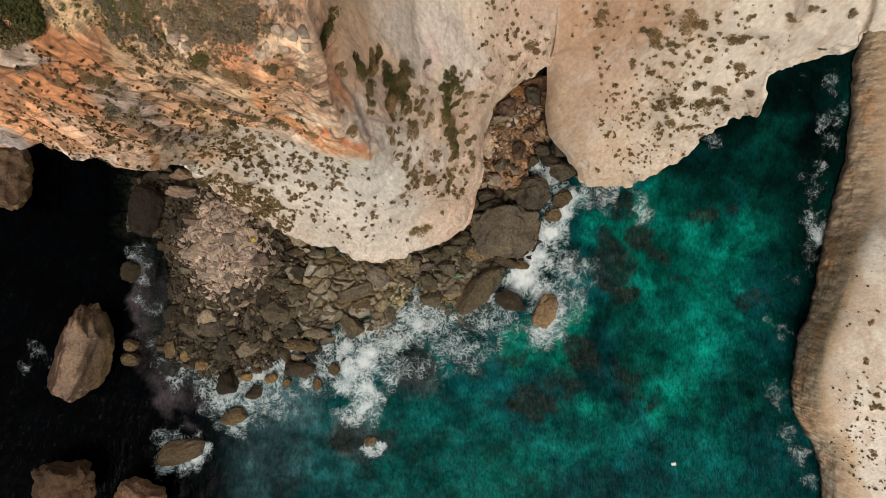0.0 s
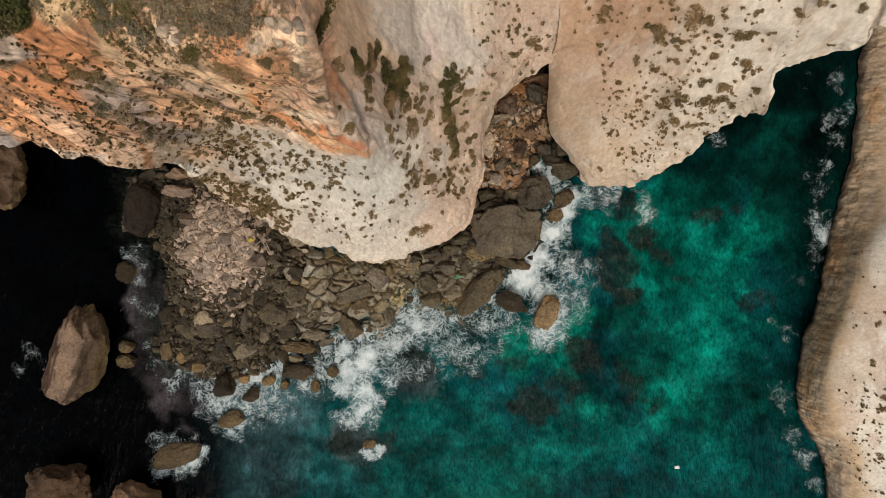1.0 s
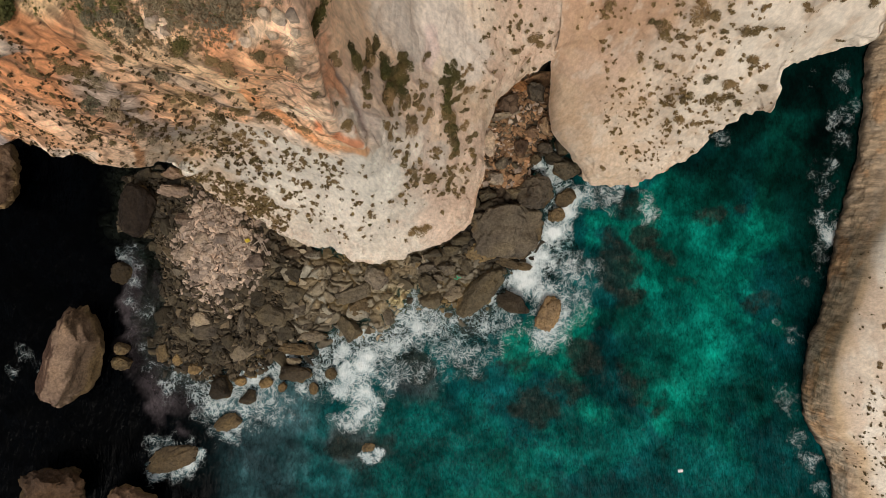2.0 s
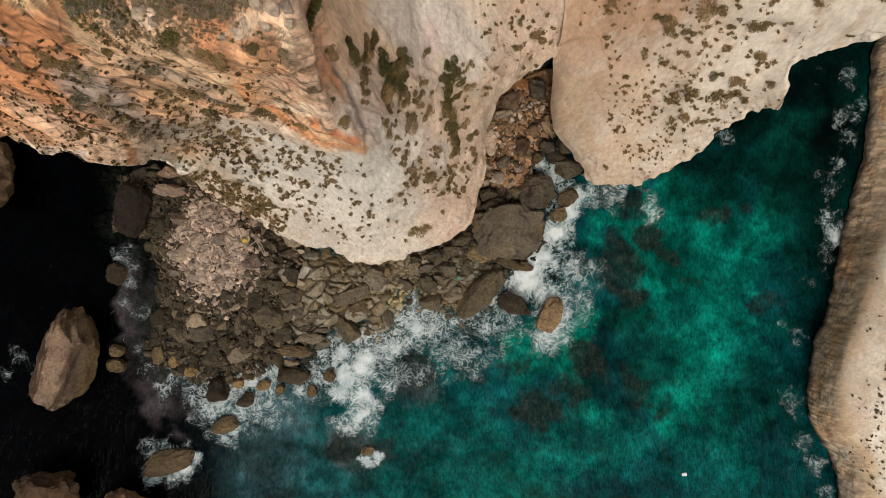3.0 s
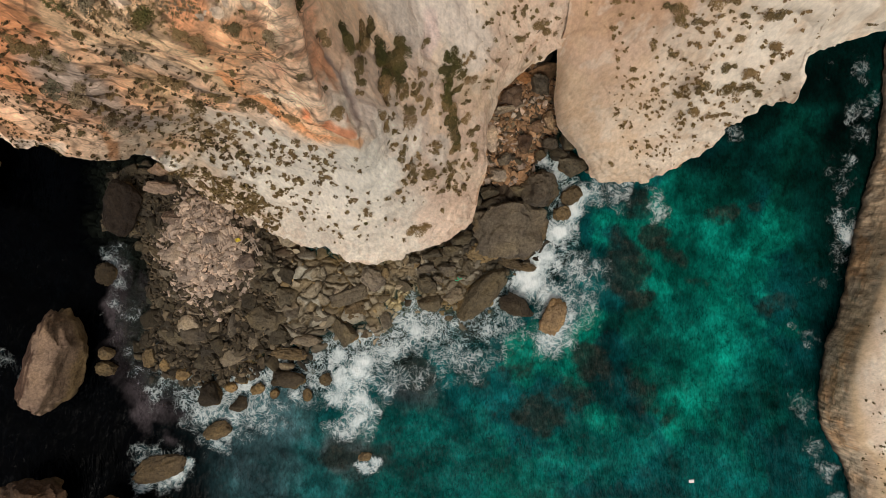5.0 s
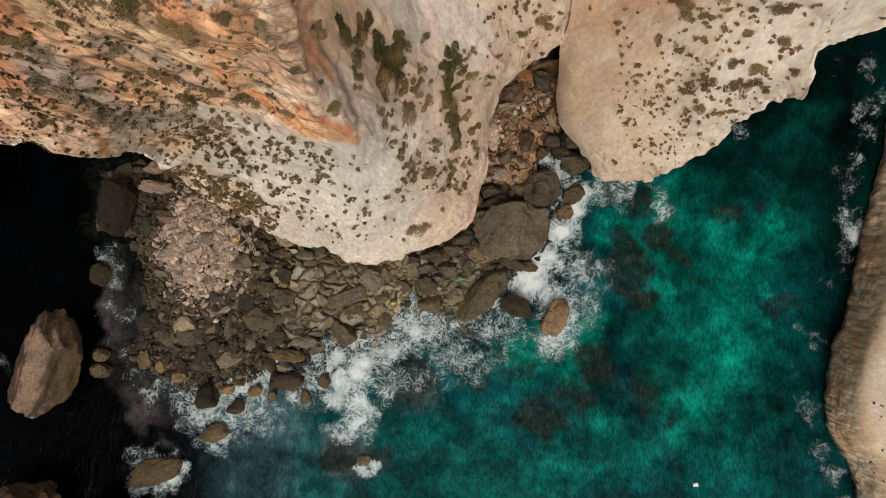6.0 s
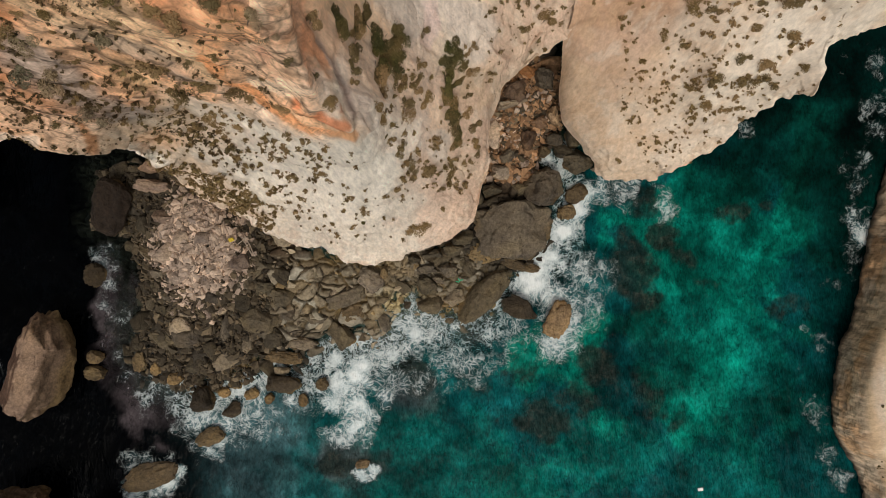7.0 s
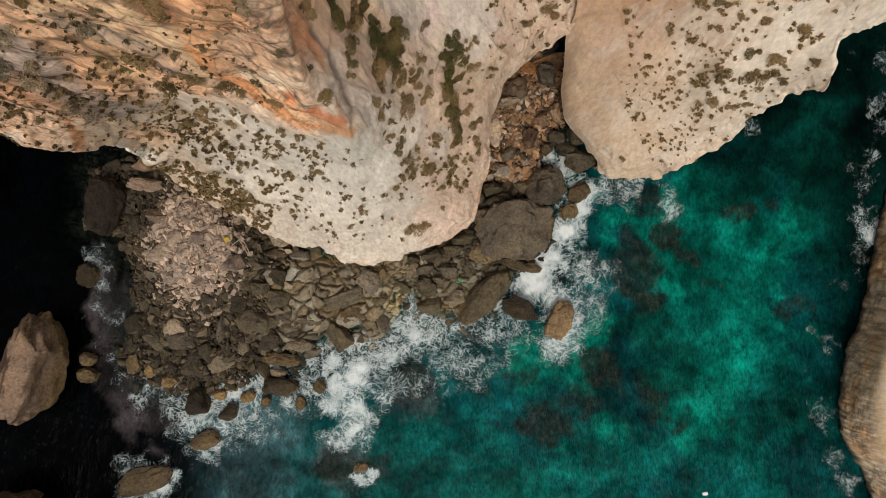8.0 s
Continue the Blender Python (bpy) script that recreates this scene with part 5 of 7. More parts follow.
foam = foam * 1.15 + 0.25 * fbm(p, 0.5, 4, 93) * (foam > 0.05)
floor_z = foreshore(gx, gy)
shallow = 0.6 * smooth(-1.9, -0.2, floor_z)
p[..., 2] = 0.10 * fbm(p, 0.3, 3, 95)
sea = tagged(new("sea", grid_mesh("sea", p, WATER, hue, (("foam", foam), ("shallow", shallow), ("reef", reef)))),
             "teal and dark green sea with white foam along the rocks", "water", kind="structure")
seabed = np.stack(np.meshgrid(np.linspace(-900, 900, 5), np.linspace(-900, 900, 5), indexing="ij") + [np.full((5, 5), -6.0)], -1)
tagged(new("seabed", grid_mesh("seabed", seabed, SHORE_ROCK, np.full((5, 5, 3), 0.06))), "dark rocky seabed", "seabed", kind="structure")


# ---- rocks ----
def rock_shape(rng, rounds=2, cuts=5, rough=0.10, facets=()):
    """A broken, slightly worn block about 1 m in radius."""
    bm = bmesh.new()
    bmesh.ops.create_icosphere(bm, subdivisions=rounds, radius=1.0)
    seed = Vector((rng.uniform(0, 99), rng.uniform(0, 99), rng.uniform(0, 99)))
    planes = []
    for _ in range(cuts):
        v = Vector((rng.gauss(0, 1), rng.gauss(0, 1), rng.gauss(0, 0.8))).normalized()
        planes.append((v, rng.uniform(0.58, 0.88) if rounds < 4 else rng.uniform(0.74, 0.98)))
    planes.append((Vector((rng.gauss(0, 0.2), rng.gauss(0, 0.2), 1)).normalized(), rng.uniform(0.55, 0.8)))
    planes += [(Vector(f[:3]).normalized(), f[3]) for f in facets]
    for v in bm.verts:
        co = v.co * (1.12 + 0.3 * noise.noise(v.co * 0.9 + seed))
        for nrm_, d in planes:
            over = co.dot(nrm_) - d - 0.12 * noise.noise(co * 2.2 + seed)
            if over > 0:
                co -= nrm_ * over * 0.88
        if rounds > 2:
            co *= 1 + rough * noise.noise(co * 2.6 - seed) + rough * 0.6 * noise.noise(co * 6.0 + seed) + rough * 0.35 * noise.noise(co * 14.0 + seed)
        else:
            co *= 1 + rough * noise.noise(co * 2.6 - seed)
        v.co = co
    bm.normal_update()
    return bm


def block_shape(rng, points=14, worn=0.06):
    """An angular broken block: the hull of a few points, its edges worn."""
    bm = bmesh.new()
    for _ in range(points):
        v = Vector((rng.gauss(0, 1), rng.gauss(0, 1), rng.gauss(0, 1))).normalized()
        k = max(abs(v.x), abs(v.y), abs(v.z))
        bm.verts.new(v * (0.45 + 0.5 / k) * rng.uniform(0.8, 1.02))
    hull = bmesh.ops.convex_hull(bm, input=bm.verts)
    bmesh.ops.delete(bm, geom=list({g for g in hull["geom_interior"] + hull["geom_unused"] if isinstance(g, bmesh.types.BMVert)}), context="VERTS")
    bmesh.ops.dissolve_limit(bm, angle_limit=radians(14), verts=bm.verts, edges=bm.edges)
    if worn:
        bmesh.ops.bevel(bm, geom=bm.edges[:], offset=worn, segments=2, profile=0.6, affect="EDGES")
    bmesh.ops.triangulate(bm, faces=bm.faces)
    bm.normal_update()
    return bm


def worn_block(rng, rough):
    """A large block with broken faces, worn corners, pits and steps."""
    bm = block_shape(rng, rng.randrange(15, 24), 0.0)
    for _ in range(3):
        bmesh.ops.subdivide_edges(bm, edges=[e for e in bm.edges if e.calc_length() > 0.16], cuts=1, use_grid_fill=True)
        bmesh.ops.triangulate(bm, faces=bm.faces)
    bmesh.ops.smooth_vert(bm, verts=bm.verts, factor=0.45, use_axis_x=True, use_axis_y=True, use_axis_z=True)
    seed = Vector((rng.uniform(0, 99), rng.uniform(0, 99), rng.uniform(0, 99)))
    for v in bm.verts:
        co = v.co
        step = round(co.z * 4 + 1.2 * noise.noise(co * 1.5 + seed)) / 4 - co.z
        v.co = co * (1 + rough * noise.noise(co * 2.4 + seed) + rough * 0.6 * noise.noise(co * 6.0 - seed) + rough * 0.4 * noise.noise(co * 13.0 + seed)) + Vector((0, 0, 0.12 * step))
    bm.normal_update()
    return bm


def rock_mesh(name, rng, tone, mat, rounds=3, cuts=6, rough=0.1, wet=0.0, facets=(), toning=()):
    bm = rock_shape(rng, rounds, cuts, rough, facets) if facets else block_shape(rng, 16, 0.13) if rounds < 3 else worn_block(rng, rough)
    me = bpy.data.meshes.new(name)
    bm.to_mesh(me)
    bm.free()
    co = np.array([v.co for v in me.vertices])
    hue_ = fbm(co, 0.9, 4, rng.randrange(99), 0.6)
    col = np.array(tone) * (1 + 0.5 * hue_)[:, None] * (1 + np.clip(hue_, -0.4, 0.4)[:, None] * (0.05, 0.0, -0.2))
    # colour laid on by which way the faces point
    for sx, sy, sz, colour in toning:
        out = np.array([v.normal for v in me.vertices])
        col = toned(col, 0.85 * smooth(-0.05, 0.3, out @ np.array((sx, sy, sz)) + 0.1 + 0.6 * fbm(co, 2.0, 4, 9, 0.6)), colour)
    if wet:
        w_ = (wet * smooth(0.05, -0.25, co[:, 2] + 0.15 * fbm(co, 2.0, 3, 7)))[:, None]
        col = col * (1 - w_) + np.array((0.17, 0.115, 0.05)) * w_
    a = me.attributes.new("tone", "FLOAT_COLOR", "POINT")
    a.data.foreach_set("color", np.concatenate((col, np.ones((len(col), 1))), 1).astype(np.float32).ravel())
    me.polygons.foreach_set("use_smooth", np.full(len(me.polygons), True))
    me.set_sharp_from_angle(angle=radians(28 if rounds < 4 else 50))
    me.materials.append(mat)
    return me


PLACED = []


def boulder(x, y, a, b, turn, height, tone, label, cuts=9, group="", base=-0.4, rounds=5, wet=0.8, facets=(), toning=(), rough=0.16):
    """One rock: half-axes a and b in plan, its top at that height."""
    rng = random.Random(round(x * 131 + y * 17))
    ob = new("boulder", rock_mesh("boulder", rng, tone, BOULDER, rounds, cuts, rough, wet, facets, toning))
    co = np.array([v.co for v in ob.data.vertices])
    lo, hi = co.min(0), co.max(0)
    size = np.array((2 * a, 2 * b, height - base)) / (hi - lo)
    co = (co - (lo + hi) / 2 * (1, 1, 0) - (0, 0, lo[2])) * size
    ob.data.vertices.foreach_set("co", co.astype(np.float32).ravel())
    ob.data.update()
    ob.matrix_world = pose(x, y, base, 0, 0, turn)
    PLACED.append((x, y, 0.5 * (a + b)))
    return tagged(ob, label, "boulder", group)


SAND, UMBER = (0.25, 0.205, 0.15), (0.19, 0.12, 0.072)
WARM, DUSK, OLIVE, SLATE = (0.24, 0.165, 0.112), (0.092, 0.076, 0.049), (0.118, 0.086, 0.046), (0.16, 0.132, 0.093)
boulder(-41.2, -11.7, 3.15, 5.75, -10, 6, (0.3, 0.205, 0.14), 'tall brown rock stack standing in dark water', cuts=0, facets=((0.25, 0.05, 0.97, 0.62), (-0.72, 0.12, 0.68, 0.58), (-0.97, 0.1, 0.2, 0.82), (0.85, -0.2, 0.45, 0.7), (-0.15, -0.9, 0.4, 0.85), (0.6, -0.75, 0.2, 0.84), (-0.6, 0.75, 0.25, 0.86), (0.6, 0.78, 0.2, 0.93)), rough=0.1, toning=((-2.2, 0, -0.6, (0.085, 0.042, 0.026)), (1.8, 0, -1.4, (0.13, 0.088, 0.055))))
boulder(-43.3, -27.6, 3.84, 3.46, 10, 5.5, (0.165, 0.1, 0.058), 'broad brown rock standing in dark water', facets=((0.7, -0.2, 0.6, 0.62), (-0.7, 0.2, 0.55, 0.66)))
boulder(-34.9, -29.0, 3.22, 2.83, -5, 5, (0.19, 0.115, 0.068), 'reddish brown rock standing in dark water', facets=((0.7, -0.2, 0.6, 0.62), (-0.7, 0.2, 0.55, 0.66)))
# the cave roof's shade is put into the tones of these two rocks
boulder(-49.3, 8.3, 2.66, 3.92, 10, 7, (0.15, 0.098, 0.062), 'dark brown rock stack at the mouth of the cave', facets=((0.7, -0.2, 0.6, 0.62), (-0.7, 0.2, 0.55, 0.66)))
boulder(-34.4, 4.5, 2.22, 3.14, 5, 3, (0.026, 0.018, 0.012), 'smooth boulder by the cave, its tone darkened for shade', cuts=3, rough=0.1, facets=((0.4, -0.2, 0.85, 0.8), (-0.7, 0.2, 0.55, 0.8)))
boulder(7.3, 1.9, 4.33, 3.28, 12, 2.6, SLATE, 'huge flat grey slab among the shore boulders', facets=((0.7, -0.2, 0.6, 0.62), (-0.7, 0.2, 0.55, 0.66)))
boulder(10.4, 6.6, 2.22, 2.09, 0, 3, SLATE, 'large smooth grey boulder beside the surf', facets=((0.7, -0.2, 0.6, 0.62), (-0.7, 0.2, 0.55, 0.66)))
boulder(4.2, -4.8, 3.69, 1.45, 47, 2.2, DUSK, 'long tilted dark slab reaching the surf')
boulder(8.0, -6.1, 2.11, 1.12, -22, 1.8, (0.05, 0.039, 0.025), 'dark wet boulder washed by foam')
boulder(12.0, -7.3, 1.39, 2.12, -12, 1.4, (0.25, 0.17, 0.09), 'ochre weed-covered rock ringed with foam', cuts=2, rough=0.2, facets=((0.4, -0.4, 0.8, 0.8),))
boulder(14.1, 9.3, 1.58, 1.32, 20, 2, DUSK, 'dark wet rock at the foot of the spur')
boulder(14.0, 11.8, 1.12, 0.99, 10, 1.8, DUSK, 'dark wet rock under the spur')
boulder(13.0, 4.0, 1.00, 0.86, 0, 1.2, OLIVE, 'small ochre rock in the surf', cuts=3, facets=((0.15, -0.2, 0.9, 0.8),))
boulder(14.0, 5.9, 1.33, 1.00, 20, 1, OLIVE, 'ochre rock in the surf', cuts=3, facets=((0.15, -0.2, 0.9, 0.8),))
boulder(-16.8, -14.2, 1.85, 0.99, -5, 1.6, (0.05, 0.039, 0.025), 'black wet rock at the waterline')
boulder(-25.4, -15.8, 1.26, 1.39, 0, 1.6, (0.05, 0.039, 0.025), 'dark wet boulder at the waterline')
boulder(-22.4, -16.9, 1.13, 0.86, 10, 1.2, (0.05, 0.039, 0.025), 'dark rounded rock in the shallows')
for x, y, a, b, turn in ((-20.3, -15.3, 0.85, 0.6, 25), (-18.4, -15.7, 0.55, 0.6, 0), (-14.8, -15.9, 0.55, 0.72, 15), (-23.2, -15.1, 0.7, 0.55, -20), (-28.4, -13.6, 0.9, 0.7, 10), (-30.4, -12.6, 0.6, 0.8, 0)):
    boulder(x, y, a, b, turn, 0.8, (0.22, 0.15, 0.07), 'ochre weed-covered stone at the foaming waterline', cuts=3, rounds=4, facets=((0.15, -0.2, 0.9, 0.8),))
boulder(-17.1, -12.9, 0.9, 0.5, -5, 0.9, SLATE, 'flat grey stone above the waterline', rounds=4)
boulder(-12.8, -14.2, 0.73, 0.73, 0, 1, OLIVE, 'small ochre rock in the foam', cuts=3, facets=((0.15, -0.2, 0.9, 0.8),))
boulder(-36.8, -13.0, 1.19, 0.86, 0, 1.4, OLIVE, 'low ochre rock in dark water', cuts=3, facets=((0.15, -0.2, 0.9, 0.8),))
boulder(-36.7, -11.3, 0.93, 0.73, 0, 1.2, OLIVE, 'low dark ochre rock in dark water', cuts=3, facets=((0.15, -0.2, 0.9, 0.8),))
boulder(-31.1, -23.9, 3.3, 1.5, 22, 0.8, (0.12, 0.088, 0.05), 'low skerry with ochre top and a foam edge', cuts=3, facets=((0.1, 0.6, 0.8, 0.8),))
boulder(-24.7, -19.8, 1.66, 1.00, 20, 0.9, OLIVE, 'small ochre skerry ringed with foam', cuts=3, facets=((0.1, -0.6, 0.8, 0.8),))
boulder(-36.9, -2.7, 1.20, 1.33, 0, 0.8, (0.062, 0.046, 0.026), 'low rock awash beside the cave', cuts=3, facets=((0.15, -0.2, 0.9, 0.8),))
boulder(-8.6, -22.8, 0.85, 0.6, 20, 0.28, OLIVE, 'small rock just awash', cuts=3, facets=((0.15, -0.2, 0.9, 0.8),))
boulder(7.0, 15.8, 1.94, 1.68, 10, 4.1, WARM, 'reddish brown boulder in the gully')
boulder(10.3, 17.4, 1.10, 1.04, 0, 4.1, SLATE, 'grey boulder at the mouth of the gully cave')
boulder(-1.7, -3.8, 1.15, 0.95, 5, 1.8, DUSK, 'square dark block on the foreshore')
boulder(-1.4, -5.8, 1.45, 1.0, 0, 1.4, DUSK, 'dark wet slab at the water edge')
boulder(-21.5, -1.4, 1.57, 1.70, 0, 2.8, (0.34, 0.26, 0.2), 'pale fallen block below the cliff')
boulder(-28.7, 3.2, 1.70, 1.05, 15, 3, (0.3, 0.22, 0.16), 'pale fallen block on the scree')
boulder(-30.1, 6.6, 1.84, 0.79, -10, 2.6, (0.26, 0.19, 0.14), 'flat pale slab on the scree')
boulder(-30.6, 8.6, 1.71, 0.66, 0, 2.6, WARM, 'brown slab below the cave lip')
boulder(-19.4, -7.5, 1.98, 1.58, -20, 1.8, DUSK, 'large dark rock on the foreshore')
boulder(-27.0, -9.0, 1.72, 1.32, 0, 1.8, SLATE, 'grey brown rock on the foreshore')
boulder(-10.9, -9.2, 1.72, 1.19, -30, 1.5, DUSK, 'dark angular rock on the foreshore')
boulder(-14.9, -9.9, 1.72, 0.73, -5, 1.2, SLATE, 'flat grey rock on the foreshore')
boulder(-9.6, -6.6, 1.46, 1.06, 30, 1.2, OLIVE, 'ochre brown rock on the foreshore', cuts=3, facets=((0.15, -0.2, 0.9, 0.8),))
boulder(-16.8, -5.2, 1.72, 1.19, -20, 1.4, DUSK, 'dark rock on the foreshore')
boulder(-17.1, -2.7, 1.26, 0.99, -20, 1.6, DUSK, 'dark rock set in the foreshore')
boulder(-7.7, -3.2, 1.52, 1.13, -30, 1.5, SAND, 'sandy grey rock on the foreshore')
boulder(-13.5, -7.2, 1.66, 0.66, -10, 1.2, SLATE, 'flat grey rock on the foreshore')
boulder(-16.5, -6.9, 1.13, 0.80, 0, 1.3, SLATE, 'grey rounded rock on the foreshore')
boulder(-15.7, -10.0, 0.40, 0.60, 0, 1, OLIVE, 'small ochre stone on the foreshore', cuts=3, facets=((0.15, -0.2, 0.9, 0.8),))
boulder(-11.5, -4.5, 0.66, 0.53, 20, 1.2, SAND, 'pale sandy stone on the foreshore')
boulder(-15.9, -8.6, 1.06, 0.53, -12, 1.1, SLATE, 'flat grey rock on the foreshore')
boulder(-18.2, -9.2, 1.33, 1.19, 0, 1.3, DUSK, 'dark block on the foreshore')
boulder(-10.2, -4.9, 2.39, 1.06, 22, 1.3, SLATE, 'broad low rock on the wet foreshore')
boulder(-1.9, -2.0, 1.26, 0.59, 4, 1.7, SLATE, 'squared grey block on the foreshore')
boulder(0.4, -2.2, 1.12, 0.79, 15, 1.8, SLATE, 'squared grey block on the foreshore')
boulder(1.1, -5.0, 1.19, 0.93, 20, 1.4, SLATE, 'grey block beside the long slab')
boulder(-0.5, -3.2, 0.73, 0.40, -30, 1.6, SLATE, 'small grey wedge between blocks')
boulder(2.0, 1.1, 1.32, 0.73, 20, 1.8, DUSK, 'dark rock at the cliff foot')
boulder(1.1, 0.0, 1.12, 0.79, 0, 1.7, DUSK, 'dark rock at the cliff foot')
boulder(-1.1, -0.6, 1.19, 0.66, 10, 1.7, DUSK, 'dark rock at the cliff foot')
boulder(-2.9, -1.0, 0.93, 0.60, 0, 1.5, DUSK, 'dark rock at the cliff foot')
boulder(2.5, -1.9, 0.93, 1.06, 0, 1.5, DUSK, 'dark rock among the blocks')
boulder(4.2, -0.5, 1.99, 1.13, -10, 1.3, (0.33, 0.24, 0.12), 'ochre ledge beside the grey slab', cuts=3, facets=((0.15, -0.2, 0.9, 0.8),))
boulder(7.4, -1.5, 1.59, 0.60, -10, 1.1, OLIVE, 'ochre ledge under the grey slab', cuts=3, facets=((0.15, -0.2, 0.9, 0.8),))
boulder(9.2, -1.9, 1.06, 0.53, -12, 0.9, OLIVE, 'ochre ledge at the edge of the surf', cuts=3, facets=((0.15, -0.2, 0.9, 0.8),))
boulder(-27.4, -8.2, 1.45, 1.25, 10, 1.9, SAND, 'pale grey rock on the foreshore')
boulder(-22.7, -7.9, 0.59, 1.65, -10, 1.8, SLATE, 'narrow upright rock on the foreshore')
boulder(-18.8, -4.0, 1.06, 0.73, 0, 1.7, DUSK, 'dark rock beside the scree')
boulder(-22.4, -4.2, 1.25, 0.92, 0, 1.9, DUSK, 'dark rock beside the scree')
boulder(-23.4, -6.3, 0.99, 0.53, 20, 1.8, SAND, 'pale rock beside the scree')
boulder(-27.0, -6.6, 1.12, 0.46, -5, 1.9, SAND, 'pale slab beside the scree')
boulder(-29.4, -9.6, 1.72, 0.93, -30, 1.4, DUSK, 'dark slab on the foreshore')
boulder(-26.1, -12.0, 1.13, 1.06, 0, 1.2, DUSK, 'dark wet rock on the foreshore')
boulder(-22.8, -11.7, 1.46, 1.06, 20, 1.2, SLATE, 'grey rock on the wet foreshore')
boulder(-20.5, -9.6, 0.73, 1.26, -8, 1.3, SLATE, 'upright grey rock on the foreshore')
boulder(-29.0, -4.9, 0.99, 0.59, 0, 1.8, SLATE, 'grey rock beside the scree')
boulder(-16.9, -11.4, 2.13, 0.73, -5, 0.8, OLIVE, 'ochre ledge near the waterline', cuts=3, facets=((0.15, -0.2, 0.9, 0.8),))
boulder(-32.2, -11.9, 0.87, 1.13, 0, 0.7, OLIVE, 'ochre ledge near the waterline', cuts=3, facets=((0.15, -0.2, 0.9, 0.8),))
boulder(-29.9, -2.6, 1.05, 0.79, -30, 2, SLATE, 'grey rock beside the scree')
boulder(-31.2, -0.3, 1.32, 0.59, -35, 2, SLATE, 'long grey rock beside the scree')
boulder(6.9, 14.8, 1.76, 0.52, 4, 3.7, SAND, 'pale slab under the brown boulder in the gully')
boulder(8.6, 18.1, 1.10, 0.52, -12, 4.5, (0.38, 0.18, 0.07), 'orange boulder at the mouth of the gully cave')
boulder(11.3, 13.7, 0.59, 0.98, 20, 3.6, (0.33, 0.23, 0.14), 'tan boulder at the foot of the spur')
boulder(9.8, 13.1, 0.85, 0.59, 0, 3.5, UMBER, 'brown block in the gully')
boulder(8.8, 11.3, 0.91, 1.05, 0, 3.1, UMBER, 'reddish brown boulder in the gully')
boulder(6.6, 9.8, 0.85, 0.79, 0, 2.9, SLATE, 'grey boulder in the gully')
boulder(6.3, 8.0, 1.38, 0.79, -10, 2.2, SAND, 'pale grey boulder in the gully')
boulder(11.6, 11.5, 0.99, 0.66, 0, 2.3, SLATE, 'grey wet boulder in the gully stream')
boulder(12.6, 10.3, 1.19, 0.73, -20, 1.5, DUSK, 'dark wet boulder in the gully stream')
boulder(10.6, 10.2, 0.66, 0.53, 0, 1.9, OLIVE, 'ochre rock in the gully stream', cuts=3, facets=((0.15, -0.2, 0.9, 0.8),))
boulder(7.7, 14.2, 0.58, 0.39, 0, 3.9, (0.42, 0.35, 0.28), 'pale stone in the gully')
boulder(5.1, 6.3, 1.06, 0.66, 10, 1.9, DUSK, 'dark boulder at the cliff foot')
boulder(8.0, 6.3, 0.92, 0.66, 0, 1.9, DUSK, 'dark boulder beside the surf')

LIMESTONE = (0.6, 0.47, 0.35)
for x, y, z, a, b, turn in ((-8.2, 8.6, 46.9, 0.62, 0.45, 20), (-8.7, 8.5, 46.8, 0.35, 0.3, 60), (-6.6, 9.3, 47.7, 0.5, 0.36, -40), (-7.3, 10.3, 48.0, 0.42, 0.6, 10), (-6.4, 10.2, 47.4, 0.36, 0.55, 15),
                            (-6.1, 9.4, 47.6, 0.32, 0.5, 25), (-7.0, 8.8, 47.4, 0.45, 0.34, -20), (-11.6, 9.1, 47.7, 0.5, 0.4, 35), (-7.1, 9.4, 47.8, 0.34, 0.42, 70), (-6.0, 8.9, 47.3, 0.3, 0.42, 5),
                            (-7.6, 8.9, 47.3, 0.4, 0.3, 45), (-11.1, 8.8, 47.6, 0.3, 0.25, 0)):
    boulder(x, y, 0.75 * a, 0.75 * b, turn, z + 0.3, LIMESTONE, "pale weathered limestone block on the cliff rim", group="blocks on the cliff rim", base=z - 0.45, rounds=2, wet=0)

# ---- loose rocks and rubble ----
rng = random.Random(7)
SHAPES = {key: [rock_mesh("rock", rng, t_, BOULDER, 2, 5, 0.12) for _ in range(9)] for key, t_ in
          (("dark", (0.06, 0.049, 0.031)), ("mid", (0.118, 0.096, 0.061)), ("pale", (0.43, 0.34, 0.265)), ("rust", (0.33, 0.2, 0.11)), ("sand", (0.27, 0.225, 0.155)), ("ochre", (0.27, 0.195, 0.1)))}


def rock_kind(x, y):
    mound = math.exp(-(((x + 25.5) / 6.0) ** 2 + ((y - 0.5) / 7.5) ** 2))
    # dark tone near the cave stands for the shade under its overhang
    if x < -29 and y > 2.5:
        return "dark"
    if x > 3.5 and y > 6.5:
        return rng.choice(("rust", "mid", "rust", "rust", "rust", "pale"))
    if -18 < x < -1 and y < 3:
        return rng.choice(("mid", "sand", "sand", "ochre", "sand"))
    return "pale" if mound > rng.uniform(0.3, 0.75) else rng.choice(("dark", "dark", "mid"))


def scatter(count, sizes, test):
    out, tries = [], 0
    while len(out) < count and tries < 40:
        tries += 1
        xs = np.array([rng.uniform(-40, 14) for _ in range(4000)])
        ys = np.array([rng.uniform(-16, 20) for _ in range(4000)])
        d = inside(xs, ys, SHORELINE)
        zs = foreshore(xs, ys)
        for x, y, z, dd in zip(xs, ys, zs, d):
            r = sizes(x, y)
            if test(x, y, z, dd) and len(out) < count:
                out.append((x, y, z, r))
    return out


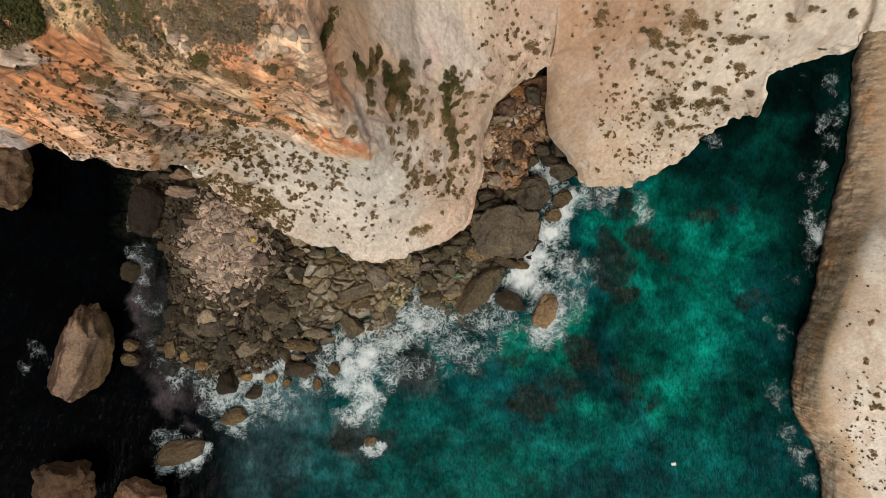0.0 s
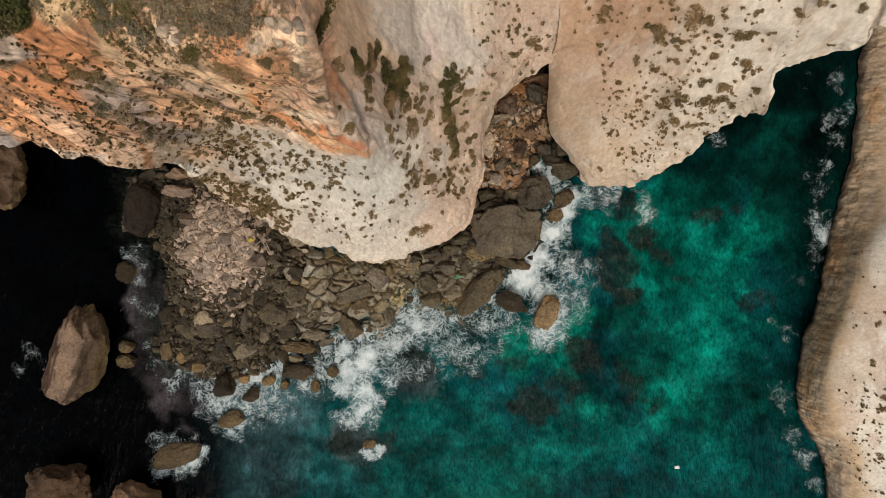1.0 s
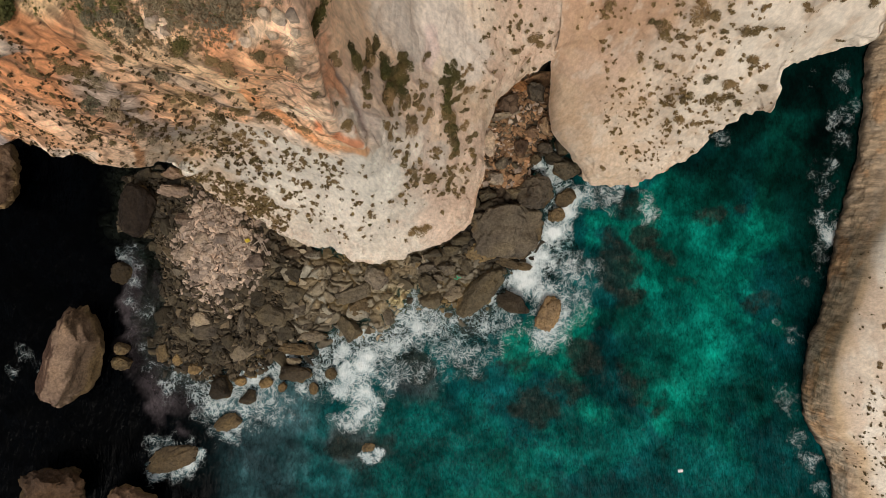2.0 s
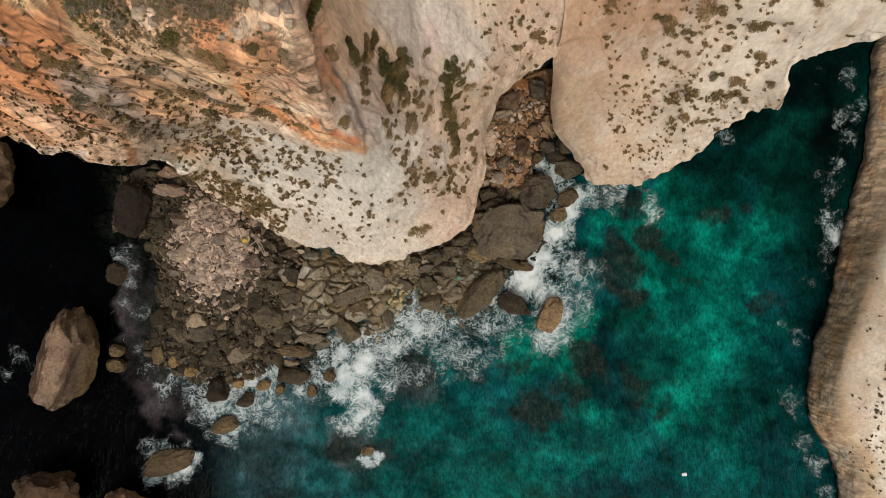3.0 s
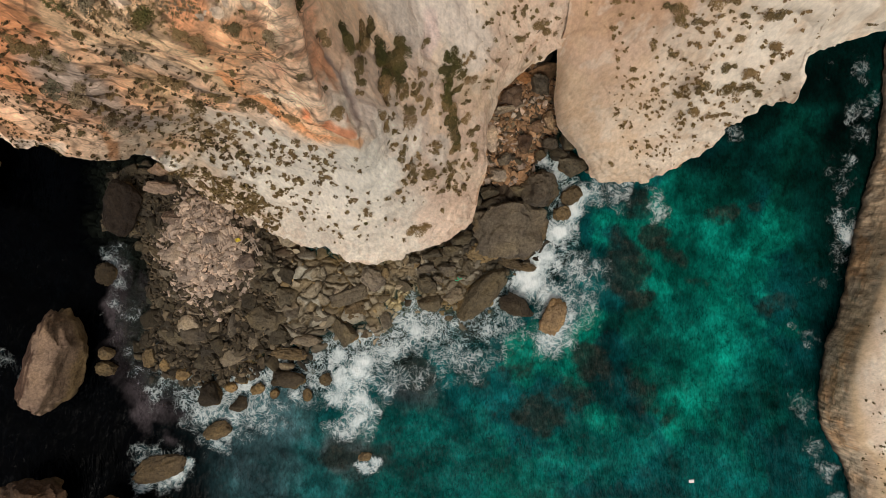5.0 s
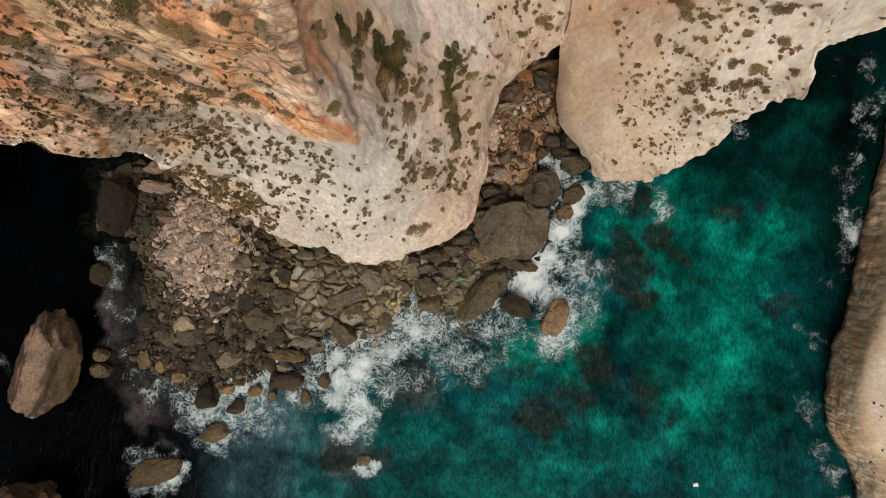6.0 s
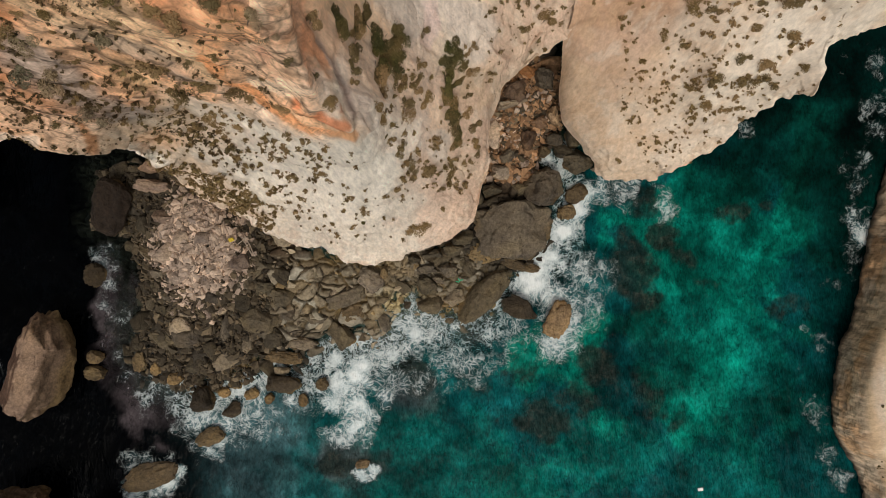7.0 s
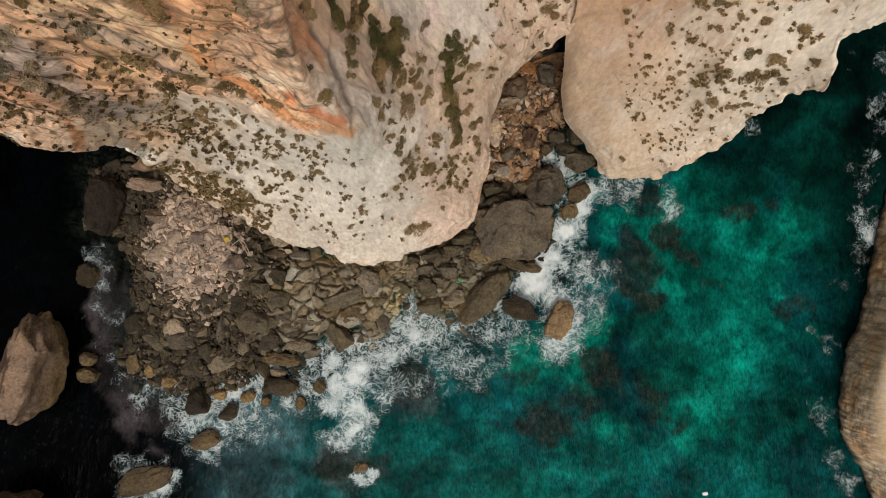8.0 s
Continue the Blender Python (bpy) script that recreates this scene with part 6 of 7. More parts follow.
def spread(found, gap):
    kept = []
    for x, y, z, r in found:
        if all((x - a) ** 2 + (y - b) ** 2 > (gap * (r + s)) ** 2 for a, b, c, s in kept):
            kept.append((x, y, z, r))
    return kept


def clear(x, y, r):
    return all((x - a) ** 2 + (y - b) ** 2 > (0.8 * c + 0.6 * r) ** 2 for a, b, c in PLACED)


loose = spread(scatter(900, lambda x, y: rng.choice((0.55, 0.7, 0.9, 1.2, 1.6)), lambda x, y, z, d: d > -0.6 and (x < -19 or y > 3 or rng.random() < 0.13)), 0.72)[:330]
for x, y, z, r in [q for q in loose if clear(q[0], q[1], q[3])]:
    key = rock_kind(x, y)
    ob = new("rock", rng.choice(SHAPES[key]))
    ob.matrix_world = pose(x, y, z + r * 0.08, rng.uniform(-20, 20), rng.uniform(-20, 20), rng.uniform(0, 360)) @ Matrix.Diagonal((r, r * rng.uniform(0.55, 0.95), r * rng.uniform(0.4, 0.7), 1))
    words = {"dark": "dark brown wet or shade-toned rock on the foreshore", "mid": "brown weathered rock on the foreshore",
             "pale": "pale pinkish fallen limestone block on the rubble", "rust": "rust brown rock lying in the gully", "sand": "sandy grey rock on the wet foreshore", "ochre": "ochre rock on the wet foreshore"}[key]
    tagged(ob, words, "rock", "rocks on the foreshore")


def scatter_mesh(name, shapes, spots, tones, mat):
    """Many small stones joined into one mesh."""
    vs, fs, cs, n = [], [], [], 0
    for (x, y, z, r), tone_ in zip(spots, tones):
        v, f = shapes[rng.randrange(len(shapes))]
        m = np.array(Euler((rng.uniform(-0.6, 0.6), rng.uniform(-0.6, 0.6), rng.uniform(0, 6.3))).to_matrix())
        vs.append((v * (r, r * rng.uniform(0.6, 1), r * rng.uniform(0.55, 0.95))) @ m.T + (x, y, z + 0.1 * r))
        fs.append(f + n)
        cs.append(np.broadcast_to(np.array(tone_) * rng.uniform(0.7, 1.3), v.shape))
        n += len(v)
    return sheet(name, np.concatenate(vs), np.concatenate(fs), mat, np.concatenate(cs), flat=True)


def small_shapes(k):
    out = []
    for _ in range(k):
        bm = block_shape(rng, 9, 0)
        me = bpy.data.meshes.new("shape")
        bm.to_mesh(me)
        bm.free()
        out.append((np.array([v.co for v in me.vertices]), np.array([q.vertices[:] for q in me.polygons])))
        bpy.data.meshes.remove(me)
    return out


PEBBLES = small_shapes(14)
TONES = {"dark": (0.065, 0.052, 0.034), "mid": (0.115, 0.09, 0.058), "pale": (0.42, 0.33, 0.26), "rust": (0.33, 0.2, 0.11), "sand": (0.27, 0.225, 0.155), "ochre": (0.27, 0.195, 0.1)}
spots = scatter(9000, lambda x, y: rng.uniform(0.12, 0.38) if rng.random() < 0.8 else rng.uniform(0.35, 0.7),
                lambda x, y, z, d: d > -0.3 and (math.exp(-(((x + 25.5) / 5.0) ** 2 + ((y - 0.5) / 6.5) ** 2)) > rng.random() * 0.8 or (x > 4 and y > 7 and rng.random() < 0.5) or rng.random() < (0.3 if x < -19 else 0.012)))
tagged(new("rubble", scatter_mesh("rubble", PEBBLES, spots, [TONES[rock_kind(s[0], s[1])] for s in spots], STONE)),
       "scree of broken pinkish and brown limestone under the cliff", "rubble", kind="stuff")

# ---- plants ----
SHEETS = [(a.reshape(-1, 3), normals_of(a).reshape(-1, 3)) for a in (p_west, p_spur, p_east)]
AREAS = [np.linalg.norm(np.cross(np.gradient(a, axis=0), np.gradient(a, axis=1)), axis=-1).ravel() for a in (p_west, p_spur, p_east)]


def foliage_mesh(name, seed, mat, leaves=170, size=0.13, lumps=5):
    """A low uneven cushion of many small leaf tufts, about 1 m in radius."""
    r_ = np.random.RandomState(seed)
    centres = np.column_stack((r_.uniform(-0.6, 0.6, lumps), r_.uniform(-0.6, 0.6, lumps), r_.uniform(0.05, 0.3, lumps)))
    radii = r_.uniform(0.28, 0.55, lumps)
    k = r_.randint(0, lumps, leaves)
    d = r_.normal(size=(leaves, 3))
    d /= np.linalg.norm(d, axis=1, keepdims=True)
    d[:, 2] = np.abs(d[:, 2])
    at = centres[k] + d * radii[k, None] * (r_.uniform(0.5, 1.1, leaves) ** 0.7)[:, None]
    a = r_.normal(size=(leaves, 3))
    a /= np.linalg.norm(a, axis=1, keepdims=True)
    b = np.cross(a, d + 0.3 * r_.normal(size=(leaves, 3)))
    b /= np.linalg.norm(b, axis=1, keepdims=True)
    s = size * r_.uniform(0.6, 1.4, (leaves, 1))
    quad = np.stack((at - a * s, at + b * s * 0.55, at + a * s, at - b * s * 0.55), 1)
    return sheet(name, quad.reshape(-1, 3), np.arange(leaves * 4).reshape(-1, 4), mat, flat=True)


def stem_mesh(seed):
    rng_ = random.Random(seed)
    bm = bmesh.new()
    for _ in range(5):
        tip = Vector((rng_.uniform(-0.5, 0.5), rng_.uniform(-0.5, 0.5), rng_.uniform(0.25, 0.45)))
        m = Matrix.Translation(tip / 2 - Vector((0, 0, 0.08))) @ tip.to_track_quat("Z", "Y").to_matrix().to_4x4()
        bmesh.ops.create_cone(bm, segments=5, radius1=0.05, radius2=0.015, depth=tip.length, matrix=m)
    me = bpy.data.meshes.new("stem")
    bm.to_mesh(me)
    bm.free()
    me.materials.append(TWIG)
    return me


FOLIAGE = {key: [foliage_mesh("foliage", 100 * i + s, mat, n, 0.066) for s in range(4)]
           for i, (key, mat, n) in enumerate((("green", GREEN, 1500), ("maquis", MAQUIS, 1150), ("dry", GREY_LEAF, 1150)))}
STEMS = [stem_mesh(s) for s in range(3)]
WORDS = {"green": "dense green shrub rooted in the cliff", "maquis": "low olive brown shrub on the limestone slope", "dry": "grey dry scrub bush on the cliff"}
rng = random.Random(21)


def plant(x, y, z, size, kind, label=""):
    """A shrub set on the nearest rock."""
    best = None
    for pts, nrm_ in SHEETS:
        d = ((pts - (x, y, z)) ** 2).sum(1)
        i = int(d.argmin())
        if best is None or d[i] < best[0]:
            best = (d[i], pts[i], nrm_[i])
    _, at, out = best
    out = Vector(out)
    if out.z < 0:
        out = -out
    up = (out * 0.6 + Vector((0, 0, 0.6))).normalized()
    shrub = new("shrub")
    shrub.empty_display_size = 0.2
    shrub.matrix_world = Matrix.Translation(Vector(at) - up * 0.05 * size) @ up.to_track_quat("Z", "Y").to_matrix().to_4x4() @ pose(0, 0, 0, 0, 0, rng.uniform(0, 360)) @ Matrix.Diagonal((size, size * rng.uniform(0.7, 1.0), size * rng.uniform(0.55, 0.85), 1))
    part("foliage", rng.choice(FOLIAGE[kind]), shrub)
    part("stem", rng.choice(STEMS), shrub)
    return tagged(shrub, label or WORDS[kind], "shrub", "shrubs on the cliffs")


for x, y, z, size in [
    (-19.2, 10.7, 46.4, 1.55),
    (-19.9, 10.2, 46.1, 1.24),
    (-18.5, 10.9, 46.5, 1.14),
    (-19.5, 11.0, 46.6, 1.22),
    (-19.0, 10.3, 46.1, 0.91),
    (-5.8, 10.9, 43.9, 1.07),
    (-5.9, 10.4, 44.5, 0.61),
    (-10.7, 8.5, 47.4, 0.67),
    (-15.0, 8.8, 43.8, 0.40),
    (-18.7, 10.2, 46.1, 0.66),
    (-7.3, 2.8, 10.3, 0.46),
]:
    plant(x, y, z, size, 'green')
for x, y, z, size in [
]:
    plant(x, y, z, size, 'green')
for x, y, z, size in [
    (-19.9, 8.8, 42.1, 0.52),
    (-18.4, 8.8, 42.5, 0.65),
    (-17.5, 8.7, 42.4, 0.56),
    (-9.7, 8.0, 46.6, 0.57),
    (-9.2, 7.7, 46.2, 0.70),
    (-9.0, 7.5, 45.4, 0.51),
    (-7.6, 8.0, 46.9, 0.48),
    (-13.2, 8.2, 38.9, 0.93),
    (-12.8, 8.1, 36.5, 1.10),
    (-11.6, 7.9, 37.3, 0.65),
    (-10.6, 7.9, 35.9, 1.01),
    (-9.8, 7.7, 35.6, 0.56),
]:
    plant(x, y, z, size, 'maquis')
for x, y, z, size in [
    (2.9, 9.0, 8.5, 0.76),
    (-1.5, 7.0, 14.2, 1.04),
    (-2.6, 6.4, 15.1, 0.69),
    (-0.4, 5.7, 9.7, 0.65),
    (-5.4, 6.9, 37.7, 0.48),
    (-2.7, 2.4, 6.8, 1.27),
    (-1.7, 2.6, 6.8, 0.88),
    (-9.1, 5.8, 20.7, 0.70),
    (-8.5, 5.5, 19.7, 0.47),
    (-3.7, 7.3, 26.0, 0.49),
    (-3.3, 7.1, 21.9, 0.61),
    (-16.2, 8.2, 39.7, 0.50),
    (-14.8, 8.2, 38.5, 0.47),
    (-16.8, 7.5, 36.1, 0.50),
    (-20.2, 7.6, 38.7, 0.47),
    (-22.4, 6.9, 36.7, 0.49),
    (-18.6, 7.3, 25.9, 0.63),
]:
    plant(x, y, z, size, 'maquis')
for x, y, z, size in [
    (-11.0, 6.9, 28.3, 0.53),
    (-12.5, 7.4, 28.9, 0.59),
    (-11.0, 6.3, 24.5, 0.58),
    (8.0, 18.1, 17.9, 0.98),
    (6.4, 19.1, 19.0, 0.64),
    (6.2, 17.1, 17.9, 0.65),
    (-8.1, 7.1, 35.9, 0.56),
    (-6.3, 7.7, 42.1, 0.38),
    (-22.2, 9.0, 41.3, 0.29),
    (-17.6, 9.0, 43.4, 0.36),
    (-16.0, 9.0, 44.8, 0.30),
    (-22.5, 7.2, 37.1, 0.38),
    (-25.1, 7.2, 36.2, 0.39),
    (-22.1, 8.0, 39.1, 0.31),
    (-20.3, 6.5, 36.2, 0.39),
    (-19.6, 6.3, 35.4, 0.40),
    (-16.5, 7.8, 37.9, 0.42),
]:
    plant(x, y, z, size, 'maquis')
for x, y, z, size in [
    (-17.6, 7.3, 33.4, 0.48),
    (-13.2, 8.6, 41.9, 0.33),
    (-15.7, 8.6, 41.8, 0.43),
    (-20.2, 8.1, 40.2, 0.30),
    (-18.4, 8.4, 41.1, 0.34),
    (-15.6, 8.0, 30.6, 0.51),
    (-15.5, 7.8, 27.9, 0.54),
    (-13.7, 7.8, 30.4, 0.57),
    (-14.3, 7.0, 24.8, 0.57),
    (-15.7, 8.0, 33.5, 0.42),
    (-19.1, 6.6, 29.0, 0.39),
    (-17.8, 7.3, 37.1, 0.43),
    (-16.1, 8.9, 43.5, 0.32),
    (-12.2, 8.6, 46.7, 0.32),
    (-22.3, 8.6, 40.6, 0.29),
    (-26.0, 7.7, 36.9, 0.33),
    (-11.0, 8.0, 40.2, 0.45),
    (-11.7, 8.1, 44.9, 0.30),
    (-5.8, 7.6, 39.6, 0.35),
    (-9.3, 7.7, 41.8, 0.38),
    (-8.1, 7.5, 39.5, 0.41),
    (-7.3, 7.5, 46.0, 0.33),
    (19.4, 17.8, 25.8, 1.19),
]:
    plant(x, y, z, size, 'maquis')
for x, y, z, size in [
    (20.0, 17.3, 26.0, 0.83),
    (17.6, 17.4, 23.3, 1.00),
    (18.8, 16.7, 23.3, 0.75),
    (16.8, 17.9, 23.1, 0.75),
    (22.7, 16.3, 26.2, 0.94),
    (24.0, 14.7, 24.1, 0.92),
    (22.7, 12.7, 20.4, 1.05),
    (23.2, 13.5, 22.2, 0.95),
    (20.5, 13.0, 19.7, 0.93),
    (21.6, 13.8, 21.9, 0.77),
    (22.4, 11.2, 16.9, 0.63),
    (20.9, 11.7, 16.8, 0.84),
    (23.4, 11.3, 17.5, 0.55),
    (25.2, 12.8, 23.3, 0.56),
    (13.7, 20.0, 21.4, 0.78),
    (13.4, 19.5, 20.6, 0.59),
    (23.5, 12.8, 21.0, 0.59),
    (18.4, 13.7, 17.2, 0.49),
    (16.6, 16.3, 19.8, 0.60),
    (21.5, 15.3, 24.0, 0.55),
    (25.0, 16.6, 29.6, 0.66),
    (28.1, 16.1, 31.6, 0.58),
    (28.0, 14.7, 28.2, 0.56),
]:
    plant(x, y, z, size, 'maquis')
for x, y, z, size in [
    (25.6, 16.6, 31.3, 0.42),
    (24.4, 12.2, 20.6, 0.53),
    (16.5, 8.4, 8.1, 0.56),
    (18.1, 15.4, 19.7, 0.53),
    (22.7, 17.1, 28.4, 0.51),
    (21.1, 16.4, 25.4, 0.48),
    (45.7, -15.6, 9.0, 0.64),
    (46.2, -17.1, 8.8, 0.80),
    (44.6, -12.0, 8.9, 0.48),
    (45.0, -7.6, 9.0, 0.48),
    (44.2, -14.7, 8.6, 0.40),
    (46.6, -22.4, 7.0, 0.66),
    (43.9, -16.6, 8.2, 0.40),
]:
    plant(x, y, z, size, 'maquis')
for x, y, z, size in [
    (-12.9, 9.3, 46.8, 0.81),
    (-13.8, 9.8, 46.6, 0.65),
    (-14.7, 10.1, 46.5, 0.65),
    (-11.1, 9.7, 48.1, 0.77),
    (-10.1, 9.5, 48.1, 0.84),
    (-9.1, 9.3, 47.7, 0.78),
    (-8.1, 9.7, 47.9, 0.77),
    (-8.5, 10.1, 48.1, 0.84),
    (-12.0, 10.2, 47.9, 0.78),
    (-13.8, 10.6, 47.1, 0.72),
    (-9.6, 10.2, 48.5, 0.83),
    (-15.2, 10.8, 46.8, 0.56),
    (-10.8, 10.2, 48.5, 0.68),
    (-6.6, 7.9, 45.8, 0.50),
    (-6.7, 7.6, 44.0, 0.53),
    (-17.1, 8.4, 41.4, 0.77),
    (-17.5, 7.9, 39.0, 0.92),
    (-18.1, 7.0, 35.3, 0.91),
    (-14.2, 8.7, 41.4, 0.58),
    (-18.5, 7.9, 39.6, 0.71),
    (-8.4, 9.3, 47.7, 0.55),
    (-10.5, 9.1, 47.9, 0.46),
    (-17.5, 10.9, 46.6, 0.41),
]:
    plant(x, y, z, size, 'dry')
for x, y, z, size in [
    (-20.7, 8.8, 44.2, 0.62),
]:
    plant(x, y, z, size, 'dry')

for x, y, z, size in [
    (-5.2, 11.4, 37.0, 0.82),
    (-5.1, 10.9, 37.0, 0.82),
    (-5.0, 10.9, 35.8, 0.74),
    (-4.5, 13.2, 31.3, 1.02),
    (-4.3, 12.6, 30.3, 0.99),
    (-3.8, 12.6, 29.2, 0.99),
    (-3.3, 12.5, 28.3, 0.96),
    (-3.0, 13.9, 28.3, 0.82),
    (-3.0, 13.2, 28.0, 0.91),
    (-2.9, 12.5, 26.9, 0.99),
    (-3.3, 11.8, 27.9, 0.99),
    (-3.8, 12.0, 28.5, 1.02),
    (-4.0, 10.9, 29.7, 0.99),
    (0.5, 14.8, 22.0, 1.02),
    (0.7, 14.2, 21.2, 1.02),
    (1.4, 13.8, 19.9, 0.82),
    (-0.1, 13.8, 21.6, 0.91),
    (0.1, 13.2, 19.9, 1.02),
    (0.9, 12.9, 18.0, 0.99),
    (-5.6, 10.3, 44.4, 0.99),
    (-5.8, 10.2, 43.9, 0.99),
]:
    plant(x, y, z, size, 'green')
for x, y, z, size in [
    (-4.8, 12.6, 33.0, 0.82),
    (-4.9, 11.7, 33.2, 0.74),
    (-4.9, 11.0, 32.9, 0.82),
    (-4.8, 9.8, 34.9, 0.69),
    (-4.7, 9.3, 34.8, 0.66),
    (-4.0, 10.1, 29.9, 0.99),
    (-3.9, 11.3, 28.6, 0.82),
    (-3.0, 11.2, 26.6, 0.96),
    (-2.8, 10.9, 25.5, 0.82),
    (-1.4, 15.0, 24.1, 0.69),
    (-1.7, 12.6, 24.1, 0.66),
    (-1.7, 12.0, 23.9, 0.66),
    (0.1, 11.7, 19.1, 1.02),
    (0.5, 11.1, 17.2, 1.02),
    (1.0, 10.2, 14.4, 1.02),
    (1.0, 9.3, 12.6, 0.86),
    (2.0, 12.7, 15.6, 0.53),
    (2.1, 13.8, 18.8, 0.66),
    (-2.7, 10.0, 24.4, 1.02),
    (-2.7, 9.3, 24.1, 0.99),
    (-1.3, 10.9, 21.7, 0.82),
]:
    plant(x, y, z, size, 'maquis')
for x, y, z, size in [
    (-2.0, 11.1, 23.9, 0.56),
    (-2.8, 8.3, 22.7, 0.59),
    (-3.0, 7.6, 21.9, 0.59),
    (-3.6, 7.5, 24.6, 0.56),
    (-3.8, 7.9, 29.6, 0.59),
    (-3.9, 8.1, 31.4, 0.56),
    (-5.3, 7.0, 37.4, 0.59),
    (-2.7, 7.2, 17.8, 0.74),
    (-2.7, 6.7, 16.4, 0.66),
    (-1.4, 6.7, 13.8, 0.74),
    (0.6, 7.7, 11.6, 0.69),
    (0.8, 7.0, 10.1, 0.66),
    (1.8, 8.0, 9.5, 0.66),
    (2.7, 10.9, 11.8, 0.82),
    (2.8, 9.6, 9.9, 0.74),
    (1.9, 11.6, 14.0, 0.69),
    (-4.7, 8.6, 34.9, 0.46),
    (-3.8, 9.7, 28.9, 0.59),
    (-5.6, 9.9, 40.4, 0.66),
    (2.2, 15.1, 21.0, 0.49),
    (1.8, 14.7, 20.7, 0.40),
]:
    plant(x, y, z, size, 'maquis')
for x, y, z, size in [
    (0.0, 12.2, 19.4, 0.9),
    (0.2, 11.7, 19.0, 1.0),
    (0.5, 11.1, 17.2, 1.05),
    (0.8, 10.5, 15.6, 0.95),
    (1.0, 9.9, 13.6, 0.9),
    (0.9, 9.4, 12.6, 0.7),
    (-3.5, 11.6, 28.0, 0.9),
    (-2.9, 11.9, 26.6, 0.85),
    (-3.2, 13.2, 28.2, 0.8),
    (-4.1, 12.0, 29.6, 0.8),
    (-4.9, 11.9, 33.0, 0.6),
]:
    plant(x, y, z, size, 'green')

def tussocks(name, sheet_no, patches, mats, label, k=26, leaf=0.27):
    """Small dry tufts sown over stretches of a slope (x, y, z, radius, count, size), joined."""
    pts, nrm_ = SHEETS[sheet_no]
    r_ = np.random.RandomState(sheet_no + 5)
    quads = []
    for x, y, z, radius, count, size in patches:
        near = np.nonzero((((pts - (x, y, z)) * (1, 1, 0.4)) ** 2).sum(1) < radius ** 2)[0]
        if not len(near):
            continue
        clump = bumps(pts[near] * (0.6 / max(size, 0.1)) * 0.25, 77) + r_.uniform(-0.5, 0.5, len(near))
        near = near[clump > -0.45]
        weight = AREAS[sheet_no][near]
        pick = r_.choice(near, count, p=weight / weight.sum())
        rad = size * r_.uniform(0.35, 1.25, count) ** 1.3
        off_ = r_.normal(size=(count, k, 3))
        off_ *= (r_.uniform(0, 1, (count, k, 1)) ** 0.5) / np.linalg.norm(off_, axis=2, keepdims=True)
        lumps = r_.normal(size=(count, 4, 3)) * r_.uniform(0.1, 0.5, (count, 1, 1))
        lump = lumps[np.arange(count)[:, None], r_.randint(0, 4, (count, k))]
        at = pts[pick][:, None] + (off_ * 0.42 + lump * 0.5) * rad[:, None, None]
        up = nrm_[pick] * np.sign(nrm_[pick][:, 2:3] + 1e-6)
        at = at + (up * rad[:, None] * 0.3)[:, None]
        a = r_.normal(size=(count, k, 3))
        a /= np.linalg.norm(a, axis=2, keepdims=True)
        b = np.cross(a, up[:, None] + 0.5 * r_.normal(size=(count, k, 3)))
        b /= np.linalg.norm(b, axis=2, keepdims=True)
        s = (rad * leaf)[:, None, None] * r_.uniform(0.6, 1.4, (count, k, 1))
        quads.append(np.stack((at - a * s, at + b * s * 0.6, at + a * s, at - b * s * 0.6), 2).reshape(-1, 4, 3))
    q = np.concatenate(quads)
    return tagged(new(name, sheet(name, q.reshape(-1, 3), np.arange(len(q) * 4).reshape(-1, 4), mats, flat=True)), label, "scrub", kind="stuff")


tussocks('tussocks', 0, [
    (-6.8, 5.9, 28.6, 2.1, 25, 0.31),
    (-20.5, 6.7, 22.0, 1.9, 106, 0.28),
    (-20.5, 6.0, 15.2, 2.4, 144, 0.43),
    (-18.6, 5.1, 12.7, 2.5, 144, 0.48),
    (-17.9, 3.6, 8.9, 2.4, 93, 0.48),
    (-14.4, 5.0, 13.8, 3.3, 72, 0.44),
    (-10.2, 4.0, 12.6, 4.5, 46, 0.44),
    (-5.9, 3.5, 11.4, 4.0, 28, 0.46),
    (-1.3, 6.2, 12.0, 3.4, 51, 0.49),
    (0.9, 8.1, 10.6, 2.9, 38, 0.49),
    (-2.1, 9.9, 22.3, 3.3, 42, 0.41),
    (-16.0, 7.3, 24.5, 2.7, 85, 0.38),
    (-17.4, 7.7, 30.0, 2.4, 76, 0.35),
    (-14.0, 8.1, 34.1, 2.2, 59, 0.31),
    (-11.8, 7.1, 28.3, 2.1, 51, 0.36),
], MAQUIS, 'dark scattered tufts of scrub on the tall cliff')
tussocks('tussocks', 0, [
    (-9.4, 6.3, 27.8, 2.5, 50, 0.30),
    (-8.1, 7.5, 46.1, 1.5, 50, 0.16),
    (4.7, 18.2, 20.1, 2.9, 35, 0.35),
    (7.5, 18.4, 18.0, 2.5, 35, 0.37),
    (4.6, 19.8, 21.3, 2.4, 20, 0.35),
    (2.8, 14.5, 19.4, 2.0, 20, 0.36),
], MAQUIS, 'dark scattered tufts of scrub on the tall cliff')
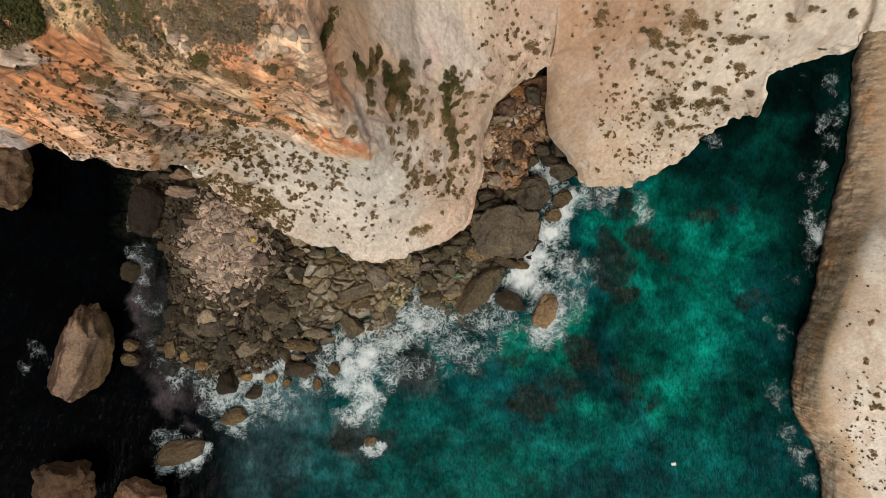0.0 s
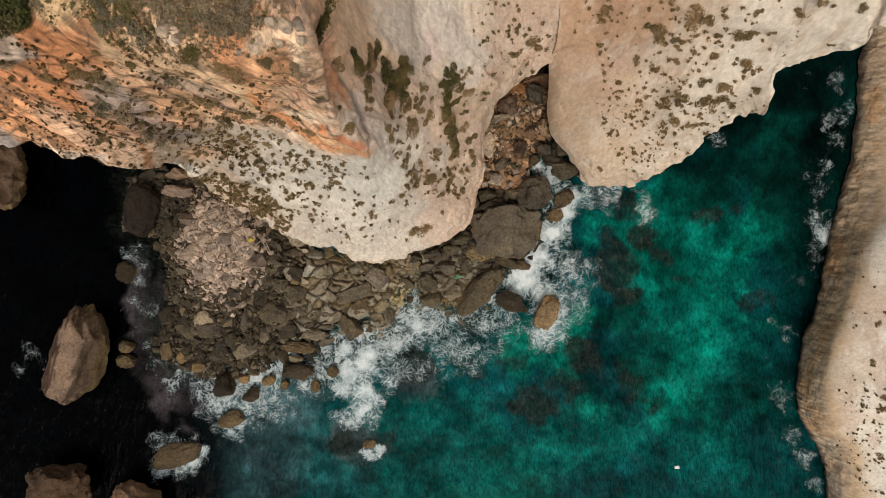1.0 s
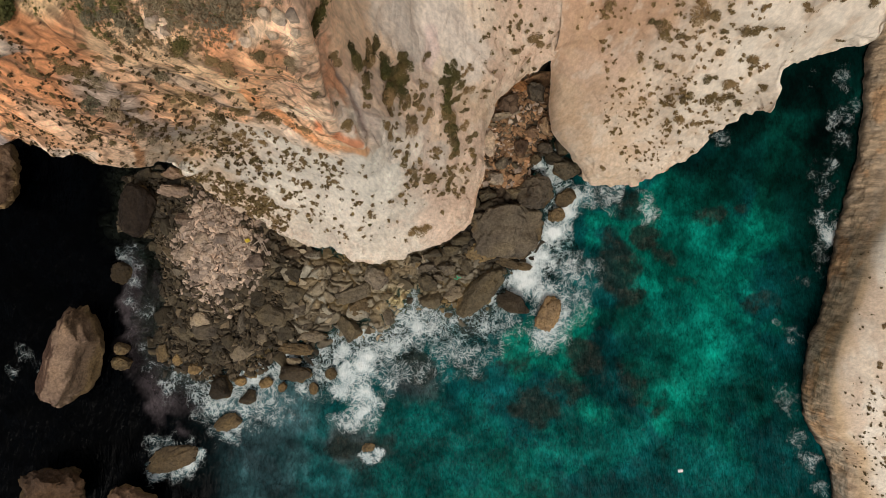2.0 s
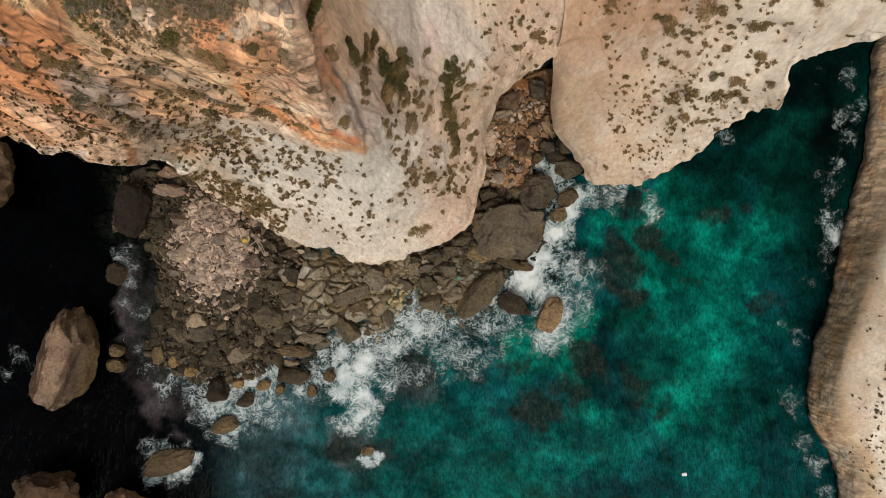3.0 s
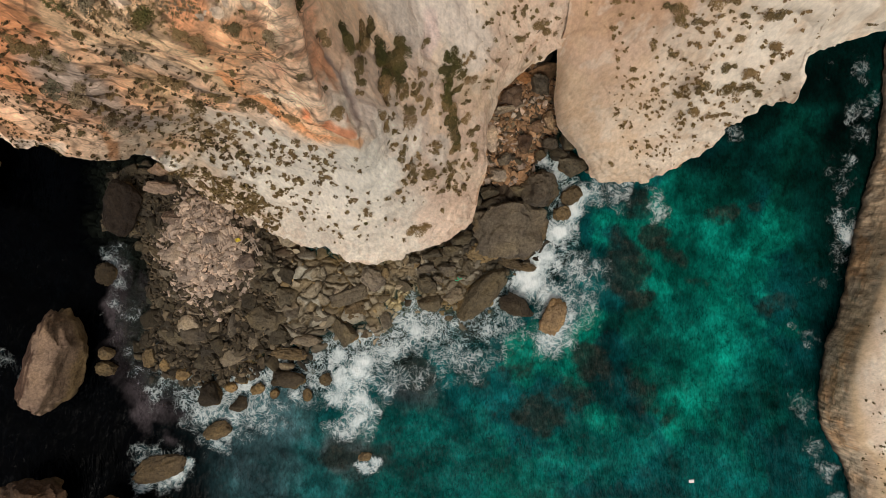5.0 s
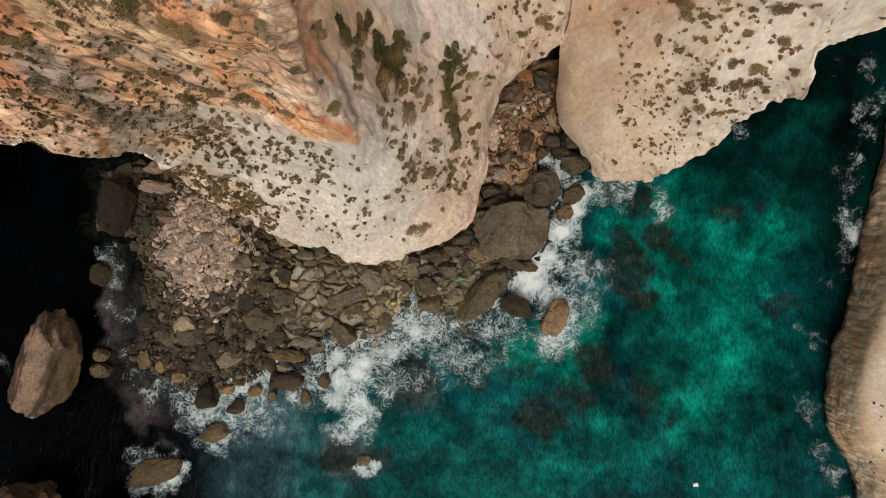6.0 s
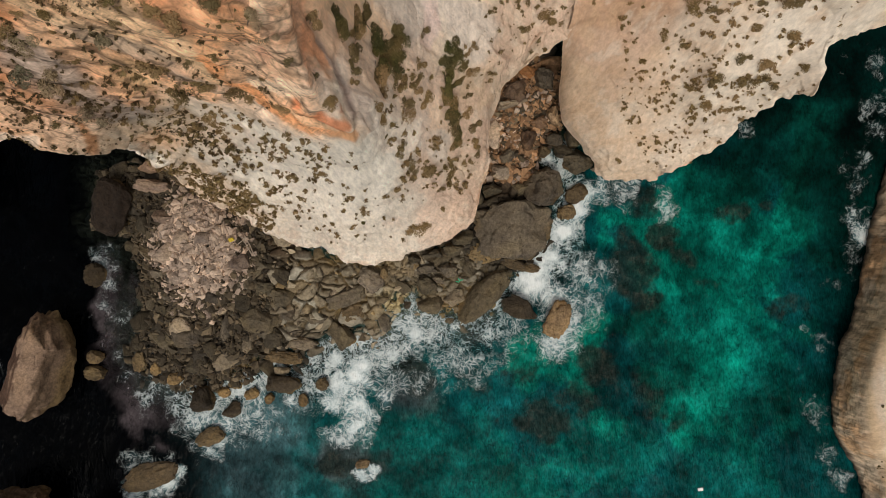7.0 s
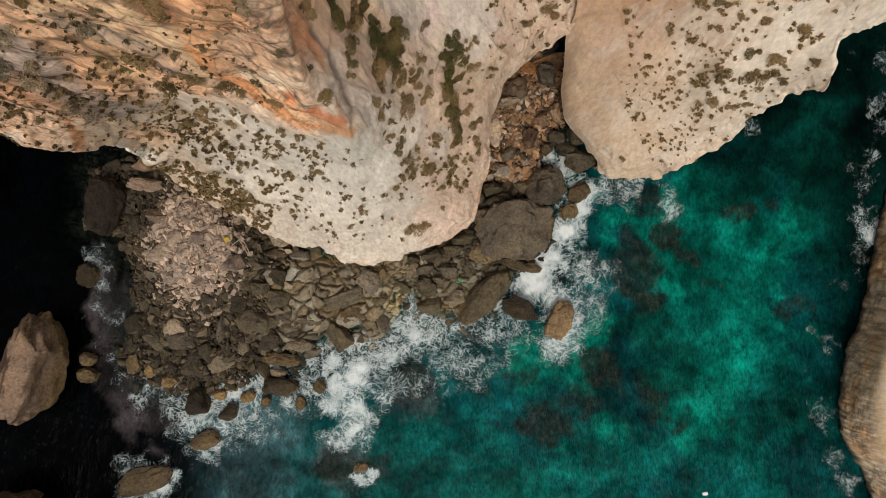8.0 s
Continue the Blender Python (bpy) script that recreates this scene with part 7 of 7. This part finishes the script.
tussocks('cliff_scrub_tufts', 0, [
    (-18.8, 6.7, 35.7, 2.1, 150, 0.22),
    (-21.9, 6.6, 36.4, 2.1, 210, 0.17),
    (-23.8, 7.5, 37.2, 2.0, 154, 0.16),
    (-16.7, 8.2, 39.9, 2.2, 130, 0.20),
    (-13.4, 8.4, 40.3, 2.2, 100, 0.21),
    (-19.1, 8.4, 41.4, 2.1, 90, 0.19),
    (-19.8, 9.0, 42.6, 1.7, 60, 0.21),
    (-12.7, 8.4, 45.6, 1.8, 90, 0.17),
    (-16.6, 7.7, 33.9, 2.2, 110, 0.26),
    (-16.4, 7.8, 27.0, 2.1, 80, 0.31),
    (-15.4, 6.9, 23.6, 2.3, 70, 0.31),
    (-21.9, 8.8, 41.1, 1.8, 70, 0.15),
    (-9.9, 7.8, 38.6, 1.9, 60, 0.20),
], DARK_SCRUB, 'small very dark tufts of scrub on the orange cliff')
tussocks('spur_tussocks', 1, [
    (16.5, 17.2, 21.7, 3.3, 58, 0.34),
    (17.4, 14.1, 16.9, 3.1, 58, 0.35),
    (19.1, 11.1, 13.0, 2.8, 43, 0.35),
    (21.3, 11.8, 17.6, 3.1, 58, 0.37),
    (19.2, 15.0, 20.8, 2.9, 50, 0.35),
    (22.4, 13.7, 22.2, 2.8, 50, 0.34),
    (24.6, 11.4, 19.5, 2.0, 29, 0.33),
    (19.3, 9.0, 10.7, 1.7, 40, 0.25),
    (19.5, 17.0, 25.0, 3.6, 43, 0.32),
    (22.9, 16.2, 26.2, 2.6, 29, 0.29),
    (25.1, 16.3, 29.4, 2.4, 11, 0.29),
    (16.6, 13.0, 14.5, 2.2, 25, 0.27),
    (23.4, 10.6, 16.2, 2.1, 40, 0.26),
    (12.9, 20.0, 20.5, 1.9, 14, 0.35),
    (20.6, 9.3, 11.9, 2.0, 35, 0.25),
], MAQUIS, 'small brown tufts of scrub on the pale spur')
tussocks('headland_tussocks', 2, [
    (44.9, -7.6, 8.9, 2.4, 14, 0.24),
    (44.3, -15.3, 8.6, 2.4, 30, 0.23),
    (45.8, -16.5, 8.8, 2.4, 35, 0.26),
    (46.1, -21.1, 7.2, 3.0, 70, 0.23),
    (47.3, -24.9, 6.8, 2.4, 42, 0.24),
    (45.3, -2.3, 8.8, 2.4, 7, 0.24),
], MAQUIS, 'sparse brown tufts of scrub on the headland')
tussocks('grey_scrub', 0, [
    (-11.7, 9.7, 47.8, 1.7, 260, 0.16),
    (-9.4, 9.8, 48.2, 1.4, 380, 0.16),
    (-8.3, 10.0, 48.1, 1.0, 120, 0.16),
    (-10.6, 11.3, 48.9, 2.6, 260, 0.20),
    (-13.6, 9.5, 46.4, 0.8, 140, 0.13),
    (-6.8, 10.2, 48.1, 0.5, 16, 0.17),
], GREY_LEAF, 'grey dry low scrub covering the cliff top', k=36, leaf=0.17)
tussocks('olive_scrub', 0, [
    (-14.2, 10.4, 46.9, 1.5, 420, 0.17),
    (-12.6, 10.3, 47.6, 1.2, 260, 0.16),
    (-14.8, 11.8, 47.5, 2.0, 300, 0.21),
    (-10.0, 10.1, 48.5, 1.2, 200, 0.16),
    (-8.4, 10.5, 48.3, 1.4, 160, 0.16),
    (-17.2, 10.7, 46.5, 0.8, 50, 0.17),
], OLIVE_LEAF, 'olive green low scrub covering the cliff top', k=36, leaf=0.17)
tussocks('brown_scrub', 0, [
    (-13.5, 9.8, 46.8, 1.5, 200, 0.17),
    (-10.5, 9.2, 48.0, 1.4, 150, 0.15),
    (-9.2, 10.1, 48.3, 1.9, 320, 0.16),
], MAQUIS, 'brown dry low scrub on the cliff rim', k=36, leaf=0.17)

# ---- small things ----
SMALL_WHITE, SMALL_YELLOW, SMALL_GREEN = plain("white_foam_plastic", (0.8, 0.8, 0.78)), plain("yellow_plastic", (0.62, 0.45, 0.03)), plain("green_netting", (0.03, 0.4, 0.2))
DRIFT = plain("bleached_driftwood", (0.4, 0.33, 0.26), 0.9)


def slab_mesh(name, size, bevel, mat, seed, bend=0.1):
    rng_ = random.Random(seed)
    bm = bmesh.new()
    bmesh.ops.create_cube(bm, size=1.0, matrix=Matrix.Diagonal((*size, 1)))
    bmesh.ops.bevel(bm, geom=bm.edges[:], offset=bevel, segments=3, profile=0.7, affect="EDGES")
    for v in bm.verts:
        v.co += noise.noise_vector(v.co * 3 + Vector((seed, 0, 0))) * bend * min(size)
    me = bpy.data.meshes.new(name)
    bm.to_mesh(me)
    bm.free()
    me.materials.append(mat)
    return me


def tube_mesh(name, points, radius, mat):
    bm = bmesh.new()
    for a, b in zip(points, points[1:]):
        a, b = Vector(a), Vector(b)
        bmesh.ops.create_cone(bm, cap_ends=True, segments=8, radius1=radius, radius2=radius * 0.85, depth=(b - a).length * 1.04,
                              matrix=Matrix.Translation((a + b) / 2) @ (b - a).to_track_quat("Z", "Y").to_matrix().to_4x4())
    me = bpy.data.meshes.new(name)
    bm.to_mesh(me)
    bm.free()
    me.materials.append(mat)
    return me


drifting = new("float_box", slab_mesh("float_box", (0.55, 0.36, 0.28), 0.06, SMALL_WHITE, 3))
drifting.matrix_world = pose(27.33, -25.45, 0.00, 4, -3, 8)
tagged(drifting, "small white foam float drifting on the teal sea", "float")


def grounded(x, y, lift=0.0):
    return float(foreshore(np.array([x]), np.array([y]))[0]) + lift


x, y, z = -21.78, 1.04, 2.20
scrap = new("plastic_jug", slab_mesh("plastic_jug", (0.5, 0.38, 0.3), 0.1, SMALL_YELLOW, 5, 0.25))
scrap.matrix_world = pose(x, y, grounded(x, y, 0.55), 10, 20, 30)
tagged(scrap, "yellow washed-up plastic jug lying on the scree", "litter")
x, y, z = 1.65, -3.23, 1.20
net_ = new("net_scrap", tube_mesh("net_scrap", [(-0.35, 0.1, 0), (-0.1, -0.08, 0.05), (0.1, 0.05, 0.04), (0.4, 0.0, 0.0), (0.1, 0.05, 0.06), (-0.05, 0.3, 0.0)], 0.06, SMALL_GREEN))
net_.matrix_world = pose(x, y, grounded(x, y, 1.0), 0, 0, 20)
tagged(net_, "scrap of bright green netting among dark boulders", "litter")
for x, y, z, turn, length in ((-19.92, 0.19, 2.60, 118, 1.9), (-20.30, 0.32, 2.60, 122, 1.6), (-20.82, 0.84, 2.60, 40, 1.3)):
    pole = new("driftwood", tube_mesh("driftwood", [(-length / 2, 0, 0), (-length / 6, 0.04, 0.05), (length / 5, 0.0, 0.06), (length / 2, 0.06, 0.02)], 0.06, DRIFT))
    pole.matrix_world = pose(x, y, grounded(x, y, 0.6), 0, 6, turn)
    tagged(pole, "bleached driftwood pole lying on the scree", "driftwood", "driftwood on the scree")
